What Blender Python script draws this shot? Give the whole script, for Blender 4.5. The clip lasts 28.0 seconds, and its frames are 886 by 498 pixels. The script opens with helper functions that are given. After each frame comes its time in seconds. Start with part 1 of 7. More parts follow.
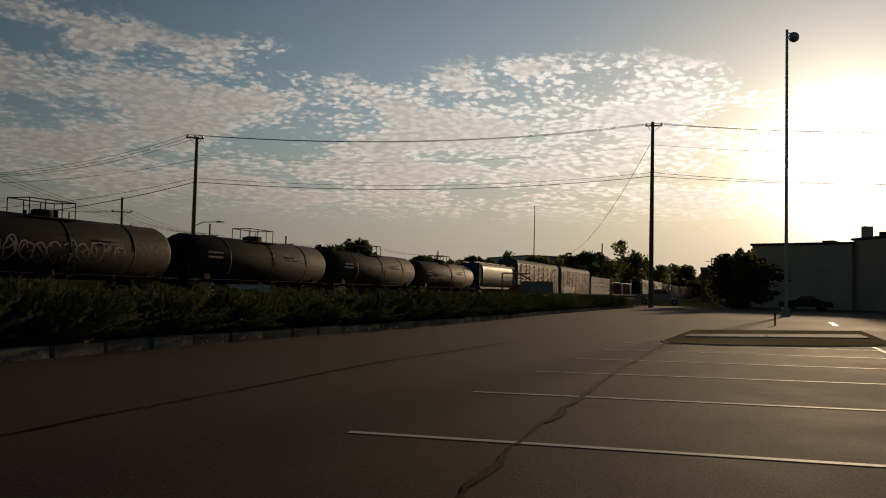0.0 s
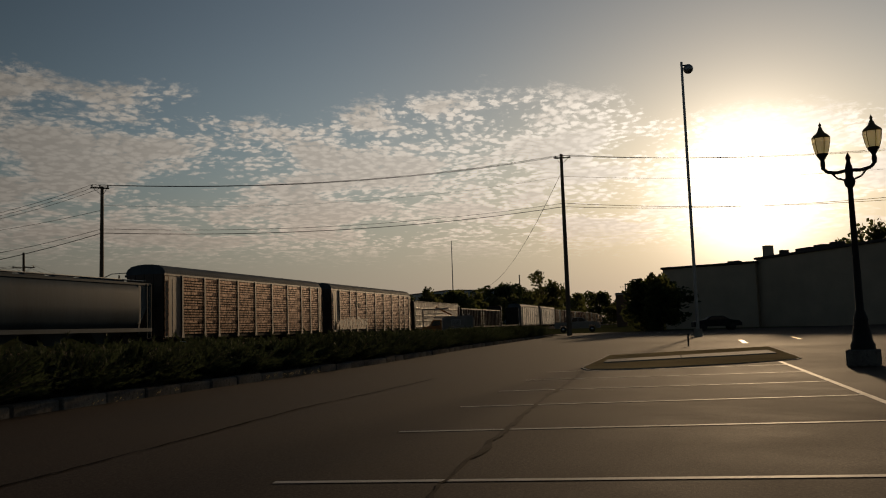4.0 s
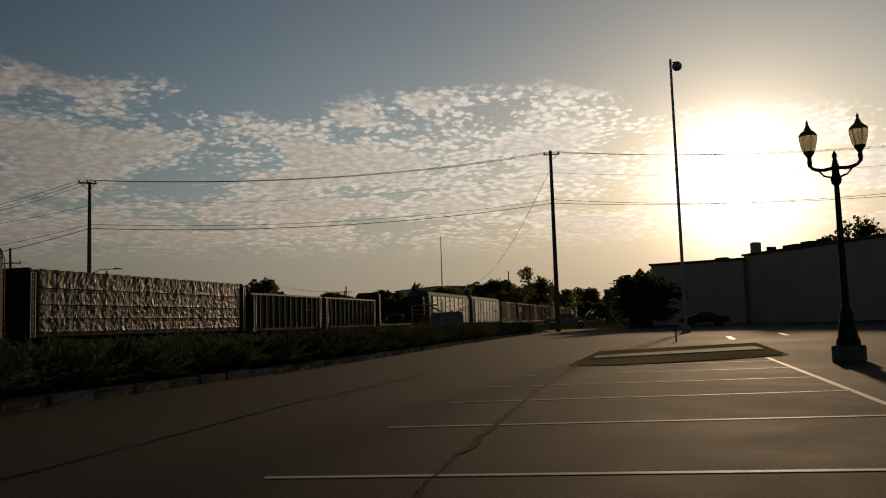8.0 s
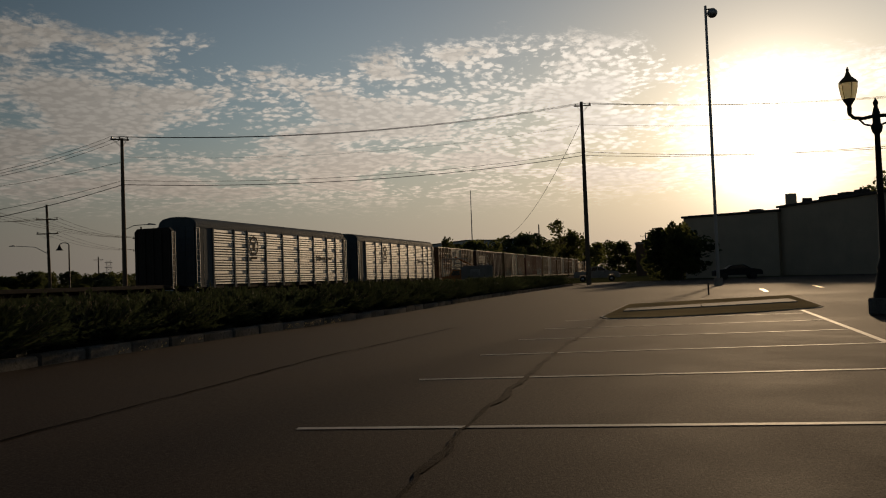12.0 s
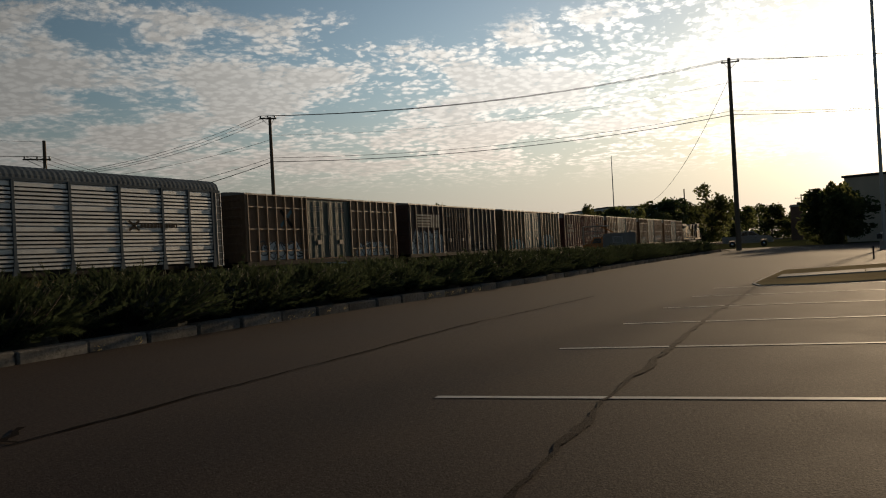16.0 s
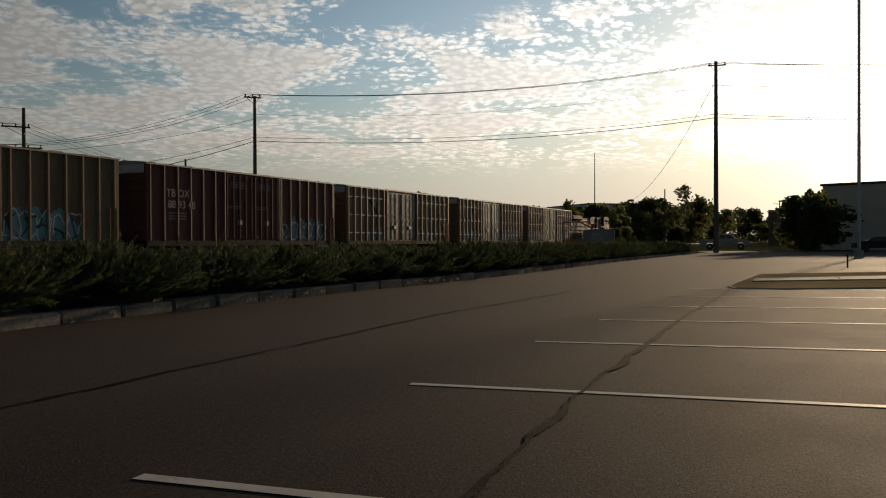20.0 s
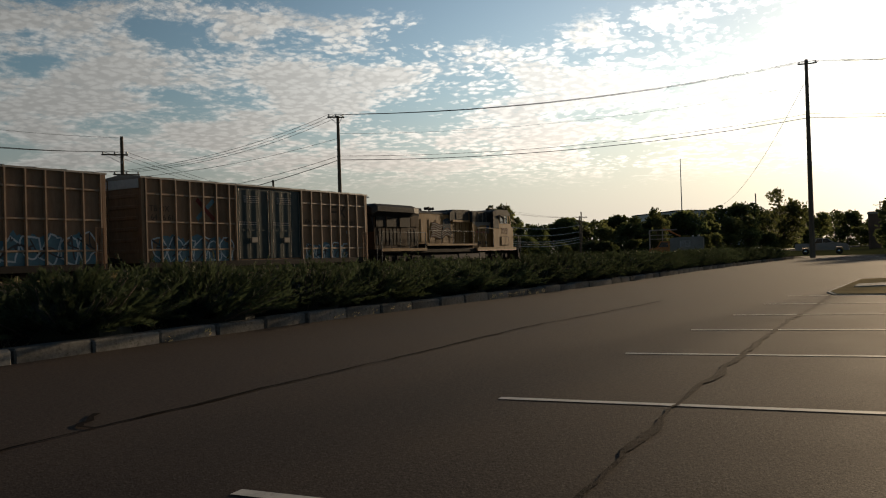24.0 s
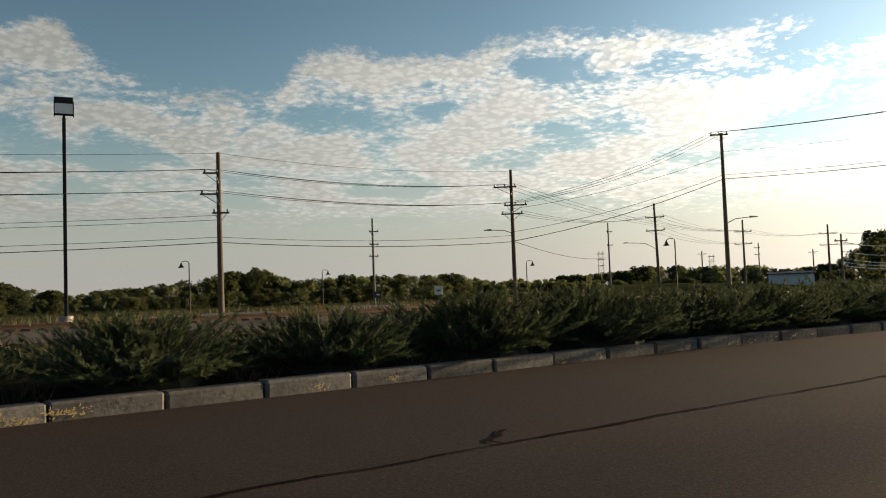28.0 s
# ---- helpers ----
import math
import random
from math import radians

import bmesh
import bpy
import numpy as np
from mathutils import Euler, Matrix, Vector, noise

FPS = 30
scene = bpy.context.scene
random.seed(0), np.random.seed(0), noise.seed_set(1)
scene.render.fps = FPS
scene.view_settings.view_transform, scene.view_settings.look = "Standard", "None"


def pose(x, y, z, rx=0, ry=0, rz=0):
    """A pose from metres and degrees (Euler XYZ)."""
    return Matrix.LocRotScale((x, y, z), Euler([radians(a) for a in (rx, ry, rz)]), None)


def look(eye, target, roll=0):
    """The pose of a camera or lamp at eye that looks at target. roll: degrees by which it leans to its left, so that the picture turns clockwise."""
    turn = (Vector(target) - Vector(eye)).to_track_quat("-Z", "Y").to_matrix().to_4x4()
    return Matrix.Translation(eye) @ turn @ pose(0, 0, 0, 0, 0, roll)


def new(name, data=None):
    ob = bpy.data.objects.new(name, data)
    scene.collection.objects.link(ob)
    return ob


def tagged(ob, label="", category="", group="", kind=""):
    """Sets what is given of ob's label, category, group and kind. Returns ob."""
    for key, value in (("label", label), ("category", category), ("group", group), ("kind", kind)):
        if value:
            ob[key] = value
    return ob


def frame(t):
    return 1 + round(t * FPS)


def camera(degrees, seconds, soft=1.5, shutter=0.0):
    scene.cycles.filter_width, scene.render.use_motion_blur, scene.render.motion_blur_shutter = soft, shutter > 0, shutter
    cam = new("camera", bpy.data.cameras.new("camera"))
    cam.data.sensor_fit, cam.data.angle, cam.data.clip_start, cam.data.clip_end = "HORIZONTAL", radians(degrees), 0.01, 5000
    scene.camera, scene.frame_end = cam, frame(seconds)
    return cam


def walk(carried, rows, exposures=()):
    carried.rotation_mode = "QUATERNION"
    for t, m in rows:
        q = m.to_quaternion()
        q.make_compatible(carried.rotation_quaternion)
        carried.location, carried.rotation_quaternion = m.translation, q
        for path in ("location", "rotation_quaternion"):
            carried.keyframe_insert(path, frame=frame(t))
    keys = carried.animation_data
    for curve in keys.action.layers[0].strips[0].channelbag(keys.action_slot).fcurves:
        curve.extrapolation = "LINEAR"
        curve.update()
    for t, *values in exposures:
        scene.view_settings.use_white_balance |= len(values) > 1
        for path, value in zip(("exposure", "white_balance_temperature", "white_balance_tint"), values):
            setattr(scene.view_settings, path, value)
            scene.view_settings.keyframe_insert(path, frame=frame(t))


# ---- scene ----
cam = camera(56.14, 28.0, soft=1.1)
# seconds, place, tilt, lean, turn
PATH = [
    (0.0, pose(0.009, -0.060, 1.102, 92.89, -1.39, -0.11)),
    (0.5, pose(0.002, -0.035, 1.096, 92.84, -1.10, -1.15)),
    (1.0, pose(0.003, -0.038, 1.093, 92.65, 0.29, -2.55)),
    (1.5, pose(0.011, -0.042, 1.098, 92.80, 1.34, -2.46)),
    (2.0, pose(0.004, -0.076, 1.105, 93.33, 1.63, -2.56)),
    (2.5, pose(0.012, -0.083, 1.116, 94.12, 1.65, -3.59)),
    (3.0, pose(0.002, -0.101, 1.124, 95.28, 1.59, -4.31)),
    (3.5, pose(0.017, -0.076, 1.116, 95.16, 1.67, -4.54)),
    (4.0, pose(0.014, -0.114, 1.119, 95.44, 1.91, -5.52)),
    (4.5, pose(0.018, -0.108, 1.118, 95.84, 1.83, -6.03)),
    (6.5, pose(-0.001, -0.090, 1.105, 95.96, 1.37, -6.31)),
    (7.0, pose(0.008, -0.113, 1.110, 95.53, 1.36, -5.92)),
    (7.5, pose(0.017, -0.124, 1.111, 95.25, 1.71, -5.78)),
    (8.0, pose(0.005, -0.151, 1.119, 95.15, 1.88, -6.27)),
    (8.5, pose(0.014, -0.116, 1.111, 94.92, 1.71, -6.43)),
    (9.0, pose(0.016, -0.089, 1.102, 94.14, 1.63, -6.14)),
    (9.5, pose(0.021, -0.092, 1.106, 93.71, 1.60, -5.72)),
    (10.0, pose(0.024, -0.092, 1.102, 93.34, 1.64, -5.60)),
    (10.5, pose(0.024, -0.081, 1.098, 92.84, 1.55, -5.26)),
    (11.0, pose(0.023, -0.055, 1.098, 92.30, 1.91, -4.85)),
    (11.5, pose(0.013, -0.090, 1.108, 92.10, 2.16, -4.35)),
    (13.5, pose(0.023, -0.080, 1.112, 91.18, 2.02, -4.03)),
    (14.0, pose(0.031, -0.021, 1.116, 90.30, 2.16, -2.98)),
    (14.5, pose(-0.006, 0.050, 1.118, 90.15, 1.86, 2.07)),
    (15.0, pose(0.026, 0.052, 1.115, 90.93, 2.65, 6.60)),
    (15.5, pose(0.056, 0.050, 1.110, 90.98, 3.18, 7.11)),
    (16.0, pose(0.042, 0.046, 1.095, 90.35, 2.99, 5.48)),
    (16.5, pose(0.030, 0.048, 1.091, 90.19, 2.65, 4.01)),
    (17.0, pose(0.015, 0.069, 1.089, 90.24, 2.68, 3.44)),
    (17.5, pose(0.026, 0.057, 1.091, 90.14, 2.96, 3.47)),
    (18.0, pose(0.031, 0.080, 1.085, 90.02, 2.83, 3.12)),
    (18.5, pose(0.032, 0.083, 1.085, 89.97, 2.13, 2.01)),
    (19.0, pose(0.020, 0.074, 1.086, 89.80, 1.27, 1.95)),
    (19.5, pose(0.021, 0.064, 1.087, 89.57, 0.83, 3.22)),
    (20.0, pose(0.029, 0.041, 1.091, 89.53, 0.23, 4.06)),
    (20.5, pose(0.029, 0.042, 1.092, 89.88, 0.50, 4.75)),
    (21.0, pose(0.025, 0.045, 1.089, 90.35, 0.81, 5.15)),
    (21.5, pose(0.034, 0.057, 1.089, 90.64, 0.97, 5.34)),
    (23.5, pose(0.024, 0.076, 1.089, 90.40, 1.74, 7.67)),
    (24.0, pose(0.013, 0.064, 1.094, 90.53, 1.72, 9.83)),
    (24.5, pose(0.006, 0.064, 1.102, 91.12, 1.30, 13.59)),
    (25.0, pose(-0.023, 0.069, 1.096, 91.35, 1.71, 17.82)),
    (25.5, pose(-0.059, 0.082, 1.087, 90.84, 3.31, 23.10)),
    (26.0, pose(-0.092, 0.091, 1.083, 90.57, 3.31, 28.21)),
    (26.5, pose(-0.150, 0.118, 1.088, 91.61, 2.03, 33.25)),
    (27.0, pose(-0.137, 0.137, 1.095, 92.57, 1.77, 36.09)),
    (27.5, pose(-0.131, 0.124, 1.092, 93.02, 1.95, 35.90)),
    (28.0, pose(-0.137, 0.126, 1.085, 93.08, 2.04, 35.68)),
]
EXPOSURES = [(0.0, -0.40, 6900, 13), (1.0, -0.54, 7000, 13), (2.2, -0.48, 7150, 14), (3.2, -0.72, 7250, 14), (10.0, -0.75, 7250, 14), (11.5, -0.62, 7200, 14), (13.5, -0.45, 6900, 13), (14.0, -0.35, 6800, 12), (15.0, 0.3, 6600, 11), (16.5, 0.17, 6600, 11), (18.0, 0.2, 6600, 11), (21.0, 0.3, 6600, 11), (22.5, 0.34, 6580, 11), (23.5, 0.42, 6550, 10), (24.0, 0.58, 6500, 10), (25.0, 1.12, 6500, 9), (26.0, 1.66, 6650, 9), (27.0, 1.82, 6700, 9), (28.0, 1.57, 6750, 9)]
walk(cam, PATH, EXPOSURES)

# ---------- world, sun ----------
SUN_AZ, SUN_EL = -26.4, 8.3          # degrees left of +y, degrees up
SUN_DIR = Vector((math.sin(radians(-SUN_AZ)) * math.cos(radians(SUN_EL)),
                  math.cos(radians(-SUN_AZ)) * math.cos(radians(SUN_EL)), math.sin(radians(SUN_EL))))


class Nodes:
    """Short hand for building node trees."""

    def __init__(self, tree):
        self.t = tree
        tree.nodes.clear()

    def add(self, kind, **props):
        n = self.t.nodes.new(kind)
        for k, v in props.items():
            setattr(n, k, v)
        return n

    def put(self, socket, v):
        if isinstance(v, bpy.types.NodeSocket):
            self.t.links.new(v, socket)
        elif v is not None:
            socket.default_value = v

    def math(self, op, a, b=None, c=None, clamp=False):
        n = self.add("ShaderNodeMath", operation=op, use_clamp=clamp)
        for i, v in enumerate((a, b, c)):
            self.put(n.inputs[i], v)
        return n.outputs[0]

    def vec(self, op, a, b=None, scale=None):
        n = self.add("ShaderNodeVectorMath", operation=op)
        self.put(n.inputs[0], a)
        self.put(n.inputs[1], b)
        if scale is not None:
            self.put(n.inputs["Scale"], scale)
        return n.outputs["Value"] if op in ("DOT_PRODUCT", "LENGTH") else n.outputs[0]

    def noise(self, vector, scale, detail=4.0, rough=0.5, dist=0.0):
        n = self.add("ShaderNodeTexNoise")
        self.put(n.inputs["Vector"], vector)
        for k, v in (("Scale", scale), ("Detail", detail), ("Roughness", rough), ("Distortion", dist)):
            self.put(n.inputs[k], v)
        return n.outputs["Fac"]

    def span(self, v, a, b, lo=0.0, hi=1.0):
        n = self.add("ShaderNodeMapRange", interpolation_type="SMOOTHSTEP")
        for i, x in enumerate((v, a, b, lo, hi)):
            self.put(n.inputs[i], x)
        return n.outputs[0]

    def mix(self, f, a, b, blend="MIX"):
        n = self.add("ShaderNodeMix", data_type="RGBA", blend_type=blend)
        self.put(n.inputs[0], f)
        self.put(n.inputs[6], a)
        self.put(n.inputs[7], b)
        return n.outputs[2]


def rgb(*c):
    return (*c, 1.0) if len(c) == 3 else c


def build_world():
    world = bpy.data.worlds.new("sky")
    world.use_nodes = True
    scene.world = world
    n = Nodes(world.node_tree)
    d = n.vec("NORMALIZE", n.add("ShaderNodeTexCoord").outputs["Generated"])
    sep = n.add("ShaderNodeSeparateXYZ")
    n.put(sep.inputs[0], d)
    x, y, z = sep.outputs
    el = n.math("MULTIPLY", n.math("ARCSINE", z), 57.2958)
    az = n.math("MULTIPLY", n.math("ARCTAN2", x, y), 57.2958)     # to the right of +y
    sky = n.add("ShaderNodeTexSky", sky_type="NISHITA", sun_disc=False, sun_elevation=radians(SUN_EL),
                sun_rotation=radians(-SUN_AZ), air_density=1.1, dust_density=0.5, ozone_density=1.6, altitude=200)
    base = n.mix(1.0, sky.outputs[0], rgb(SKY_GAIN, SKY_GAIN * 1.02, SKY_GAIN * 1.05), "MULTIPLY")
    base0 = base
    # angle from the sun, in degrees
    dot = n.math("MINIMUM", n.vec("DOT_PRODUCT", d, tuple(SUN_DIR)), 0.99999)
    ang = n.math("MULTIPLY", n.math("ARCCOSINE", dot), 57.2958)

    def fall(width, power):
        return n.math("POWER", 2.71828, n.math("MULTIPLY", n.math("POWER", n.math("DIVIDE", ang, width), power), -1.0))
    # deeper blue away from the sun, dusty haze over the horizon
    base = n.mix(n.span(ang, 25.0, 80.0), base0, n.mix(1.0, base0, rgb(0.80, 0.88, 0.89), "MULTIPLY"))
    hazed = n.vec("SCALE", n.mix(fall(30.0, 1.0), n.mix(n.span(ang, 30.0, 80.0), rgb(0.95, 0.885, 0.83), rgb(0.83, 0.835, 0.83)), rgb(0.98, 0.905, 0.82)), scale=n.math("ADD", HAZE, n.math("MULTIPLY", fall(24.0, 1.0), 0.18)))
    base = n.mix(n.span(el, 13.0, 0.5, 0.0, 0.92), base, hazed)
    # cloud sheet: high ripples on a plane far overhead
    h = n.math("ADD", n.math("MAXIMUM", z, 0.0), 0.055)
    comb = n.add("ShaderNodeCombineXYZ")
    n.put(comb.inputs[0], n.math("DIVIDE", x, h))
    n.put(comb.inputs[1], n.math("DIVIDE", y, h))
    p = comb.outputs[0]
    warp = n.add("ShaderNodeTexNoise")
    n.put(warp.inputs["Vector"], p)
    n.put(warp.inputs["Scale"], 1.3)
    n.put(warp.inputs["Detail"], 3.0)
    pw = n.vec("ADD", p, n.vec("SCALE", n.vec("SUBTRACT", warp.outputs["Color"], (0.5, 0.5, 0.5)), scale=0.55))
    big = n.noise(pw, 0.8, 5.0, 0.55)
    # small puffs keep their size across the view, flatter than wide
    flat = n.add("ShaderNodeCombineXYZ")
    n.put(flat.inputs[0], az)
    n.put(flat.inputs[1], n.math("MULTIPLY", n.math("LOGARITHM", n.math("ADD", n.math("MAXIMUM", el, 0.0), 3.0), 2.71828), 32.0))
    q = n.vec("ADD", flat.outputs[0], n.vec("SCALE", n.vec("SUBTRACT", warp.outputs["Color"], (0.5, 0.5, 0.5)), scale=2.2))
    rip = n.add("ShaderNodeMapping")
    n.put(rip.inputs["Vector"], q)
    rip.inputs["Rotation"].default_value = (0, 0, radians(5))
    rip.inputs["Scale"].default_value = (0.8, 1.0, 1.0)
    mid = n.noise(rip.outputs[0], 0.16, 4.0, 0.55, 0.1)
    fray = n.add("ShaderNodeTexNoise")
    n.put(fray.inputs["Vector"], rip.outputs[0])
    for k, v in (("Scale", 1.4), ("Detail", 5.0), ("Roughness", 0.65)):
        fray.inputs[k].default_value = v
    torn = n.vec("ADD", rip.outputs[0], n.vec("SCALE", n.vec("SUBTRACT", fray.outputs["Color"], (0.5, 0.5, 0.5)), scale=0.95))
    cell = n.add("ShaderNodeTexVoronoi", feature="SMOOTH_F1", voronoi_dimensions="2D")
    cell.inputs["Smoothness"].default_value = 0.25
    n.put(cell.inputs["Vector"], torn)
    cell.inputs["Scale"].default_value = 1.75
    puffs = n.span(cell.outputs["Distance"], 0.62, 0.12)
    small = n.noise(rip.outputs[0], 1.7, 7.0, 0.72, 0.1)
    field = n.math("ADD", n.math("MULTIPLY", big, 0.8), n.math("MULTIPLY_ADD", mid, 2.35, -0.70))            # about 0.8 on the mean
    near = n.span(ang, 62.0, 28.0)          # crisper puffs towards the sun, a softer sheet away from it
    body = n.math("ADD", field, n.math("ADD", n.math("MULTIPLY", n.math("SUBTRACT", puffs, 0.5), n.math("MULTIPLY_ADD", near, 0.17, 0.06)), n.math("MULTIPLY", n.math("SUBTRACT", small, 0.5), n.math("MULTIPLY_ADD", near, 0.35, 0.85))))
    # the sheet ends in a ragged upper edge, thins out towards the horizon
    edge = n.add("ShaderNodeFloatCurve")
    n.put(edge.inputs["Value"], n.math("DIVIDE", n.math("ADD", az, 90.0), 180.0, clamp=True))
    c = edge.mapping.curves[0]
    pts = [(-90, 15.5), (-66, 15.5), (-61.4, 17.6), (-59, 15.6), (-47.5, 13.2), (-45.5, 14.8), (-42, 16.0), (-38.4, 15.4), (-25, 17.0), (-17.3, 15.6), (-12, 16.0), (-8.6, 14.3), (-3.6, 14.3), (0.4, 15.0), (6.2, 15.7), (17.6, 15.0), (21.4, 13.6), (50, 12.0)]
    while len(c.points) < len(pts):
        c.points.new(0.5, 0.5)
    for q, (a, e) in zip(c.points, pts):
        q.location = ((a + 90) / 180, e / 30)
    edge.mapping.update()
    top = n.math("MULTIPLY_ADD", edge.outputs[0], 30.0, 0.8)
    ragged = n.math("ADD", top, n.math("ADD", n.math("MULTIPLY", n.math("SUBTRACT", mid, 0.5), 3.2), n.math("MULTIPLY", n.math("SUBTRACT", small, 0.5), 2.6)))
    sheet = n.math("MULTIPLY", n.span(el, ragged, n.math("SUBTRACT", ragged, 1.3)), n.span(n.math("ADD", el, n.math("MULTIPLY", n.math("SUBTRACT", small, 0.5), 4.0)), 4.4, 6.8))
    cover = n.math("ADD", n.math("MULTIPLY", n.span(body, n.math("MULTIPLY_ADD", near, 0.06, 0.60), n.math("MULTIPLY_ADD", near, -0.07, 1.02)), 0.82), n.math("MULTIPLY", n.span(field, 0.68, 0.95), 0.18))
    wisps = n.math("MULTIPLY", n.span(big, 0.55, 0.75), n.math("MULTIPLY", n.span(small, 0.5, 0.7), 0.25))
    cloud = n.math("MAXIMUM", n.math("MULTIPLY", cover, sheet), n.math("MULTIPLY", wisps, n.math("MULTIPLY", n.span(el, 3.0, 8.0), n.span(el, 24.0, 15.0))))
    cloud = n.math("MULTIPLY", cloud, n.span(ang, 1.0, 8.0, 0.3, 0.95))
    # clouds are lit from the sun's side, greyer where thick
    lit = n.math("ADD", n.math("MULTIPLY", n.span(ang, 45.0, 85.0, 1.0, 0.76), CLOUD_LOW), n.math("MULTIPLY", fall(24.0, 1.0), CLOUD_GLOW))
    relief = n.math("ADD", n.math("MULTIPLY", small, 0.75), n.math("MULTIPLY", puffs, 0.25))
    thick = n.math("MULTIPLY", n.span(field, 0.80, 1.02, 1.0, 0.78), n.span(relief, 0.32, 0.66, 0.87, 1.10))
    tone = n.mix(n.span(el, 3.0, 12.0), rgb(1.0, 0.85, 0.70), rgb(1.0, 0.97, 0.90))
    tone = n.mix(n.span(ang, 25.0, 75.0), tone, rgb(0.95, 0.95, 0.905))
    tone = n.vec("SCALE", tone, scale=n.math("MULTIPLY", lit, thick))
    seen = n.mix(cloud, base, tone)
    # brighter towards the sun
    seen = n.vec("SCALE", seen, scale=n.math("MULTIPLY", n.span(ang, 60.0, 24.0, 1.0, 1.8), n.math("MULTIPLY", n.span(ang, 58.0, 82.0, 1.0, 0.9), n.span(el, 13.0, 24.0, 1.0, 0.85))))
    # glow round the sun: a burnt-out core and a wide soft aureole
    halo = n.vec("SCALE", (1.0, 0.92, 0.77), scale=n.math("ADD", n.math("MULTIPLY", fall(2.5, 1.35), 6.0), n.math("ADD", n.math("MULTIPLY", fall(5.0, 1.0), 0.75), n.math("MULTIPLY", fall(14.0, 1.0), 0.14))))
    total = n.vec("ADD", seen, halo)
    # below the horizon: dull ground
    total = n.mix(n.span(el, -0.2, -1.2), total, rgb(0.10, 0.09, 0.07))
    bg = n.add("ShaderNodeBackground")
    n.put(bg.inputs[0], total)
    bg.inputs[1].default_value = SKY_STRENGTH
    out = n.add("ShaderNodeOutputWorld")
    n.put(out.inputs[0], bg.outputs[0])


SKY_GAIN, SKY_STRENGTH, CLOUD_LOW, CLOUD_GLOW, HAZE = 0.050, 1.0, 0.235, 0.86, 0.18
build_world()
sun = new("sun", bpy.data.lights.new("sun", "SUN"))
sun.data.energy, sun.data.angle, sun.data.color = 3.3, radians(1.7), (1.0, 0.74, 0.46)
sun.matrix_world = look(SUN_DIR * 100, (0, 0, 0))


# ---------- materials ----------
def mat(name, col, rough=0.7, metal=0.0, big=0.6, fine=14.0, amount=0.25, bump=0.12, dirt=None, dirt_at=0.55, streak=1.0, rnd=0.0,
        trans=0.0, spec=0.5, coat=0.0):
    """A painted, worn or natural surface: broad stains, fine grain, a little relief."""
    m = bpy.data.materials.new(name)
    m.use_nodes = True
    n = Nodes(m.node_tree)
    mp = n.add("ShaderNodeMapping")
    n.put(mp.inputs["Vector"], n.add("ShaderNodeTexCoord").outputs["Object"])
    mp.inputs["Scale"].default_value = (1, 1, streak)
    v = mp.outputs[0]
    n1, n2 = n.noise(v, big, 5.0, 0.6), n.noise(v, fine, 6.0, 0.65)
    f = n.math("ADD", n.math("MULTIPLY", n1, 0.6), n.math("MULTIPLY", n2, 0.4))
    lo, hi = rgb(*[c * (1 - amount) for c in col]), rgb(*[min(1, c * (1 + amount)) for c in col])
    c = n.mix(n.span(f, 0.3, 0.7), lo, hi)
    if dirt:
        c = n.mix(n.math("MULTIPLY", n.span(n.noise(v, big * 2.3, 6.0, 0.7), dirt_at, dirt_at + 0.2), 0.85), c, rgb(*dirt))
    if rnd:
        oi = n.add("ShaderNodeObjectInfo").outputs["Random"]
        c = n.vec("SCALE", c, scale=n.span(oi, 0.0, 1.0, 1 - rnd, 1 + rnd))
    b = n.add("ShaderNodeBsdfPrincipled")
    n.put(b.inputs["Base Color"], c)
    n.put(b.inputs["Metallic"], metal)
    n.put(b.inputs["Roughness"], n.span(n2, 0.2, 0.8, max(0.03, rough - 0.12), min(1, rough + 0.12)))
    b.inputs["Specular IOR Level"].default_value = spec
    b.inputs["Coat Weight"].default_value = coat
    if bump:
        bp = n.add("ShaderNodeBump")
        n.put(bp.inputs["Height"], f)
        bp.inputs["Strength"].default_value = bump
        bp.inputs["Distance"].default_value = 0.02
        n.put(b.inputs["Normal"], bp.outputs[0])
    shader = b.outputs[0]
    if trans:
        t = n.add("ShaderNodeBsdfTranslucent")
        n.put(t.inputs[0], n.vec("SCALE", c, scale=1.5))
        mx = n.add("ShaderNodeMixShader")
        mx.inputs[0].default_value = trans
        n.put(mx.inputs[1], shader)
        n.put(mx.inputs[2], t.outputs[0])
        shader = mx.outputs[0]
    n.put(n.add("ShaderNodeOutputMaterial").inputs[0], shader)
    return m


def glass_mat(name, col, rough=0.05):
    m = bpy.data.materials.new(name)
    m.use_nodes = True
    n = Nodes(m.node_tree)
    b = n.add("ShaderNodeBsdfPrincipled")
    b.inputs["Base Color"].default_value = rgb(*col)
    b.inputs["Roughness"].default_value = rough
    b.inputs["Transmission Weight"].default_value = 0.9
    n.put(n.add("ShaderNodeOutputMaterial").inputs[0], b.outputs[0])
    return m


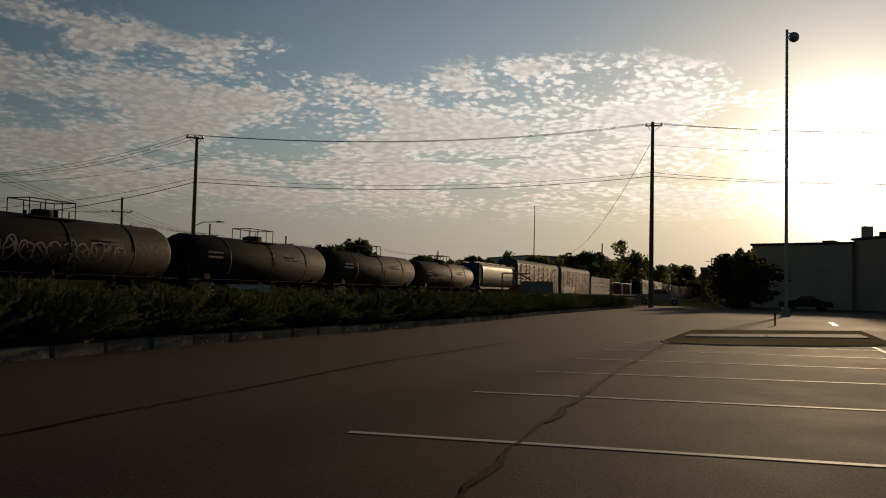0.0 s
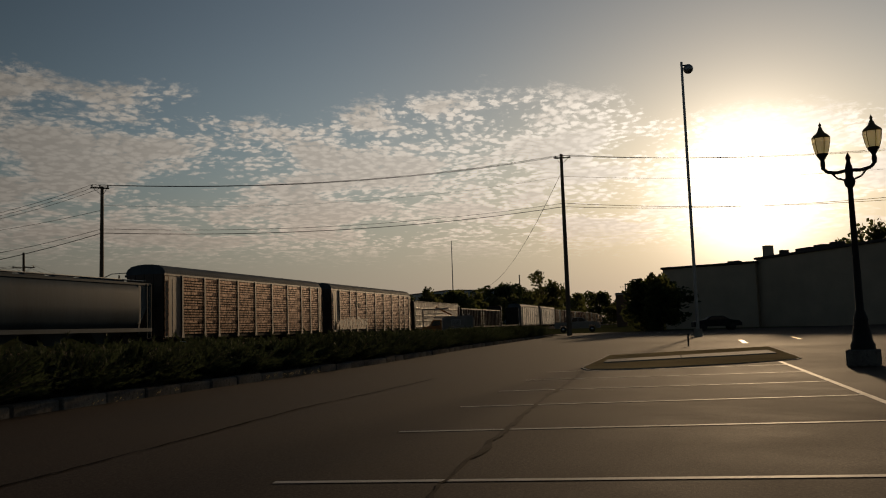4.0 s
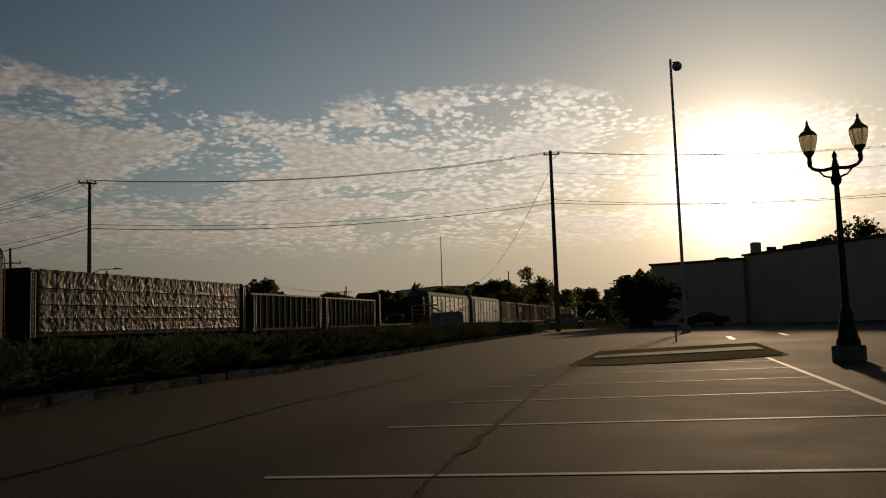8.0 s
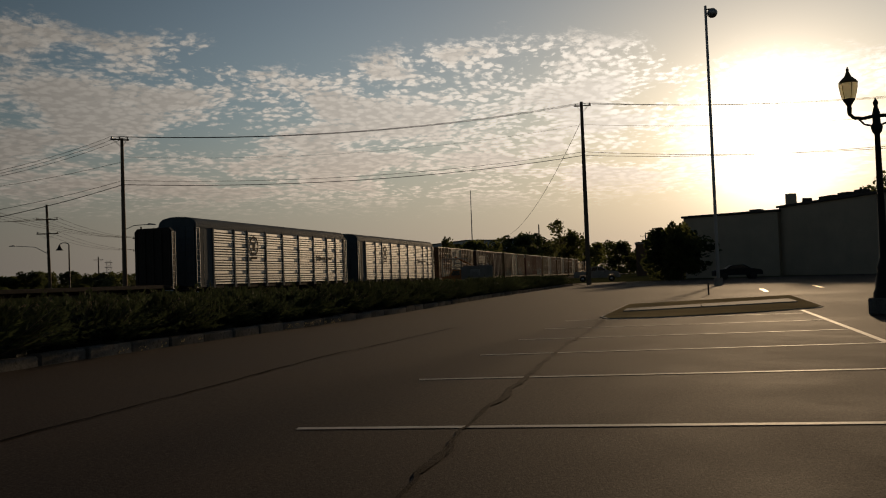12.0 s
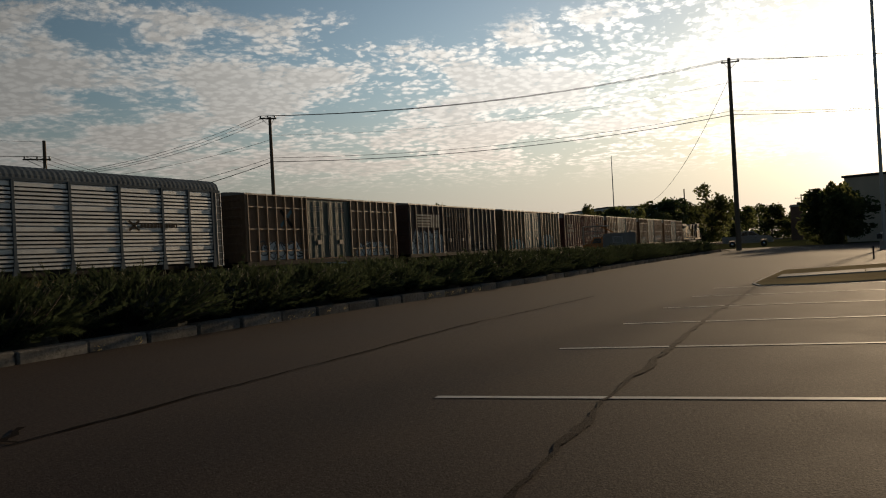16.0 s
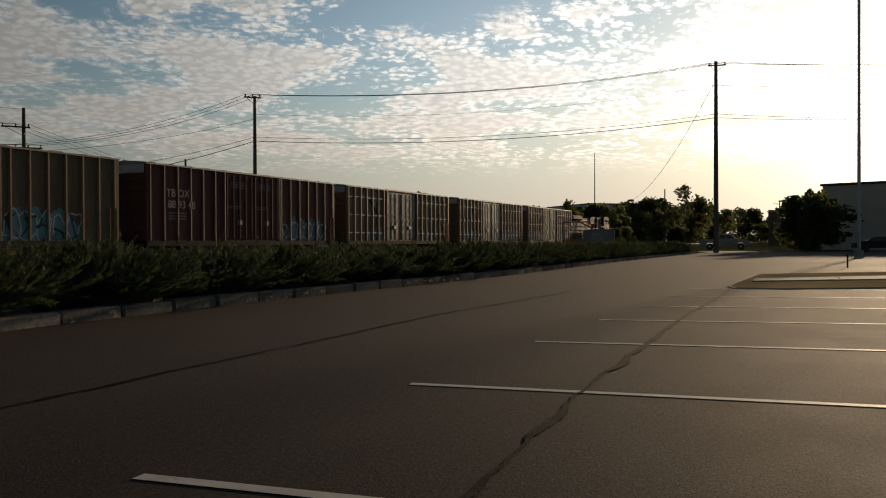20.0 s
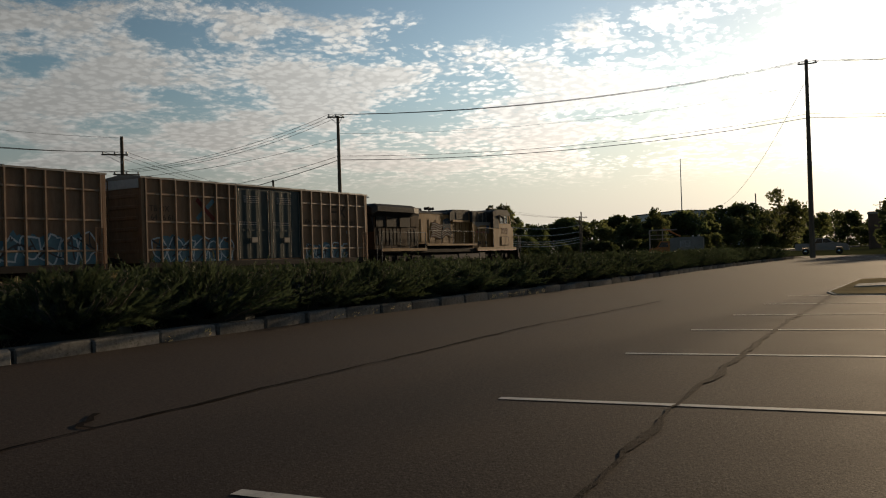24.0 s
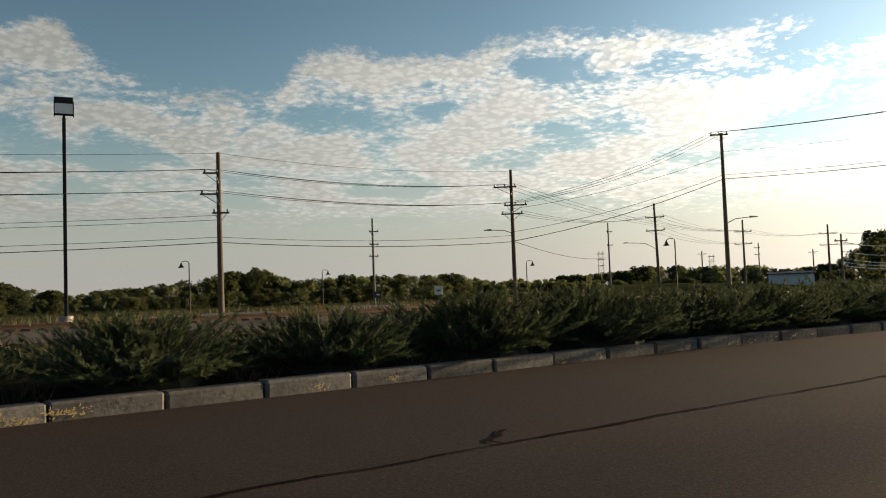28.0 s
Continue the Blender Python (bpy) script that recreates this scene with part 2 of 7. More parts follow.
def asphalt_mat():
    m = bpy.data.materials.new("asphalt")
    m.use_nodes = True
    n = Nodes(m.node_tree)
    v = n.add("ShaderNodeTexCoord").outputs["Object"]
    wide, mid = n.noise(v, 0.13, 4.0, 0.6), n.noise(v, 1.1, 6.0, 0.65)
    st = n.add("ShaderNodeTexVoronoi")
    n.put(st.inputs["Vector"], v)
    st.inputs["Scale"].default_value = 85.0
    grain = st.outputs["Distance"]
    f = n.math("ADD", n.math("MULTIPLY", wide, 0.5), n.math("MULTIPLY", mid, 0.5))
    c = n.mix(n.span(f, 0.3, 0.7), rgb(0.0165, 0.0125, 0.0107), rgb(0.0355, 0.0270, 0.0230))
    c = n.mix(n.span(grain, 0.15, 0.5, 0.0, 0.35), c, rgb(0.070, 0.0525, 0.043))
    c = n.mix(n.span(n.noise(v, 38.0, 3.0, 0.7), 0.45, 0.72, 0.0, 0.85), c, rgb(0.075, 0.057, 0.047))
    c = n.mix(n.span(n.noise(v, 17.0, 4.0, 0.7), 0.50, 0.72, 0.0, 0.55), c, rgb(0.0165, 0.0120, 0.0098))
    c = n.mix(n.math("MULTIPLY", n.span(n.noise(v, 0.42, 5.0, 0.6), 0.62, 0.78), 0.4), c, rgb(0.042, 0.034, 0.030))
    b = n.add("ShaderNodeBsdfPrincipled")
    n.put(b.inputs["Base Color"], c)
    n.put(b.inputs["Roughness"], n.span(f, 0.3, 0.7, 0.80, 0.92))
    b.inputs["Specular IOR Level"].default_value = 0.045
    bp = n.add("ShaderNodeBump")
    n.put(bp.inputs["Height"], n.math("ADD", grain, n.math("MULTIPLY", mid, 0.5)))
    bp.inputs["Strength"].default_value = 0.22
    bp.inputs["Distance"].default_value = 0.006
    n.put(b.inputs["Normal"], bp.outputs[0])
    n.put(n.add("ShaderNodeOutputMaterial").inputs[0], b.outputs[0])
    return m


ASPHALT = asphalt_mat()
CRACK_SOFT = mat("crumbled_crack_filler", (0.022, 0.0162, 0.0134), 0.95, spec=0.03, big=3, fine=34, amount=0.6, bump=0.6)
SEAL = mat("crack_sealer", (0.0135, 0.0106, 0.0092), 0.95, spec=0.015, big=2, fine=30, amount=0.4)
LINE = mat("line_paint", (0.42, 0.395, 0.355), 0.7, spec=0.22, big=3, fine=40, amount=0.2, dirt=(0.16, 0.13, 0.11), dirt_at=0.56)
LINE_Y = mat("yellow_line_paint", (0.50, 0.34, 0.06), 0.6, big=3, fine=40, dirt=(0.16, 0.12, 0.07), dirt_at=0.56)
KERB = mat("concrete_kerb", (0.125, 0.120, 0.112), 0.9, big=3.5, fine=26, amount=0.4, bump=0.8, dirt=(0.05, 0.045, 0.04), dirt_at=0.52, rnd=0.2, spec=0.0)
KERB_Y = mat("worn_yellow_kerb_paint", (0.50, 0.37, 0.15), 0.8, big=4, fine=25, bump=0.3)
SOIL = mat("soil_and_mulch", (0.028, 0.021, 0.015), 0.95, spec=0.0, big=1.2, fine=18, amount=0.45, bump=0.8)
GRASS = mat("dry_grass_ground", (0.055, 0.058, 0.025), 0.95, spec=0.0, big=0.08, fine=3.5, amount=0.45, bump=0.8, dirt=(0.075, 0.055, 0.028), dirt_at=0.58)
BALLAST = mat("ballast_stone", (0.11, 0.098, 0.09), 0.95, spec=0.0, big=0.4, fine=22, amount=0.45, bump=1.0)
RAIL_STEEL = mat("rail_steel", (0.20, 0.12, 0.08), 0.45, 0.8, big=2, fine=20)
CONCRETE = mat("pale_concrete", (0.33, 0.30, 0.265), 0.9, spec=0.03, big=0.5, fine=18, bump=0.25)
# lit copy of pale_concrete, the sun on the barriers put into its colour
CONCRETE_LIT = mat("sunlit_concrete", (0.50, 0.45, 0.385), 0.9, spec=0.03, big=0.6, fine=18, bump=0.2)
WOOD = mat("weathered_pole_wood", (0.15, 0.115, 0.085), 0.9, spec=0.1, big=1.2, fine=14, amount=0.35, bump=0.4, streak=0.12, rnd=0.15)
STEEL = mat("galvanised_steel", (0.32, 0.33, 0.34), 0.45, 0.7, big=1, fine=16, amount=0.2)
DARK_STEEL = mat("dark_bronze_steel", (0.020, 0.020, 0.022), 0.6, 0.1, spec=0.2, big=1, fine=16)
WIRE = mat("power_cable", (0.03, 0.03, 0.03), 0.85, 0.0, bump=0, spec=0.05)
POLE_GREY = mat("weathered_grey_steel", (0.12, 0.115, 0.11), 0.7, big=1, fine=16, amount=0.25, spec=0.15)
PORCELAIN = mat("insulator_porcelain", (0.22, 0.22, 0.22), 0.25, big=4, fine=30)


# ---------- mesh building ----------
class M:
    """Collects vertices and faces of one mesh."""

    def __init__(self):
        self.v, self.f, self.s = [], [], []

    def face(self, pts, smooth=False):
        i = len(self.v)
        self.v.extend(tuple(p) for p in pts)
        self.f.append(tuple(range(i, i + len(pts))))
        self.s.append(smooth)
        return self

    def idx(self, verts, faces, smooth=False):
        i = len(self.v)
        self.v.extend(tuple(p) for p in verts)
        self.f.extend(tuple(k + i for k in f) for f in faces)
        self.s.extend([smooth] * len(faces))
        return self

    def box(self, x0, x1, y0, y1, z0, z1, bev=0.0):
        if bev <= 0:
            vs = [(x, y, z) for x in (x0, x1) for y in (y0, y1) for z in (z0, z1)]
            return self.idx(vs, [(0, 1, 3, 2), (4, 6, 7, 5), (0, 4, 5, 1), (2, 3, 7, 6), (0, 2, 6, 4), (1, 5, 7, 3)])
        lo, hi = (x0, y0, z0), (x1, y1, z1)
        vs, at = [], {}
        for sx in (0, 1):
            for sy in (0, 1):
                for sz in (0, 1):
                    s = (sx, sy, sz)
                    for a in range(3):
                        p = [(hi[k] if s[k] else lo[k]) if k == a else ((hi[k] - bev) if s[k] else (lo[k] + bev)) for k in range(3)]
                        at[s, a] = len(vs)
                        vs.append(p)
        fs = []
        for a in range(3):
            b, c = (a + 1) % 3, (a + 2) % 3
            for s in (0, 1):
                ring = []
                for u, w in ((0, 0), (1, 0), (1, 1), (0, 1)):
                    k = [0, 0, 0]
                    k[a], k[b], k[c] = s, u, w
                    ring.append(at[tuple(k), a])
                fs.append(tuple(ring) if s else tuple(reversed(ring)))
            for u in (0, 1):
                for w in (0, 1):
                    k0, k1 = [0, 0, 0], [0, 0, 0]
                    k0[b] = k1[b] = u
                    k0[c] = k1[c] = w
                    k1[a] = 1
                    q = (at[tuple(k0), b], at[tuple(k1), b], at[tuple(k1), c], at[tuple(k0), c])
                    fs.append(q if u == w else tuple(reversed(q)))
        for s in at:
            if s[1] == 0:
                fs.append((at[s[0], 0], at[s[0], 1], at[s[0], 2]))
        return self.idx(vs, fs)

    def cyl(self, p, q, r0, r1=None, n=10, caps=True, smooth=True):
        p, q = Vector(p), Vector(q)
        r1 = r0 if r1 is None else r1
        d = (q - p).normalized()
        a = d.orthogonal().normalized()
        b = d.cross(a)
        ring = [(a * math.cos(2 * math.pi * i / n) + b * math.sin(2 * math.pi * i / n)) for i in range(n)]
        vs = [p + e * r0 for e in ring] + [q + e * r1 for e in ring]
        self.idx(vs, [(i, (i + 1) % n, n + (i + 1) % n, n + i) for i in range(n)], smooth)
        if caps:
            self.face([p + e * r0 for e in reversed(ring)])
            self.face([q + e * r1 for e in ring])
        return self

    def tube(self, pts, r, n=6, smooth=True):
        for a, b in zip(pts, pts[1:]):
            self.cyl(a, b, r, r, n, True, smooth)
        return self

    def lathe(self, profile, n=16, axis="z", at=(0, 0, 0)):
        vs = []
        for r, h in profile:
            for i in range(n):
                t = 2 * math.pi * i / n
                c, s = r * math.cos(t), r * math.sin(t)
                p = {"z": (c, s, h), "x": (h, c, s), "y": (c, h, s)}[axis]
                vs.append((p[0] + at[0], p[1] + at[1], p[2] + at[2]))
        fs = [(j * n + i, j * n + (i + 1) % n, (j + 1) * n + (i + 1) % n, (j + 1) * n + i) for j in range(len(profile) - 1) for i in range(n)]
        return self.idx(vs, fs, True)

    def prism(self, outline, a0, a1, axis="x", smooth=False):
        """An outline of (p, q) pushed along an axis: x uses (y, z), y uses (x, z), z uses (x, y)."""
        put = {"x": lambda p, q, a: (a, p, q), "y": lambda p, q, a: (p, a, q), "z": lambda p, q, a: (p, q, a)}[axis]
        k = len(outline)
        vs = [put(p, q, a0) for p, q in outline] + [put(p, q, a1) for p, q in outline]
        self.idx(vs, [(i, (i + 1) % k, k + (i + 1) % k, k + i) for i in range(k)], smooth)
        self.idx([put(p, q, a0) for p, q in outline], [tuple(reversed(range(k)))])
        return self.idx([put(p, q, a1) for p, q in outline], [tuple(range(k))])

    def mesh(self, name, material):
        me = bpy.data.meshes.new(name)
        me.from_pydata(self.v, [], self.f)
        me.polygons.foreach_set("use_smooth", self.s)
        me.materials.append(material)
        me.update()
        return me


def part(name, m, material, parent=None, label="", at=None):
    """One mesh object under a thing or part. m: an M, or a mesh that is shared."""
    ob = new(name, m.mesh(name, material) if isinstance(m, M) else m)
    if parent is not None:
        ob.parent = parent
    if at is not None:
        ob.matrix_basis = at
    return tagged(ob, label, kind="stuff" if name == "stencil_mark" else "")


def thing(name, label, category, group="", at=None, kind=""):
    ob = new(name)
    ob.empty_display_size = 0.3
    if at is not None:
        ob.matrix_basis = at
    return tagged(ob, label, category, group, kind)


def structure(name, m, material, label="", category="", at=None):
    ob = new(name, m.mesh(name, material))
    if at is not None:
        ob.matrix_basis = at
    return tagged(ob, label, category, kind="structure")


def letters(name, text, size, material, parent, at, label="", stretch=1.0, thick=0.004):
    cu = bpy.data.curves.new(name, "FONT")
    cu.body, cu.size, cu.align_x, cu.align_y, cu.extrude = text, size, "CENTER", "CENTER", thick
    tmp = bpy.data.objects.new(name, cu)
    me = bpy.data.meshes.new_from_object(tmp)
    bpy.data.objects.remove(tmp)
    me.materials.append(material)
    for v in me.vertices:
        v.co.x *= stretch
    ob = new(name, me)
    ob.parent = parent
    ob.matrix_basis = at
    return tagged(ob, label)


# The lot and the railway share one direction: u runs along the rails, away from the eye; w runs from the eye to the rails.
TURN = 69.0
SITE = pose(0, 0, 0, 0, 0, TURN)


def site(u, w, z=0.0, rz=0.0):
    return SITE @ pose(u, w, z, 0, 0, rz)


def polar(az, d, z=0.0, rz=0.0):
    """A place d metres off, az degrees to the left of +y."""
    return pose(-math.sin(radians(az)) * d, math.cos(radians(az)) * d, z, 0, 0, az + rz)

# ---------- ground ----------
RAIL_W, RAIL_Z = 35.0, 0.5
rng = random.Random(4)


def sheet(name, u0, u1, w0, w1, z, material, label, category, step=None):
    m = M().idx([(u0, w0, z), (u1, w0, z), (u1, w1, z), (u0, w1, z)], [(0, 1, 2, 3)])
    return structure(name, m, material, label, category, SITE)


def kerb_w(u):
    """How far out the kerb stands at u."""
    return float(np.interp(u, [-40, 0, 1.3, 5.6, 7.9, 11.4, 18, 26, 42, 75], [8.6, 8.78, 8.9, 9.21, 9.42, 9.6, 9.55, 9.48, 10.3, 10.9]))


def build_ground():
    # one sheet to the horizon, flat, with gentle undulation far out
    m = M()
    rad = [0, 40, 90, 160, 260, 420, 800, 1500, 2600, 4200]
    n = 48
    vs = [(0, 0, -0.12)]
    for r in rad[1:]:
        for i in range(n):
            a = 2 * math.pi * i / n
            x, y = r * math.cos(a), r * math.sin(a)
            vs.append((x, y, -0.12 + (noise.noise((x * 0.004, y * 0.004, 0)) * 0.25 if r > 200 else 0)))
    fs = [(0, 1 + i, 1 + (i + 1) % n) for i in range(n)]
    for j in range(len(rad) - 2):
        for i in range(n):
            a, b = 1 + j * n + i, 1 + j * n + (i + 1) % n
            fs.append((a, a + n, b + n, b))
    structure("ground", m.idx(vs, fs, True), GRASS, "dry grass and weeds reaching to the horizon", "ground")
    # parking lot, follows the kerb
    us = [-60, -40, -20, -10, 0, 1.3, 5.6, 7.9, 11.4, 18, 26, 42, 60, 75, 86]
    m = M()
    m.idx([(u, w, 0.0) for u in us for w in (-60.0, kerb_w(u) + 0.05)], [(2 * i, 2 * i + 2, 2 * i + 3, 2 * i + 1) for i in range(len(us) - 1)])
    structure("parking_lot", m, ASPHALT, "worn brown-grey asphalt parking lot with painted stalls", "parking lot", SITE)
    sheet("road", 86, 96, -140, 120, 0.004, ASPHALT, "asphalt street crossing beyond the lot", "road")
    # planting strip behind the kerb
    m = M()
    m.idx([(u, w, z) for u in us for w, z in ((kerb_w(u) + 0.2, 0.13), (kerb_w(u) + 4.5, 0.16), (kerb_w(u) + 8.0, -0.05))],
          [(3 * i + k, 3 * i + 3 + k, 3 * i + 4 + k, 3 * i + 1 + k) for i in range(len(us) - 1) for k in (0, 1)])
    structure("planting_strip", m, SOIL, "bare dark soil and mulch under the junipers", "planting bed", SITE)
    # rails
    m = M().prism([(RAIL_W - 3.4, -0.1), (RAIL_W - 1.6, 0.26), (RAIL_W + 1.6, 0.26), (RAIL_W + 3.4, -0.1)], -560, 700)
    structure("ballast_bed", m, BALLAST, "grey crushed stone ballast under the railway", "ballast", SITE)
    for s in (-1, 1):
        w = RAIL_W + s * 0.75
        m = M().prism([(w - 0.07, 0.33), (w - 0.07, 0.35), (w - 0.01, 0.37), (w - 0.01, 0.46), (w - 0.035, 0.47), (w - 0.035, 0.5),
                       (w + 0.035, 0.5), (w + 0.035, 0.47), (w + 0.01, 0.46), (w + 0.01, 0.37), (w + 0.07, 0.35), (w + 0.07, 0.33)], -560, 700)
        structure("rail", m, RAIL_STEEL, "rusty steel rail with a worn bright top", "rail", SITE)
    # grassy road embankment across the railway
    m, k = M(), 0
    ridge = [(34, 0.0), (31, 0.25), (29.3, 0.6), (27.5, 1.2), (25.3, 1.62), (23, 1.7), (20, 1.6), (18, 1.4), (15, 1.1), (12, 0.5), (10, 0.0)]
    for az, h in ridge:
        for d, f in ((112, 0.0), (121, 0.6), (130, 1.0), (137, 1.0), (147, 0.0)):
            m.v.append((-math.sin(radians(az)) * d, math.cos(radians(az)) * d, -0.16 + h * f + 0.1 * f * noise.noise((az, d * 0.2, 6))))
    for i in range(len(ridge) - 1):
        for j in range(4):
            m.f.append((i * 5 + j, i * 5 + 5 + j, i * 5 + 6 + j, i * 5 + 1 + j))
            m.s.append(True)
    structure("embankment", m, GRASS, "low dry grass embankment of a road", "embankment")
    sl = M()
    for i in range(int(260 / 0.55)):
        u = -70 + i * 0.55
        sl.box(u - 0.11, u + 0.11, RAIL_W - 1.3, RAIL_W + 1.3, 0.2, 0.33)
    ob = structure("sleepers", sl, WOOD, "creosoted timber sleepers under the rails", "sleepers", SITE)
    ob["kind"] = "stuff"


def stripe(u0, w0, u1, w1, width, material, z=0.005):
    d = Vector((u1 - u0, w1 - w0)).normalized()
    s = Vector((-d.y, d.x)) * width / 2
    return structure("stall_line", M().idx([(u0 + s.x, w0 + s.y, z), (u1 + s.x, w1 + s.y, z), (u1 - s.x, w1 - s.y, z), (u0 - s.x, w0 - s.y, z)], [(0, 3, 2, 1)]),
                     material, "worn white stall line on the asphalt", "road marking", SITE)


def crack(name, pts, width, label, material=None):
    """A wavering band of sealer along a run of (u, w)."""
    fine = []
    for (u0, w0), (u1, w1) in zip(pts, pts[1:]):
        k = max(2, int(math.hypot(u1 - u0, w1 - w0) / 0.12))
        for i in range(k):
            f = i / k
            fine.append((u0 + (u1 - u0) * f, w0 + (w1 - w0) * f))
    fine.append(pts[-1])
    vs = []
    for i, (u, w) in enumerate(fine):
        a, b = fine[max(0, i - 1)], fine[min(len(fine) - 1, i + 1)]
        d = Vector((b[0] - a[0], b[1] - a[1])).normalized()
        off = noise.noise((u * 1.7, w * 1.7, 3)) * 0.05 + noise.noise((u * 6, w * 6, 9)) * 0.03
        half = width * (0.5 + 0.35 * noise.noise((u * 3, w * 3, 5)) + 0.2 * noise.noise((u * 11, w * 11, 1)))
        half = max(0.009, half * (0.9 + 0.6 * noise.noise((u * 0.9, w * 0.9, 2))))
        vs += [(u - d.y * (off + half), w + d.x * (off + half), 0.009), (u - d.y * (off - half), w + d.x * (off - half), 0.009)]
    m = M().idx(vs, [(2 * i, 2 * i + 1, 2 * i + 3, 2 * i + 2) for i in range(len(fine) - 1)])
    return structure(name, m, material or SEAL, label, "crack", SITE)


def uw(x, y):
    c, s = math.cos(radians(TURN)), math.sin(radians(TURN))
    return (x * c + y * s, -x * s + y * c)


TURF = mat("sunlit_yellow_turf", (0.34, 0.26, 0.14), 0.95, spec=0.0, big=0.4, fine=9, amount=0.3, bump=0.15)


def build_lot():
    # stalls 2.74 m wide, 5.5 m long
    for u, skew in ((0.2, 0.5), (2.95, 0.62), (5.72, 0.80), (8.68, 1.02), (11.42, 1.28), (14.1, 1.32), (16.85, 1.32), (19.6, 1.32)):
        stripe(u, 2.92, u + skew, -2.57, 0.09, LINE)
    stripe(0.2, -2.57, 22.4, -2.57, 0.10, LINE)
    for i in range(6):
        stripe(27.5 + i * 2.74, -22.5, 27.5 + i * 2.74, -17.5, 0.10, LINE)
    for i in range(8):
        stripe(82.0, 7.7 - i * 1.0, 82.0, 7.05 - i * 1.0, 0.35, LINE)
    stripe(39.5, -3.1, 45.5, -3.3, 0.22, LINE_Y)
    stripe(44.1, -6.0, 49.6, -6.3, 0.2, LINE_Y)
    crack("sealed_crack", [uw(*p) for p in ((-6.4, -2.6), (-4.01, 3.01), (-3.25, 5.3), (-2.7, 7.1), (-1.75, 9.9), (-0.9, 12.6), (0.0, 14.6), (1.6, 18.5))], 0.045,
          "thin dark sealed crack along the drive lane")
    crack("crack_hook", [uw(*p) for p in ((-3.3, 5.22), (-3.42, 5.26), (-3.5, 5.33), (-3.48, 5.45), (-3.56, 5.58), (-3.62, 5.72))], 0.075,
          "short hooked blob of crack sealer")
    crack("sealed_crack", [uw(*p) for p in ((-0.75, 1.2), (-0.1, 3.62), (0.33, 5.13), (0.63, 6.22), (1.39, 8.43), (2.39, 11.52), (3.78, 15.28), (5.2, 19.2))], 0.062,
          "wide rough crack running through the stalls", CRACK_SOFT)
    # grass island with a dark front kerb and a grey walk along its back
    isl = thing("kerbed_island", "low grass island with a worn concrete kerb and a grey walk", "traffic island", at=SITE, kind="structure")
    corner = [(20.0, 2.0), (20.1, 0.9), (20.5, 0.1), (21.7, -1.6), (23.3, -3.1), (24.0, -3.3), (33.6, -3.5), (28.6, 2.15), (21.0, 2.25)]
    part("island_kerb", M().prism(corner, -0.05, 0.02, "z"), CONCRETE, isl)
    part("island_turf", M().prism([(25 + (u - 25) * 0.985, (w + 0.7) * 0.975 - 0.7) for u, w in corner], -0.05, 0.03, "z"), TURF, isl)
    for a, b in ((0.0, 0.42), (0.425, 0.99)):
        def across(f, far):
            return (23.0 + 3.7 * f + far * (1.5 + 1.0 * f), 1.85 - 4.85 * f)
        part("walk", M().prism([across(a, 0), across(b, 0), across(b, 1), across(a, 1)], 0.0, 0.06, "z"), CONCRETE, isl, "pale concrete walk slab")
    # kerb stones
    kerb = thing("kerb", "row of rough grey concrete kerb blocks along the planting bed", "kerb", at=SITE, kind="structure")
    u = 2.37 - 1.13 * 12
    shapes = []
    for k in range(5):
        m = M().box(-0.5, 0.5, -0.15, 0.15, -0.05, 0.175, 0.02 + 0.004 * k)
        for i, p in enumerate(m.v):
            q = Vector(p) + Vector((0, noise.noise((p[0] * 4 + k * 7, p[2] * 9, 1)) * 0.02, noise.noise((p[0] * 4, k * 5, 2)) * 0.014))
            m.v[i] = tuple(q)
        shapes.append(m.mesh("kerb_block", KERB))
    i = 0
    while u < 78:
        ln = 1.13 + rng.uniform(-0.02, 0.02)
        w0, w1 = kerb_w(u), kerb_w(u + ln)
        b = part("kerb_block", shapes[i % 5], KERB, kerb)
        b.matrix_basis = Matrix.Translation((u + ln / 2, (w0 + w1) / 2 + 0.15 + rng.uniform(-0.015, 0.015), rng.uniform(-0.012, 0.012))) @ \
            Matrix.Rotation(math.atan2(w1 - w0, ln) + rng.uniform(-0.012, 0.012), 4, "Z") @ Matrix.Diagonal((ln - 0.02, 1, 1, 1))
        u += ln
        i += 1
    # flakes of yellow paint left on some blocks, in ragged clusters
    flakes = M()
    spots = [(0.15, 5), (0.45, 6), (0.8, 7), (1.02, 6), (1.35, 7), (1.55, 5), (4.2, 3), (5.2, 4), (8.2, 3), (9.0, 3)] + [(18.4 + 0.42 * i, 4) for i in range(8)] + [(12.2 + 0.6 * i, 2) for i in range(5)]
    for c, k in spots:
        z0 = rng.uniform(0.04, 0.10)
        for _ in range(k * 4):
            u, z = c + rng.gauss(0, 0.07), min(0.155, max(0.012, z0 + rng.gauss(0, 0.026)))
            w = kerb_w(u) - 0.024
            s, t, sl = rng.uniform(0.006, 0.028), rng.uniform(0.004, 0.011), rng.uniform(-0.02, 0.03)
            flakes.face([(u - s, w, z), (u - s * 0.2, w, z - t), (u + s, w, z + sl * 0.5), (u + s * rng.uniform(0.2, 0.7), w, z + t + sl), (u - s * 0.4, w, z + t * 0.8)])
    part("paint_flakes", flakes, KERB_Y, kerb, "worn yellow paint flakes")


build_ground()
build_lot()

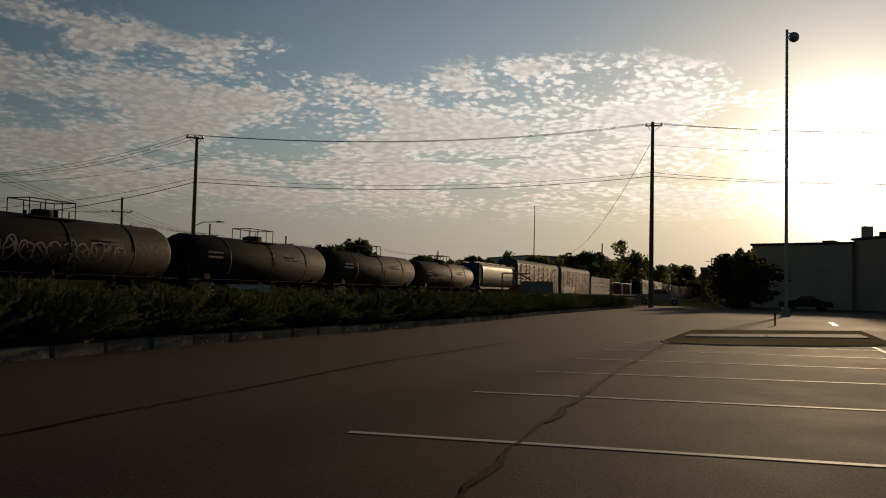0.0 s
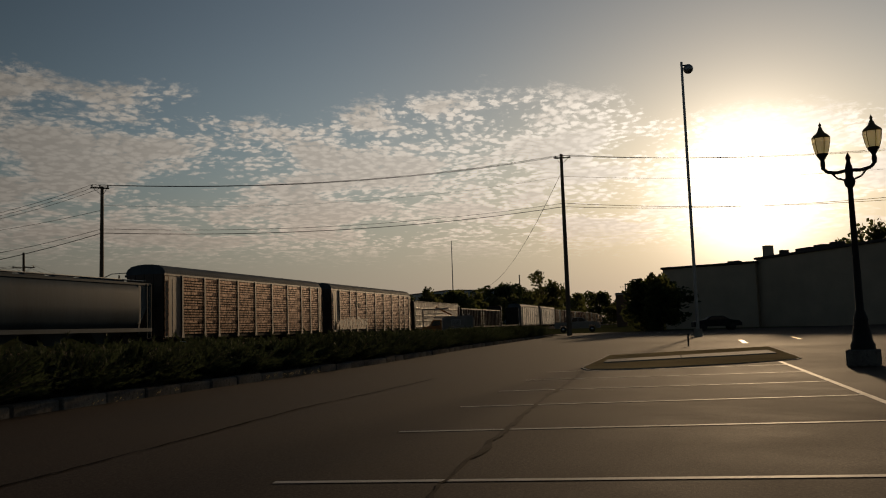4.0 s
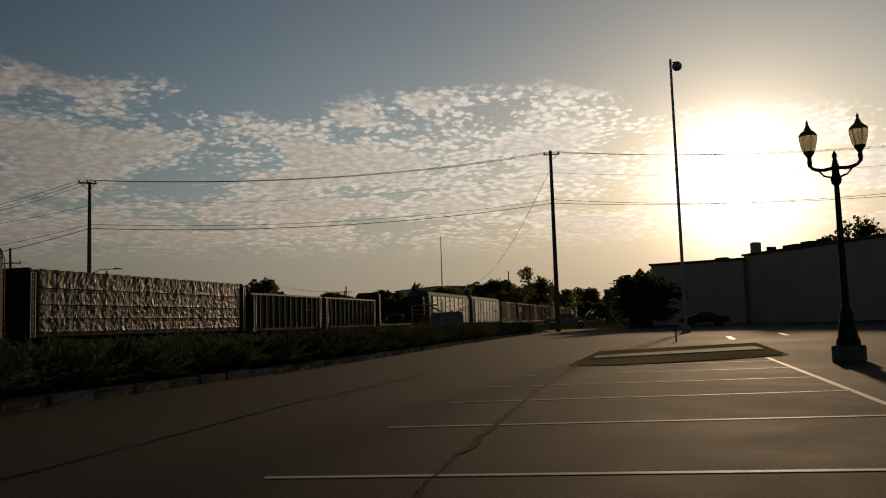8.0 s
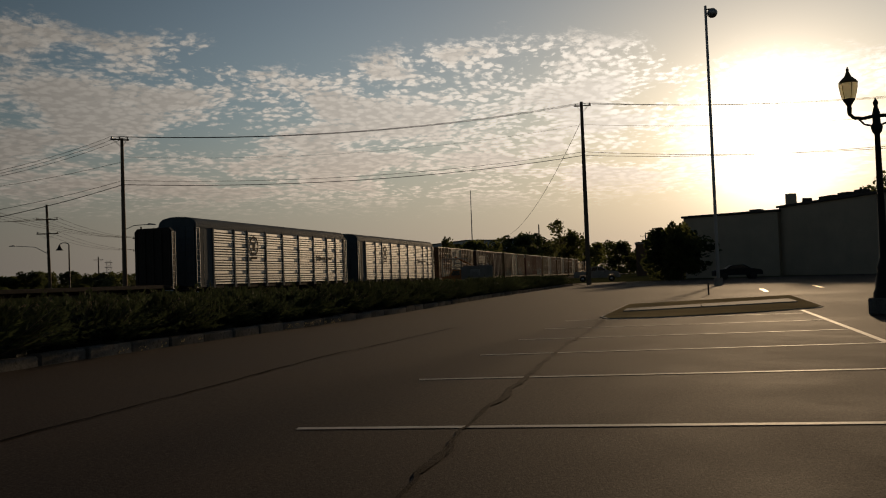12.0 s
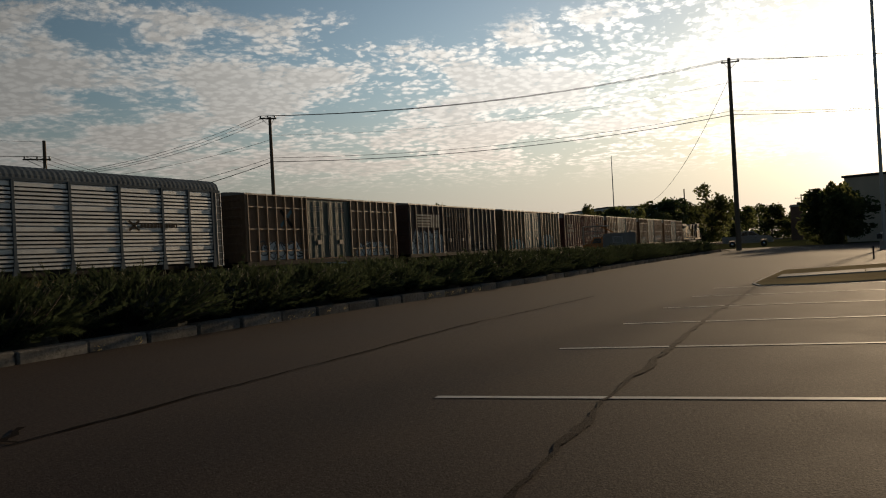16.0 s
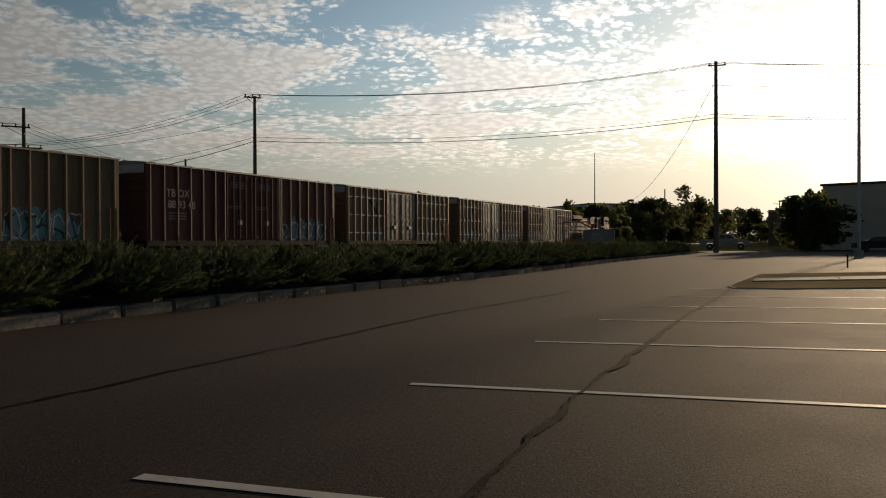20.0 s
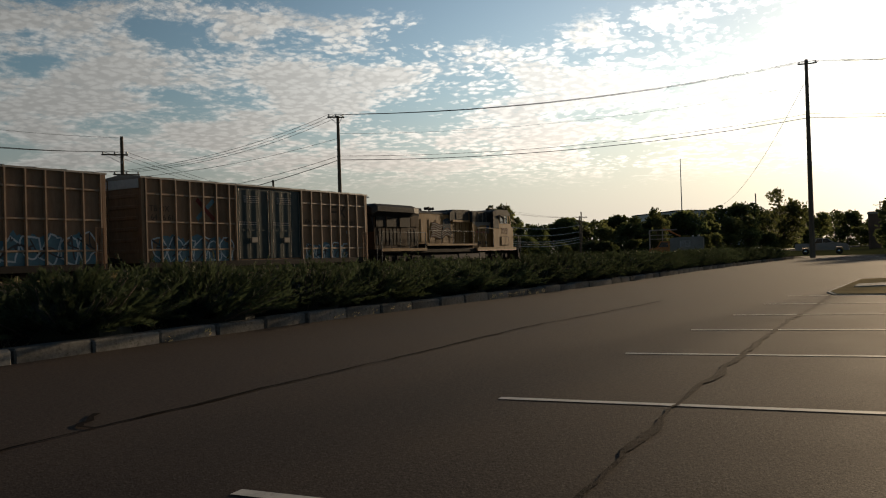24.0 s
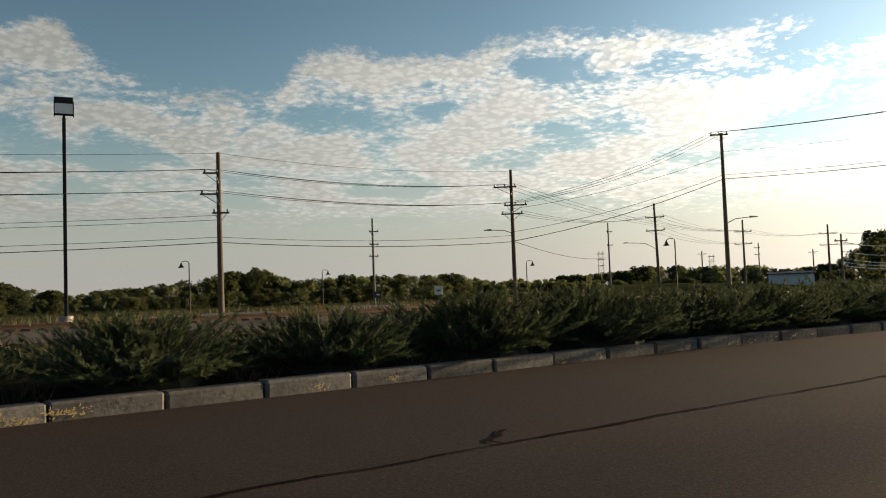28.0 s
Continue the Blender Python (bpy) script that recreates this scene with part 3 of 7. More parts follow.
# ---------- the train ----------
TAN = mat("faded_tan_paint", (0.158, 0.098, 0.062), spec=0.1, rough=0.6, big=0.35, fine=7, amount=0.4, bump=0.08, dirt=(0.14, 0.075, 0.04), dirt_at=0.53, streak=0.25)
TAN2 = mat("faded_ochre_paint", (0.172, 0.102, 0.060), spec=0.1, rough=0.6, big=0.3, fine=6, amount=0.4, bump=0.08, dirt=(0.17, 0.10, 0.05), dirt_at=0.53, streak=0.25)
OLIVE = mat("faded_olive_tan_paint", (0.125, 0.090, 0.055), spec=0.1, rough=0.6, big=0.35, fine=7, amount=0.4, bump=0.08, dirt=(0.10, 0.075, 0.05), dirt_at=0.56, streak=0.25)
BROWN = mat("oxide_brown_paint", (0.070, 0.046, 0.040), spec=0.1, rough=0.6, big=0.35, fine=7, amount=0.3, bump=0.08, dirt=(0.05, 0.035, 0.03), dirt_at=0.58, streak=0.25)
MAROON = mat("dull_maroon_paint", (0.105, 0.042, 0.036), spec=0.1, rough=0.6, big=0.35, fine=7, amount=0.3, bump=0.08, dirt=(0.06, 0.03, 0.026), dirt_at=0.58, streak=0.25)
DOORS = mat("dark_blue_green_doors", (0.010, 0.024, 0.027), spec=0.1, rough=0.4, big=0.5, fine=9, amount=0.35, bump=0.08, dirt=(0.014, 0.018, 0.018), dirt_at=0.62, streak=0.3)
DOORS_T = mat("teal_doors", (0.022, 0.046, 0.045), spec=0.1, rough=0.45, big=0.5, fine=9, amount=0.35, bump=0.08, dirt=(0.028, 0.036, 0.034), dirt_at=0.58, streak=0.3)
ROOFING = mat("galvanised_roof", (0.17, 0.155, 0.14), 0.55, 0.2, big=0.4, fine=8, amount=0.25, dirt=(0.14, 0.09, 0.06), dirt_at=0.6)
TANK_BLACK = mat("grimy_black_tank_paint", (0.012, 0.0105, 0.010), 0.75, spec=0.1, big=0.5, fine=9, amount=0.5, bump=0.06, dirt=(0.03, 0.025, 0.021), dirt_at=0.6, streak=0.5)
TANK_OLIVE = mat("dusty_brown_black_tank_paint", (0.034, 0.026, 0.019), spec=0.1, rough=0.75, big=0.5, fine=9, amount=0.4, bump=0.06, dirt=(0.05, 0.036, 0.026), dirt_at=0.56, streak=0.5)
TANK_BROWN = mat("rust_brown_tank_paint", (0.072, 0.041, 0.027), spec=0.15, rough=0.7, big=0.5, fine=9, amount=0.4, bump=0.06, dirt=(0.04, 0.026, 0.02), dirt_at=0.6, streak=0.5)
HOPPER_GREY = mat("grey_hopper_paint", (0.046, 0.068, 0.086), spec=0.08, rough=0.5, big=0.4, fine=8, amount=0.25, bump=0.06, dirt=(0.095, 0.105, 0.112), dirt_at=0.58, streak=0.12)
GON_BLACK = mat("worn_black_gondola_paint", (0.030, 0.026, 0.024), spec=0.15, rough=0.55, big=0.6, fine=9, amount=0.4, dirt=(0.07, 0.045, 0.034), dirt_at=0.58, streak=0.4)
UNDER = mat("grimy_underframe", (0.022, 0.019, 0.017), 0.85, spec=0.1, big=0.8, fine=12, amount=0.4, dirt=(0.07, 0.05, 0.04))
RACK_SILVER = mat("galvanised_rack_panel", (0.35, 0.36, 0.37), 0.44, 0.7, big=0.5, fine=5, amount=0.1, bump=0, dirt=(0.28, 0.26, 0.25), dirt_at=0.66, streak=0.5)
RACK_BROWN = mat("rusty_rack_panel", (0.185, 0.098, 0.062), spec=0.4, rough=0.29, metal=0.75, big=0.6, fine=5, amount=0.12, bump=0, dirt=(0.16, 0.075, 0.052), dirt_at=0.66, streak=0.5)
RACK_BLUE = mat("grey_blue_rack_paint", (0.080, 0.100, 0.118), 0.7, spec=0.03, big=0.6, fine=9, amount=0.25, dirt=(0.08, 0.07, 0.065), dirt_at=0.62, streak=0.4)
WHEEL = mat("grimy_wheel_steel", (0.045, 0.036, 0.031), 0.7, 0.2, spec=0.1, big=2, fine=18, amount=0.35)
RACK_DARK = mat("dark_red_brown_rack_paint", (0.050, 0.036, 0.031), 0.5, big=0.6, fine=9, amount=0.25, dirt=(0.08, 0.05, 0.04), dirt_at=0.62, streak=0.4)
SHADE = mat("rack_interior_shade", (0.02, 0.02, 0.02), 0.9, bump=0)
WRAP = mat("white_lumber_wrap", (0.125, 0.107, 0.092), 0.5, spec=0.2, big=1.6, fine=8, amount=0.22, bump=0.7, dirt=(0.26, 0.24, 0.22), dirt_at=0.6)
STRAP = mat("black_strap", (0.02, 0.02, 0.02), 0.6, bump=0)
STENCIL = mat("faded_white_stencil", (0.25, 0.24, 0.225), 0.8, spec=0.1, big=3, fine=20, dirt=(0.16, 0.13, 0.11), dirt_at=0.55)
STENCIL_DARK = mat("dark_stencil", (0.022, 0.018, 0.016), 0.8, big=3, fine=20, spec=0.1)
FADED = mat("faded_brown_stencil", (0.078, 0.056, 0.040), 0.8, big=3, fine=20, spec=0.08)
END_PALE = mat("pale_end_sheet", (0.36, 0.36, 0.35), 0.7, big=0.8, fine=8, amount=0.2, spec=0.1)
G_BLUE = mat("graffiti_blue", (0.032, 0.10, 0.135), 0.45, big=1.5, fine=10, amount=0.35)
G_TEAL = mat("graffiti_teal", (0.06, 0.19, 0.21), 0.45, big=1.5, fine=10, amount=0.3)
G_PALE = mat("graffiti_pale", (0.36, 0.40, 0.42), 0.5, big=1.5, fine=10, amount=0.25)
TAG_DULL = mat("dull_grey_tag_paint", (0.06, 0.056, 0.054), 0.6, big=1.5, fine=10, amount=0.4)
G_BLACK = mat("graffiti_black", (0.015, 0.015, 0.018), 0.5, bump=0)
LOCO_Y = mat("loco_yellow", (0.178, 0.092, 0.029), 0.65, spec=0.1, big=0.7, fine=9, amount=0.28, bump=0.06, dirt=(0.075, 0.05, 0.030), dirt_at=0.52, streak=0.18)
LOCO_Y2 = mat("sooty_loco_yellow", (0.066, 0.041, 0.024), 0.75, spec=0.06, big=0.8, fine=9, amount=0.35, bump=0.06, dirt=(0.036, 0.027, 0.02), dirt_at=0.46, streak=0.18)
LOCO_G = mat("loco_grey", (0.021, 0.023, 0.027), 0.7, spec=0.06, big=0.6, fine=8, amount=0.35, dirt=(0.024, 0.021, 0.019), dirt_at=0.52, streak=0.3)
LOCO_DK = mat("loco_grille", (0.008, 0.008, 0.008), 0.75, spec=0.12, big=1, fine=14, amount=0.4)
RED = mat("dull_red_paint", (0.26, 0.028, 0.020), 0.5, big=1, fine=12)
RED_OLD = mat("faded_red_number_paint", (0.11, 0.024, 0.018), 0.6, spec=0.1, big=1, fine=12)
FLAG_R = mat("flag_red", (0.050, 0.021, 0.018), 0.8, spec=0.08, big=1, fine=12)
FLAG_W = mat("flag_white", (0.16, 0.145, 0.13), 0.8, spec=0.08, big=1, fine=12)
FLAG_B = mat("flag_blue", (0.014, 0.028, 0.045), 0.8, spec=0.08, big=1, fine=12)
GLASS_DARK = mat("dark_cab_glass", (0.012, 0.014, 0.016), 0.06, bump=0, amount=0.05)
CAB_GLASS = glass_mat("cab_glass", (0.85, 0.9, 0.9), 0.02)
BLUE_P = mat("emblem_blue", (0.012, 0.03, 0.075), 0.7, spec=0.08, bump=0)

ROD = mat("worn_lock_rod", (0.125, 0.118, 0.110), 0.5, 0.3, big=2, fine=14, spec=0.08)
# lit copies of the body paints: sun on posts and rails, put into colour
POST_TAN = mat("sunlit_tan_posts", (0.235, 0.158, 0.105), spec=0.2, rough=0.5, big=0.8, fine=9, amount=0.3, bump=0.06, dirt=(0.15, 0.09, 0.05), dirt_at=0.6, streak=0.3)
POST_RED = mat("sunlit_maroon_posts", (0.13, 0.065, 0.054), 0.6, big=0.8, fine=9, amount=0.4, bump=0.06, dirt=(0.07, 0.035, 0.03), dirt_at=0.58, streak=0.3)
POST_BR = mat("sunlit_brown_posts", (0.12, 0.084, 0.072), 0.6, big=0.8, fine=9, amount=0.4, bump=0.06, dirt=(0.06, 0.04, 0.035), dirt_at=0.58, streak=0.3)
POSTS = {TAN.name: POST_TAN, TAN2.name: POST_TAN, OLIVE.name: POST_TAN, MAROON.name: POST_RED, BROWN.name: POST_BR}

TRAIN_V = 17.135                      # metres a second
HEAD_AT = 480.7                       # where the loco's nose stands at the clip's start
CARS = []                             # (thing, centre behind the nose)


def car(name, label, category, s, group=""):
    ob = thing(name, label, category, group, site(HEAD_AT + s, RAIL_W, RAIL_Z))
    CARS.append((ob, s))
    return ob


_wheel = M().lathe([(0.0, -0.07), (0.30, -0.07), (0.33, -0.02), (0.42, -0.02), (0.42, 0.05), (0.46, 0.06), (0.46, 0.09), (0.33, 0.09), (0.14, 0.03), (0.10, 0.10), (0.0, 0.10)], 20, "y").mesh("wheel", WHEEL)
_frame = M().prism([(-1.25, 0.42), (-1.18, 0.62), (-0.62, 0.66), (-0.4, 0.80), (0.4, 0.80), (0.62, 0.66), (1.18, 0.62), (1.25, 0.42), (1.05, 0.36), (0.95, 0.52), (0.55, 0.50), (0.42, 0.30), (-0.42, 0.30), (-0.55, 0.50), (-0.95, 0.52), (-1.05, 0.36)], -0.07, 0.07, "y").mesh("side_frame", UNDER)
_axle = M().cyl((0, -0.8, 0.46), (0, 0.8, 0.46), 0.08).mesh("axle", UNDER)


def truck(parent, x):
    t = part("truck", M().box(-0.3, 0.3, -0.9, 0.9, 0.45, 0.85, 0.03), UNDER, parent, at=pose(x, 0, 0))
    for y in (-1.0, 1.0):
        part("side_frame", _frame, UNDER, t, at=pose(0, y, 0))
    for dx in (-0.88, 0.88):
        part("axle", _axle, UNDER, t, at=pose(dx, 0, 0))
        part("wheel", _wheel, WHEEL, t, at=pose(dx, -0.76, 0.46, 0, 0, 180))
        part("wheel", _wheel, WHEEL, t, at=pose(dx, 0.76, 0.46))


def couplers(parent, half):
    for s in (-1, 1):
        part("coupler", M().box(min(s * half, s * (half + 0.75)), max(s * half, s * (half + 0.75)), -0.1, 0.1, 0.75, 0.98, 0.03).box(min(s * (half + 0.5), s * (half + 0.82)), max(s * (half + 0.5), s * (half + 0.82)), -0.17, 0.17, 0.7, 1.02, 0.04), UNDER, parent)


def ladder(parent, x, y, z0, z1, width=0.42, material=None, along="x", n=None):
    m = M()
    n = n or int((z1 - z0) / 0.38)
    for s in (-width / 2, width / 2):
        p = (x + s, y) if along == "x" else (x, y + s)
        m.box(p[0] - 0.02, p[0] + 0.02, p[1] - 0.02, p[1] + 0.02, z0, z1)
    for i in range(n + 1):
        z = z0 + (z1 - z0) * i / n
        if along == "x":
            m.cyl((x - width / 2, y, z), (x + width / 2, y, z), 0.014, n=6)
        else:
            m.cyl((x, y - width / 2, z), (x, y + width / 2, z), 0.014, n=6)
    return part("ladder", m, material or UNDER, parent)


def ribbon(m, pts, width, y):
    """A flat stroke on a wall that faces -y."""
    vs = []
    for i, (x, z) in enumerate(pts):
        a, b = pts[max(0, i - 1)], pts[min(len(pts) - 1, i + 1)]
        d = Vector((b[0] - a[0], b[1] - a[1]))
        d = d.normalized() if d.length > 1e-6 else Vector((1, 0))
        vs += [(x - d.y * width / 2, y, z + d.x * width / 2), (x + d.y * width / 2, y, z - d.x * width / 2)]
    return m.idx(vs, [(2 * i, 2 * i + 1, 2 * i + 3, 2 * i + 2) for i in range(len(pts) - 1)])


def graffiti(parent, x0, x1, z0, z1, y, fill, line, seed, label, solid=True):
    """Sprayed letters: a ragged fill, crooked closed outlines and dark accents. y: the wall's place, or a function of height."""
    r = random.Random(seed)
    wall = y if callable(y) else (lambda z: y)
    body, edge, dark = M(), M(), M()

    def lay(m, pts, width, lift):
        k = len(m.v)
        ribbon(m, pts, width, 0.0)
        m.v[k:] = [(p[0], wall(p[2]) - lift, p[2]) for p in m.v[k:]]
    if solid:
        k = max(6, int((x1 - x0) / 0.14))
        cols = []
        for i in range(k + 1):
            f = i / k
            x = x0 + (x1 - x0) * f
            taper = min(1.0, 4.5 * min(f, 1 - f) + 0.35)
            top = z0 + (z1 - z0) * (0.86 + 0.35 * noise.noise((x * 1.3, seed, 1)) + 0.22 * noise.noise((x * 4.1, seed, 7))) * taper
            cols.append((x + 0.05 * noise.noise((x * 5, seed, 3)), top))
        rows = 4
        vs = []
        for x, top in cols:
            for j in range(rows + 1):
                z = z0 + (top - z0) * j / rows
                vs.append((x, wall(z) - 0.004, z))
        body.idx(vs, [(i * (rows + 1) + j, (i + 1) * (rows + 1) + j, (i + 1) * (rows + 1) + j + 1, i * (rows + 1) + j + 1) for i in range(k) for j in range(rows)])
    n = max(3, int((x1 - x0) / 0.85))
    for i in range(n):
        cx = x0 + (x1 - x0) * (i + 0.5) / n
        hw, hh = (x1 - x0) / n * r.uniform(0.46, 0.6), (z1 - z0) * r.uniform(0.38, 0.48)
        cz, lean = z0 + hh + r.uniform(0.0, 0.12), r.uniform(-0.25, 0.35)
        k = r.choice((7, 8, 9, 10))
        corners = []
        for j in range(k):
            a = 2 * math.pi * (j + r.uniform(-0.25, 0.25)) / k
            q = r.uniform(0.62, 1.12)
            corners.append((cx + hw * q * math.cos(a) * 1.1 + lean * hh * math.sin(a), cz + hh * q * math.sin(a)))
        pts = []
        for j in range(k):
            p, q = corners[j], corners[(j + 1) % k]
            bow = r.uniform(-0.1, 0.16)
            for t in (0.0, 0.25, 0.5, 0.75):
                o = bow * 4 * t * (1 - t)
                pts.append((p[0] + (q[0] - p[0]) * t + (q[1] - p[1]) * o, p[1] + (q[1] - p[1]) * t - (q[0] - p[0]) * o))
        lay(edge, pts + pts[:1], 0.08, 0.009)
        for _ in range(3):
            a, c = r.choice(corners), (cx + r.uniform(-0.5, 0.5) * hw, cz + r.uniform(-0.6, 0.6) * hh)
            b = (c[0] + r.uniform(-0.3, 0.3), c[1] + r.uniform(-0.3, 0.3))
            lay(dark, [(a[0] * (1 - f) ** 2 + 2 * c[0] * f * (1 - f) + b[0] * f * f, a[1] * (1 - f) ** 2 + 2 * c[1] * f * (1 - f) + b[1] * f * f) for f in [q / 6 for q in range(7)]], r.uniform(0.05, 0.11), 0.013)
    g = part("graffiti", body if solid else dark, fill if solid else G_BLACK, parent, label)
    tagged(part("outline", edge, line, g), kind="stuff")
    if not solid:
        tagged(g, label, kind="stuff")
    if solid:
        tagged(part("accent", dark, G_BLACK, g), kind="stuff")


def bars(m, x0, x1, z, h, y, r, n=4):
    """Writing too small to read, as plain bars."""
    x = x0
    while x < x1 - 0.05:
        w = min(r.uniform(0.08, 0.3), x1 - x)
        m.box(x, x + w, y - 0.004, y, z, z + h)
        x += w + 0.05
    return m


def boxcar(s, label, paint, grid, door_mat, half=9.35, doors=(-2.9, 2.5), rails_z=(1.36, 2.76, 4.15), rib_step=0.93, end_mat=None, seed=0):
    """A high boxcar with outside posts, a pair of plug doors and a ribbed roof."""
    ob = car("boxcar", label, "boxcar", s, "boxcars of the train")
    r = random.Random(seed)
    Y = -1.52
    part("body", M().box(-half, half, -1.5, 1.5, 0.72, 4.92, 0.02), paint, ob)
    for piece in (M().box(-half, half, -1.60, -1.40, 0.42, 0.74, 0.02), M().box(-half, half, 1.40, 1.60, 0.42, 0.74, 0.02), M().box(-half, half, -0.3, 0.3, 0.6, 0.8)):
        part("sill", piece, UNDER, ob)
    rf = M()
    rf.prism([(-1.62, 4.90), (-1.62, 4.98), (0, 5.14), (1.62, 4.98), (1.62, 4.90)], -half - 0.04, half + 0.04)
    roof = part("roof", rf, ROOFING, ob)
    rib = M().prism([(-1.625, 4.94), (-1.625, 5.005), (0, 5.175), (1.625, 5.005), (1.625, 4.94)], -0.05, 0.05).mesh("roof_rib", ROOFING)
    for i in range(13):
        part("roof_rib", rib, ROOFING, roof, at=pose(-half + 0.6 + i * (2 * half - 1.2) / 12, 0, 0))
    post_m = POSTS[paint.name]
    post = M().prism([(-0.055, -1.50), (-0.035, -1.62), (0.035, -1.62), (0.055, -1.50)], 0.74, 4.90, "z").mesh("side_post", post_m)
    xs, x = [], -half + 0.28
    while x < doors[0] - 0.25:
        xs.append(x)
        x += rib_step
    x = half - 0.28
    while x > doors[1] + 0.25:
        xs.append(x)
        x -= rib_step
    for x in xs + [doors[0] - 0.06, doors[1] + 0.06]:
        part("side_post", post, paint, ob, at=pose(x, 0, 0))
        part("side_post", post, paint, ob, at=pose(x, 0, 0, 0, 0, 180))
    if grid:
        for z in rails_z:
            for a, b in ((-half + 0.24, doors[0] - 0.06), (doors[1] + 0.06, half - 0.24)):
                part("side_rail", M().box(a, b, -1.585, -1.50, z - 0.045, z + 0.045, 0.01), post_m, ob)
    dm = (doors[0] + doors[1]) / 2
    for a, b in ((doors[0], dm - 0.02), (dm + 0.02, doors[1])):
        d = part("door", M().box(a, b, -1.525, -1.49, 0.80, 4.82, 0.012), door_mat, ob, "dark plug door with vertical lock rods")
        w = b - a
        plain = door_mat in (BROWN, MAROON)
        if plain:
            for q in range(5):
                x = a + w * (0.06 + 0.22 * q)
                part("door_rib", M().box(x - 0.03, x + 0.03, -1.61, -1.52, 0.85, 4.78, 0.008), door_mat, d)
        for f in () if plain else (0.06, 0.36, 0.64, 0.94):
            x = a + w * f
            part("lock_rod", M().cyl((x, -1.56, 0.85), (x, -1.56, 4.75), 0.019, n=8), ROD if f in (0.06, 0.94) else door_mat, d)
        part("door_rail", M().box(a + 0.08, b - 0.08, -1.548, -1.525, 2.4, 2.47), door_mat, d)
        part("lock_box", M().box(a + w * 0.42, a + w * 0.6, -1.58, -1.525, 1.72, 2.02, 0.015), ROD, d)
        wr = M()
        for i in range(4):
            bars(wr, a + w * 0.22, a + w * 0.70, 4.32 - i * 0.11, 0.05, -1.528, r)
        for i in range(2):
            bars(wr, a + w * 0.08, a + w * 0.6, 2.85 - i * 0.12, 0.05, -1.528, r)
        part("stencil_mark", wr, STENCIL, d)
    for e in (-1, 1):
        x = e * half
        for z in (1.3, 1.85, 2.4, 2.95, 3.5, 4.05, 4.6):
            part("end_rib", M().box(min(x, x + e * 0.06), max(x, x + e * 0.06), -1.3, 1.3, z - 0.09, z + 0.09, 0.02), end_mat or paint, ob)
    for e in (-1, 1):
        part("end_post", M().box(min(e * (half - 0.2), e * half), max(e * (half - 0.2), e * half), -1.58, -1.48, 0.74, 4.9, 0.015), end_mat or paint, ob)
        if e > 0:
            ladder(ob, half - 0.42, -1.64, 0.5, 2.4, 0.44, paint)
        ladder(ob, e * (half + 0.1), 1.0, 0.5, 4.9, 0.42, paint, "y")
    couplers(ob, half)
    truck(ob, -half + 2.6)
    truck(ob, half - 2.6)
    return ob


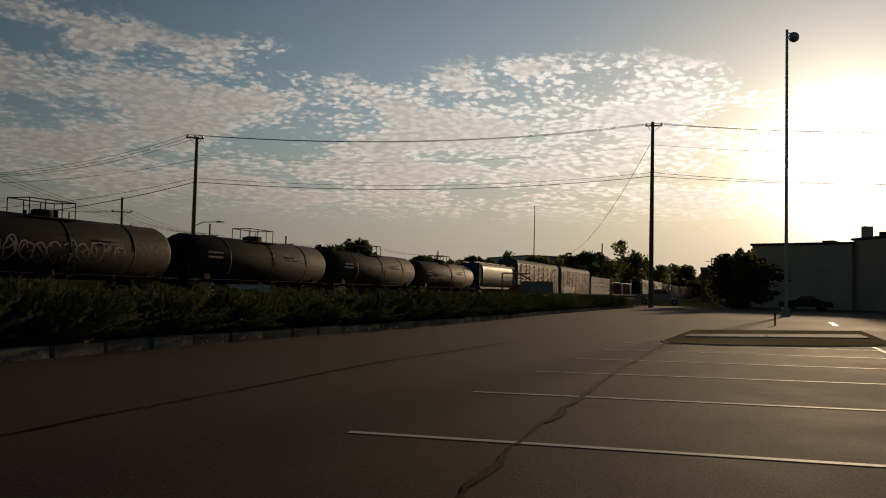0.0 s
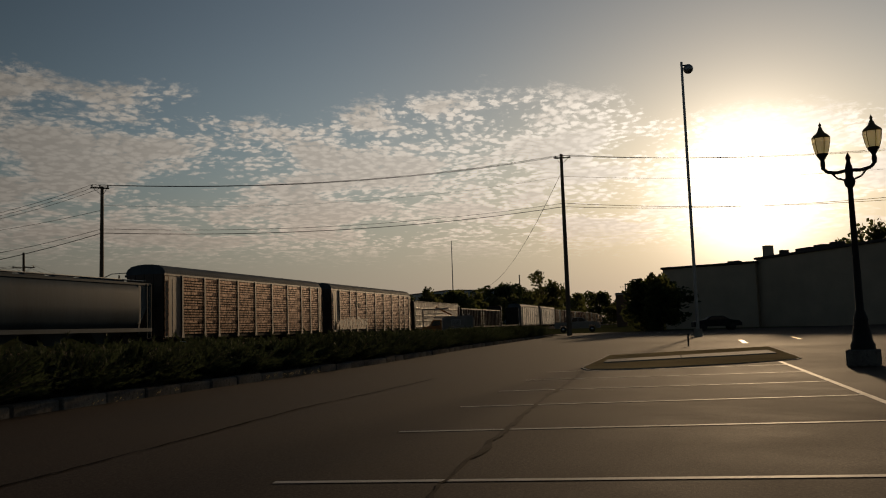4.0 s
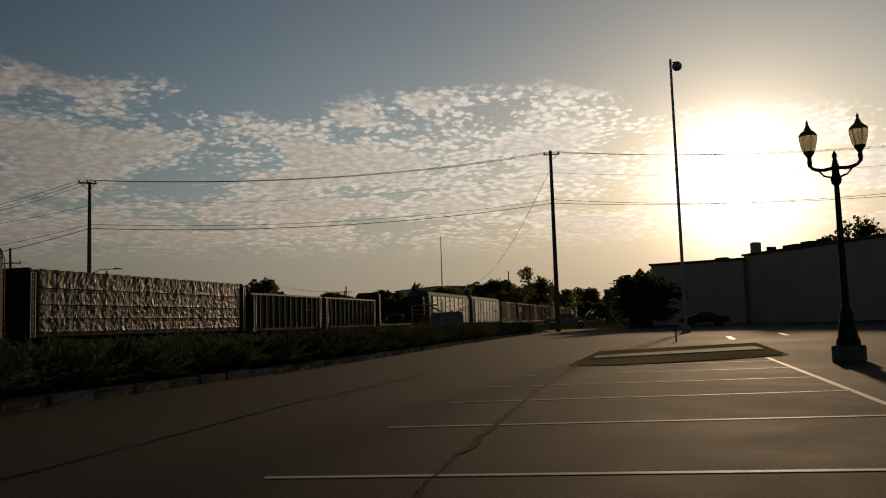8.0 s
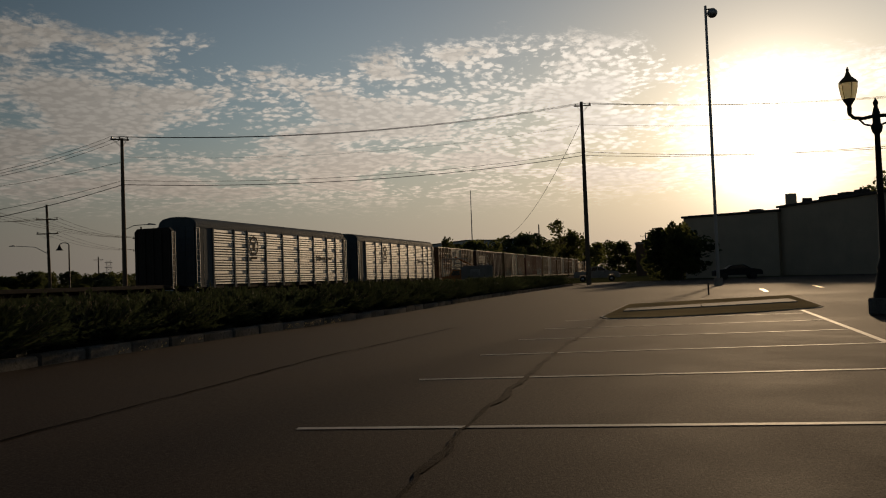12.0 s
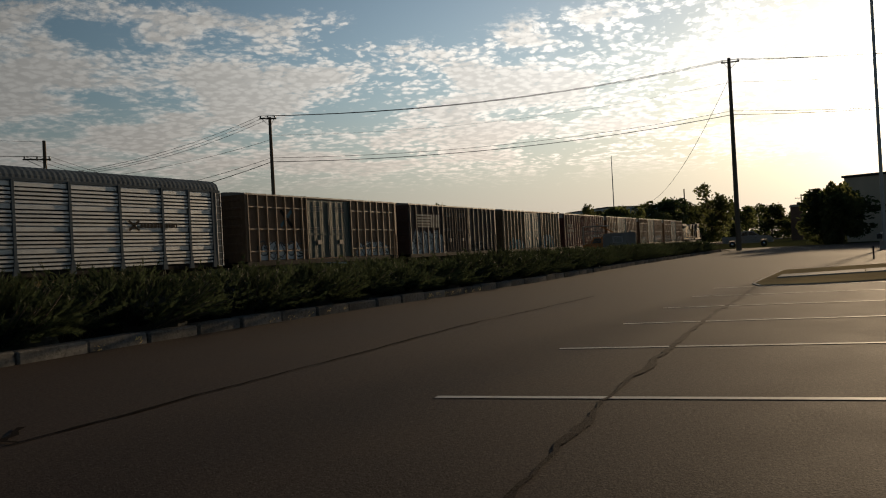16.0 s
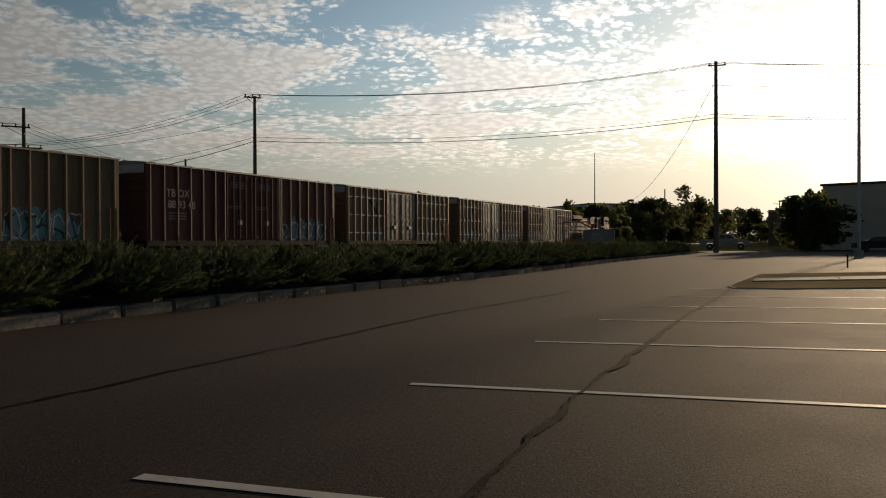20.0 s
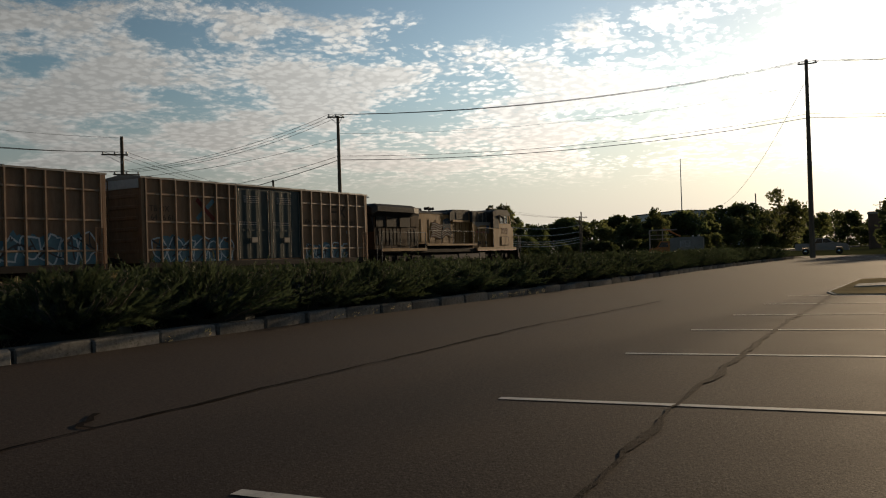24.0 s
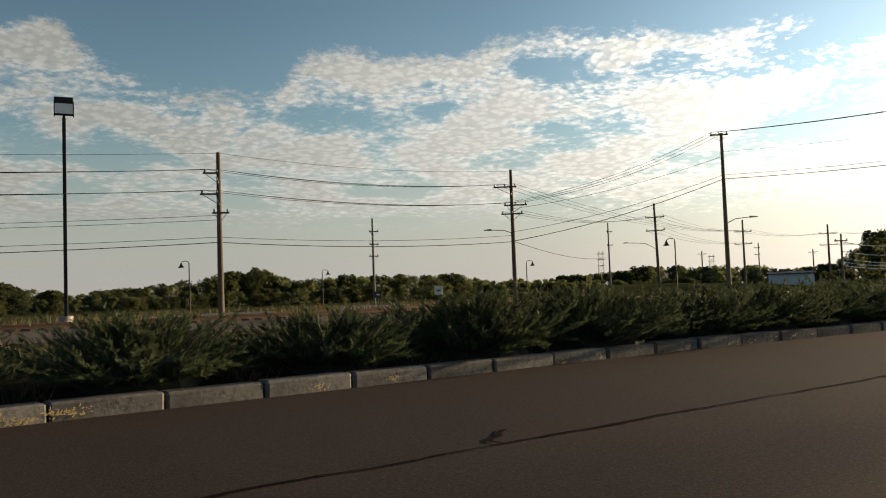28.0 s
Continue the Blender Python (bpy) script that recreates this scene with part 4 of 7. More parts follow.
def autorack(s, label, panel, frame_m, roof_m, half=13.2):
    """A long enclosed car carrier: slatted side panels between posts, a round corrugated roof."""
    ob = car("autorack_car", label, "autorack car", s, "car carriers of the train")
    Y = -1.54
    part("deck", M().box(-half, half, -1.5, 1.5, 0.5, 0.78, 0.03).box(-half, half, -0.35, 0.35, 0.35, 0.55), UNDER, ob)
    # decks and an added middle wall, near-black for the shade behind the slats
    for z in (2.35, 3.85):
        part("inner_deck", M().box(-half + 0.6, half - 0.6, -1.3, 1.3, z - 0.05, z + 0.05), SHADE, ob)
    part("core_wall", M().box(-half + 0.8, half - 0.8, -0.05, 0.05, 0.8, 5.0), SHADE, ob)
    # roof, arched and corrugated across
    prof = [(-1.52, 4.98), (-1.50, 5.16), (-1.38, 5.38), (-1.12, 5.55), (-0.6, 5.66), (0.0, 5.69), (0.6, 5.66), (1.12, 5.55), (1.38, 5.38), (1.50, 5.16), (1.52, 4.98)]
    m = M()
    k = int(2 * half / 0.16)
    vs, fs = [], []
    for i in range(k + 1):
        x = -half + 0.05 + (2 * half - 0.1) * i / k
        g = 0.006 if i % 2 else -0.006
        if i in (0, k):
            g = -0.06
        for y, z in prof:
            c = Vector((y, z - 4.6))
            c = c * (1 + g / c.length)
            vs.append((x, c.x, c.y + 4.6))
    w = len(prof)
    for i in range(k):
        for j in range(w - 1):
            fs.append((i * w + j, i * w + j + 1, (i + 1) * w + j + 1, (i + 1) * w + j))
    m.idx(vs, fs)
    for x in (-half + 0.06, half - 0.06):
        m.face([(x, y, z) for y, z in prof])
    part("roof", m, roof_m, ob)
    for piece in (M().box(-half, half, -1.57, -1.49, 4.86, 5.02, 0.015), M().box(-half, half, 1.49, 1.57, 4.86, 5.02, 0.015)):
        part("roof_edge", piece, frame_m, ob)
    # posts and slatted panels on the near side, plainer on the far one
    posts = [-half + 2.2, -half + 5.1, -half + 7.1, -half + 10.0, -half + 12.9, half - 10.5, half - 7.5, half - 4.6, half - 2.6, half - 0.7]
    post = M().box(-0.09, 0.09, -1.605, -1.5, 1.2, 4.95, 0.015).prism([(-0.17, 0.55), (-0.09, 1.25), (0.09, 1.25), (0.17, 0.55)], -1.62, -1.5, "y").mesh("side_post", frame_m)
    for x in posts:
        part("side_post", post, panel, ob, at=pose(x, 0, 0))
    for a, b in zip(posts, posts[1:]):
        sl = M()
        for band in range(4):
            z0 = 0.80 + band * 1.02
            for i in range(4):
                z = z0 + i * 0.19
                sl.prism([(-1.50, z), (-1.575, z + 0.022), (-1.575, z + 0.125), (-1.50, z + 0.155)], a + 0.09, b - 0.09)
            sl.prism([(-1.50, z0 + 0.77), (-1.53, z0 + 0.78), (-1.53, z0 + 1.0), (-1.50, z0 + 1.01)], a + 0.09, b - 0.09)
        part("side_panel", sl, panel, ob)
    part("far_side", M().box(-half + 0.7, half - 0.7, 1.46, 1.5, 0.78, 4.9), panel, ob)
    # ends: folding doors, ladders
    for e in (-1, 1):
        x = e * half
        d = M()
        for j in range(4):
            y0 = -1.44 + j * 0.72
            d.box(min(x, x - e * 0.08), max(x, x - e * 0.08), y0 + 0.01, y0 + 0.71, 0.78, 5.0, 0.02)
            for z in np.arange(1.1, 5.0, 0.5):
                d.box(min(x, x + e * 0.04), max(x, x + e * 0.04), y0 + 0.08, y0 + 0.64, z, z + 0.16, 0.01)
        part("end_door", d, frame_m, ob)
        a, b = sorted((e * (half - 0.05), e * (half - (2.1 if e < 0 else 0.62))))
        q = part("end_side_panel", M().box(a, b, -1.54, -1.47, 0.62, 4.9, 0.015), frame_m, ob)
        if e < 0:
            part("grab_bar", M().cyl((a + 0.85, -1.6, 0.8), (a + 0.85, -1.6, 4.6), 0.03, n=8), STENCIL, q)
        ladder(ob, e * (half - 0.22), -1.6, 0.6, 4.85, 0.4, panel)
        part("end_wall", M().box(min(x, x - e * 0.05), max(x, x - e * 0.05), -1.5, 1.5, 0.5, 0.8), frame_m, ob)
    couplers(ob, half)
    truck(ob, -half + 3.4)
    truck(ob, half - 3.4)
    return ob


def tank_car(s, label, paint, half=8.6, rad=1.42):
    ob = car("tank_car", label, "tank car", s, "tank cars of the train")
    cz = 0.75 + rad
    prof = [(0.02, -half), (rad * 0.45, -half + 0.06), (rad * 0.75, -half + 0.22), (rad * 0.93, -half + 0.45), (rad, -half + 0.8)]
    prof = prof + [(r, -x) for r, x in reversed(prof)]
    tank = part("tank", M().lathe(prof, 40, "x", (0, 0, cz)), paint, ob)
    for x in (-half * 0.55, 0.4, half * 0.58):
        part("band", M().lathe([(rad + 0.003, x - 0.06), (rad + 0.025, x - 0.05), (rad + 0.025, x + 0.05), (rad + 0.003, x + 0.06)], 40, "x", (0, 0, cz)), paint, tank)
    part("sill", M().box(-half - 0.3, half + 0.3, -0.35, 0.35, 0.72, 1.1, 0.03), UNDER, ob)
    for x in (-half + 1.9, half - 1.9):
        part("saddle", M().prism([(-1.3, 1.0), (-1.1, 0.95), (1.1, 0.95), (1.3, 1.0), (1.25, 1.6), (-1.25, 1.6)], x - 0.3, x + 0.3), UNDER, ob)
    top = cz + rad
    dome = part("dome", M().lathe([(0.55, top - 0.12), (0.55, top + 0.22), (0.5, top + 0.3), (0.0, top + 0.32)], 20, "z"), UNDER, ob)
    for piece in (M().cyl((0.9, 0, top - 0.1), (0.9, 0, top + 0.35), 0.14), M().cyl((-1.0, 0.1, top - 0.1), (-1.0, 0.1, top + 0.2), 0.1)):
        part("valve", piece, UNDER, dome)
    rl = M()
    for x in (-1.5, -0.5, 0.6, 1.5):
        for y in (-0.75, 0.75):
            rl.cyl((x, y, top - 0.25), (x, y, top + 0.78), 0.03, n=6)
    for y in (-0.75, 0.75):
        rl.tube([(-1.5, y, top + 0.78), (1.5, y, top + 0.78)], 0.03)
    for x in (-1.5, 1.5):
        rl.tube([(x, -0.75, top + 0.78), (x, 0.75, top + 0.78)], 0.03)
    part("platform_rail", rl, UNDER, ob)
    for piece in (M().box(-1.6, 1.6, -1.0, -0.5, top - 0.18, top - 0.12), M().box(-1.6, 1.6, 0.5, 1.0, top - 0.18, top - 0.12)):
        part("platform", piece, UNDER, ob)
    lad = M()
    for x in (-0.25, 0.25):
        lad.tube([(x, -0.95 - 0.02, top - 0.3), (x, -rad - 0.05, cz), (x, -rad - 0.05, 0.8)], 0.025)
    for z in np.arange(0.9, top - 0.4, 0.36):
        y = -math.sqrt(max(0.1, rad ** 2 - max(0, z - cz) ** 2)) - 0.06
        lad.cyl((-0.25, y, z), (0.25, y, z), 0.018, n=6)
    part("ladder", lad, UNDER, ob, at=pose(0.4, 0, 0))
    hr = M()
    hr.tube([(-half - 0.2, -1.5, 1.0), (half + 0.2, -1.5, 1.0)], 0.022)
    for e in (-1, 1):
        hr.tube([(e * (half + 0.25), -1.5, 0.5), (e * (half + 0.25), -1.5, 2.0), (e * (half + 0.25), 1.5, 2.0), (e * (half + 0.25), 1.5, 0.5)], 0.022)
    part("handrail", hr, UNDER, ob)
    for piece in (M().box(-half - 0.4, -half + 1.0, -1.5, 1.5, 0.92, 0.97), M().box(half - 1.0, half + 0.4, -1.5, 1.5, 0.92, 0.97)):
        part("end_platform", piece, UNDER, ob)
    couplers(ob, half + 0.2)
    truck(ob, -half + 1.9)
    truck(ob, half - 1.9)
    r = random.Random(int(-s))
    wr = M()
    for x0, z in ((-half + 1.5, cz + 0.35), (-half + 1.5, cz + 0.05), (2.6, cz + 0.5), (2.6, cz + 0.25)):
        bars(wr, x0, x0 + 1.6, z, 0.13, -rad - 0.012, r)
    part("stencil_mark", wr, STENCIL, ob)
    return ob


def hopper(s):
    half = 8.05
    ob = car("covered_hopper", "grey covered hopper car with smooth curved sides", "hopper car", s)
    # rounded side sheets that lean in below
    prof = [(-1.0, 1.05), (-1.52, 1.7), (-1.60, 2.6), (-1.58, 3.5), (-1.45, 4.15), (-1.2, 4.28), (0, 4.36), (1.2, 4.28), (1.45, 4.15), (1.58, 3.5), (1.60, 2.6), (1.52, 1.7), (1.0, 1.05)]
    m = M()
    for x0, x1, sh in ((-half + 1.3, half - 1.3, 0),):
        m.prism(prof, x0, x1, "x", True)
    part("body", m, HOPPER_GREY, ob)
    for e in (-1, 1):
        p = M()
        a, b = sorted((e * (half - 1.31), e * half))
        p.idx([(e * (half - 1.31), -1.5, 1.3), (e * (half - 1.31), 1.5, 1.3), (e * half, -1.4, 3.1), (e * half, 1.4, 3.1), (e * half, -1.4, 4.2), (e * half, 1.4, 4.2), (e * (half - 1.31), -1.5, 4.2), (e * (half - 1.31), 1.5, 4.2)],
              [(0, 1, 3, 2), (2, 3, 5, 4), (4, 5, 7, 6), (0, 2, 4, 6), (1, 3, 5, 7)])
        part("slope_sheet", p, HOPPER_GREY, ob)
        for piece in (M().box(a + 0.02, a + 0.14, -1.5, -1.38, 0.9, 4.2), M().box(b - 0.14, b - 0.02, -1.5, -1.38, 0.9, 4.2), M().box(b - 0.14, b - 0.02, 1.38, 1.5, 0.9, 4.2)):
            part("end_post", piece, HOPPER_GREY, ob)
        ladder(ob, e * (half - 0.2), -1.52, 0.6, 4.2, 0.42, HOPPER_GREY)
        part("end_deck", M().box(a, b, -1.45, 1.45, 0.9, 1.0), UNDER, ob)
    for piece in (M().box(-half, half, -1.63, -1.53, 1.02, 1.28, 0.015), M().box(-half, half, 1.53, 1.63, 1.02, 1.28, 0.015)):
        part("side_sill", piece, HOPPER_GREY, ob)
    for piece in (M().box(-half, half, -1.52, -1.40, 4.08, 4.24, 0.015), M().box(-half, half, 1.40, 1.52, 4.08, 4.24, 0.015)):
        part("top_chord", piece, HOPPER_GREY, ob)
    for y in (-0.9, 0.9):
        part("running_board", M().box(-half, half, y - 0.25, y + 0.25, 4.40, 4.44), STEEL, ob)
    for x in np.arange(-6, 6.1, 2.4):
        part("hatch", M().box(x - 0.8, x + 0.8, -0.4, 0.4, 4.34, 4.46, 0.03), HOPPER_GREY, ob)
    for x in (-4.4, 0, 4.4):
        part("chute", M().idx([(x - 1.7, -1.0, 1.1), (x + 1.7, -1.0, 1.1), (x + 1.7, 1.0, 1.1), (x - 1.7, 1.0, 1.1), (x - 0.4, -0.5, 0.35), (x + 0.4, -0.5, 0.35), (x + 0.4, 0.5, 0.35), (x - 0.4, 0.5, 0.35)],
                              [(0, 1, 5, 4), (1, 2, 6, 5), (2, 3, 7, 6), (3, 0, 4, 7), (4, 5, 6, 7)]), HOPPER_GREY, ob)
    couplers(ob, half)
    truck(ob, -half + 1.8)
    truck(ob, half - 1.8)
    return ob


def flatcar(s, half, label, loaded, bh=4.5):
    ob = car("bulkhead_flatcar", label, "flatcar", s, "flatcars of the train")
    part("deck", M().box(-half, half, -1.45, 1.45, 0.62, 0.86, 0.02).box(-half + 1, half - 1, -0.3, 0.3, 0.4, 0.64), UNDER, ob)
    for e in (-1, 1):
        x = e * (half - 0.15)
        b = M().prism([(-1.48, 0.8), (-1.48, bh - 0.25), (-1.25, bh), (1.25, bh), (1.48, bh - 0.25), (1.48, 0.8)], x - 0.12, x + 0.12)
        bk = part("bulkhead", b, GON_BLACK, ob)
        rb = M()
        for y in (-1.3, -0.65, 0, 0.65, 1.3):
            rb.box(x - 0.2, x + 0.2, y - 0.06, y + 0.06, 0.86, bh - 0.15, 0.01)
        part("bulkhead_rib", rb, GON_BLACK, bk)
        ladder(ob, x, -1.52, 0.6, bh - 0.3, 0.36, STEEL)
    if loaded:
        r = random.Random(8)
        z = 0.9
        rows = ((0.9, 1.60), (1.66, 2.40), (2.46, 3.34), (3.40, 4.42))
        n = 16
        for z0, z1 in rows:
            for i in range(n):
                a = -half + 0.7 + i * (2 * half - 1.4) / n
                b = a + (2 * half - 1.4) / n - 0.05
                m = M().box(a, b, -1.42, 1.42, z0, z1 + r.uniform(-0.03, 0.02), 0.03)
                # crumpled sheeting over the near side
                k, q = 10, 5
                vs = []
                for iy in range(q + 1):
                    for ix in range(k + 1):
                        x, zz = a + (b - a) * ix / k, z0 + (z1 - z0) * iy / q
                        vs.append((x, -1.43 - 0.07 * abs(noise.noise((x * 2.2 + zz * 2.4, zz * 1.6 - x * 1.2, 4 + i))) - 0.025 * abs(noise.noise((x * 6, zz * 6, 8))) - (0.02 if iy in (0, q) else 0.0), zz))
                m.idx(vs, [(j * (k + 1) + i2, j * (k + 1) + i2 + 1, (j + 1) * (k + 1) + i2 + 1, (j + 1) * (k + 1) + i2) for j in range(q) for i2 in range(k)], False)
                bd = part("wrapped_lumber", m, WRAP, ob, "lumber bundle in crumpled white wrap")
        st = M()
        for i in range(21):
            x = -half + 1.15 + i * (2 * half - 2.3) / 20
            st.box(x - 0.025, x + 0.025, -1.50, -1.485, 0.8, 4.46)
            st.box(x - 0.025, x + 0.025, -1.49, 1.49, 4.45, 4.47)
        part("tie_down", st, STRAP, ob)
    couplers(ob, half)
    truck(ob, -half + 2.2)
    truck(ob, half - 2.2)
    return ob


def gondola(s, half, label):
    ob = car("gondola_car", label, "gondola", s, "gondolas of the train")
    m = M().box(-half, half, -1.5, -1.42, 0.75, 3.68).box(-half, half, 1.42, 1.5, 0.75, 3.68).box(-half, -half + 0.08, -1.42, 1.42, 0.75, 3.68).box(half - 0.08, half, -1.42, 1.42, 0.75, 3.68).box(-half, half, -1.42, 1.42, 0.75, 0.85)
    part("body", m, GON_BLACK, ob)
    for piece in (M().box(-half, half, -1.6, -1.42, 3.62, 3.78, 0.02), M().box(-half, half, 1.42, 1.6, 3.62, 3.78, 0.02)):
        part("top_chord", piece, GON_BLACK, ob)
    part("sill", M().box(-half, half, -1.58, -1.42, 0.55, 0.80, 0.02), UNDER, ob)
    post = M().prism([(-0.09, -1.50), (-0.06, -1.62), (0.06, -1.62), (0.09, -1.50)], 0.8, 3.64, "z").mesh("side_post", GON_BLACK)
    k = 12
    for i in range(k + 1):
        x = -half + 0.35 + i * (2 * half - 0.7) / k
        part("side_post", post, GON_BLACK, ob, at=pose(x, 0, 0))
        part("post_edge", M().box(x - 0.035, x - 0.015, -1.645, -1.62, 0.85, 3.6), ROD, ob)
    for e in (-1, 1):
        ladder(ob, e * (half - 0.55), -1.66, 0.5, 3.6, 0.42, STEEL)
        for z in (1.2, 1.9, 2.6, 3.3):
            part("end_rib", M().box(min(e * half, e * (half + 0.08)), max(e * half, e * (half + 0.08)), -1.4, 1.4, z - 0.08, z + 0.08, 0.02), GON_BLACK, ob)
    r = random.Random(int(-s))
    wr = M()
    bars(wr, half - 3.4, half - 2.2, 2.7, 0.22, -1.505, r)
    bars(wr, half - 3.4, half - 2.2, 2.35, 0.22, -1.505, r)
    part("stencil_mark", wr, STENCIL, ob)
    couplers(ob, half)
    truck(ob, -half + 1.9)
    truck(ob, half - 1.9)
    return ob


def build_cars():
    for s, lab, p, rad in ((-466.6, "grimy black tank car with a railed top platform", TANK_BLACK, 1.50), (-447.9, "grimy black tank car with graffiti on its side", TANK_BLACK, 1.50), (-428.6, "black tank car with brown rust streaks", TANK_BLACK, 1.47),
                           (-409.6, "dusty brown-black tank car with a side ladder", TANK_OLIVE, 1.45), (-390.6, "rust-brown tank car with a railed top platform", TANK_BROWN, 1.42)):
        t = tank_car(s, lab, p, 8.85, rad + 0.135)
        if s == -390.6:
            graffiti(t, -6.8, 0.4, 1.2, 2.3, lambda z: -math.sqrt(max(0.05, 1.555 ** 2 - (z - 2.305) ** 2)) - 0.002, G_BLACK, TAG_DULL, 77, "pale scrawled tag low on the tank", False)
        if s in (-447.9, -466.6):
            graffiti(t, -6.5, 4.5, 1.5, 2.9, lambda z: -math.sqrt(max(0.05, 1.635 ** 2 - (z - 2.385) ** 2)) - 0.002, G_BLACK, TAG_DULL, 21 + int(-s), "scrawled dull tags on the dark tank", False)
    hopper(-372.0)
    a1 = autorack(-349.3, "brown slatted car carrier with a round grey roof", RACK_BROWN, RACK_DARK, RACK_BLUE)
    a2 = autorack(-320.4, "brown slatted car carrier with a faded emblem", RACK_BROWN, RACK_DARK, RACK_BLUE)
    flatcar(-293.0, 12.2, "bulkhead flatcar stacked with white-wrapped lumber", True)
    gondola(-272.3, 7.6, "black high-sided gondola with outside posts")
    gondola(-256.2, 7.9, "black high-sided gondola with pale post edges")
    flatcar(-236.6, 10.0, "empty flatcar with tall dark end bulkheads", False, 4.75)
    a3 = autorack(-211.0, "silver slatted car carrier with blue-grey ends", RACK_SILVER, RACK_BLUE, RACK_BLUE)
    a4 = autorack(-181.6, "silver slatted car carrier with a dark round emblem", RACK_SILVER, RACK_BLUE, RACK_BLUE)
    for a, x, z in ((a3, -5.2, 3.75), (a4, -5.2, 3.75)):
        m = M()
        for q in range(24):
            t0, t1 = 2 * math.pi * q / 24, 2 * math.pi * (q + 1) / 24
            m.face([(x + 0.72 * math.cos(t0), -1.597, z + 0.78 * math.sin(t0)), (x + 0.72 * math.cos(t1), -1.597, z + 0.78 * math.sin(t1)), (x + 0.56 * math.cos(t1), -1.597, z + 0.60 * math.sin(t1)), (x + 0.56 * math.cos(t0), -1.597, z + 0.60 * math.sin(t0))])
        m.box(x - 0.22, x + 0.22, -1.601, -1.597, z - 0.35, z + 0.3).box(x - 0.5, x + 0.5, -1.601, -1.597, z - 1.05, z - 0.85)
        part("emblem", m, STENCIL_DARK, a, "dark round emblem")
        m = M()
        for sg in (-1, 1):
            ribbon(m, [(6.2, 2.9 + sg * 0.25), (6.9, 2.9 - sg * 0.25)], 0.13, -1.599)
        bars(m, 7.0, 9.6, 2.8, 0.2, -1.597, random.Random(3))
        part("marking", m, STENCIL_DARK, a, "dark crossed-bar marking")
    m = M()
    bars(m, -6.5, -5.1, 3.2, 0.5, -1.597, random.Random(5))
    part("emblem", m, STENCIL_DARK, a2, "dark lettering emblem")
    graffiti(a2, -12.0, -3.0, 0.85, 2.2, -1.594, G_BLACK, RACK_BROWN, 31, "dark tag across the lower slats")
    b1 = boxcar(-156.9, "tan boxcar with a grid of posts, blue-green doors and white graffiti", TAN, True, DOORS_T, seed=1)
    graffiti(b1, -8.2, -3.4, 0.8, 2.0, -1.503, G_PALE, G_BLACK, 1, "white sprayed letters")
    graffiti(b1, 3.2, 8.0, 0.8, 1.95, -1.503, G_PALE, G_BLACK, 2, "white sprayed letters")
    b2 = boxcar(-136.1, "dark brown boxcar with vertical posts and a striped white emblem", BROWN, False, BROWN, rib_step=1.05, seed=2)
    m = M()
    for i in range(5):
        m.box(-7.9, -5.6 + 0.06 * i, -1.63, -1.622, 3.0 + i * 0.24, 3.14 + i * 0.24)
    for x in (-5.35, -4.95, -4.4, -4.0):
        m.face([(x - 0.13, -1.63, 2.98), (x + 0.16, -1.63, 2.98), (x + 0.3, -1.63, 4.12), (x + 0.01, -1.63, 4.12)])
    part("emblem", m, STENCIL, b2, "white emblem of bars and slanted blocks")
    graffiti(b2, -9.1, -2.3, 0.66, 2.95, -1.503, G_PALE, G_BLACK, 3, "large pale-blue sprayed letters with black outlines")
    graffiti(b2, 3.0, 7.0, 0.75, 1.7, -1.503, STENCIL_DARK, TAG_DULL, 4, "faint grey tag")
    b3 = boxcar(-115.4, "olive-tan boxcar with vertical posts and blue graffiti", OLIVE, False, DOORS_T, rib_step=1.0, seed=3)
    graffiti(b3, -7.6, -3.2, 0.75, 2.0, -1.503, G_TEAL, STENCIL_DARK, 5, "blue-green graffiti")
    graffiti(b3, 2.7, 7.0, 0.62, 2.4, -1.503, G_TEAL, G_PALE, 6, "blue-green graffiti with pale letters")
    b4 = boxcar(-94.8, "maroon boxcar with vertical posts and white car number", MAROON, False, MAROON, rib_step=1.05, seed=4)
    letters("car_mark", "TB OX", 0.62, STENCIL, b4, pose(-7.0, -1.627, 3.38, 90, 0, 0), "white stencilled letters")
    letters("car_number", "88 93 48", 0.62, STENCIL, b4, pose(-6.7, -1.627, 2.75, 90, 0, 0), "white stencilled car number")
    m = M()
    for i in range(3):
        bars(m, -7.6, -6.2, 2.25 - i * 0.16, 0.08, -1.503, random.Random(i))
    part("stencil_mark", m, STENCIL, b4)
    graffiti(b4, 2.9, 8.2, 0.75, 2.3, -1.503, G_BLUE, G_PALE, 7, "blue graffiti with pale outlines")
    b5 = boxcar(-74.4, "ochre boxcar with a grid of posts and dark double doors", TAN2, True, DOORS, seed=5)
    graffiti(b5, -6.0, -3.2, 0.75, 1.9, -1.503, G_BLUE, TAN2, 8, "blue graffiti")
    graffiti(b5, 3.2, 6.4, 0.75, 1.7, -1.503, G_BLUE, TAN2, 9, "blue graffiti")
    b6 = boxcar(-53.4, "tan boxcar with a grid of posts and blue-green doors", TAN, True, DOORS, seed=6)
    graffiti(b6, 2.4, 8.8, 0.7, 2.2, -1.503, G_BLUE, G_PALE, 10, "blue graffiti with pale outlines")
    graffiti(b6, -8.5, -4.0, 0.7, 1.9, -1.503, G_BLUE, G_PALE, 14, "blue graffiti with pale outlines")
    b7 = boxcar(-32.7, "tan boxcar with dark doors, slogan lettering and blue graffiti", TAN2, True, DOORS, seed=7)
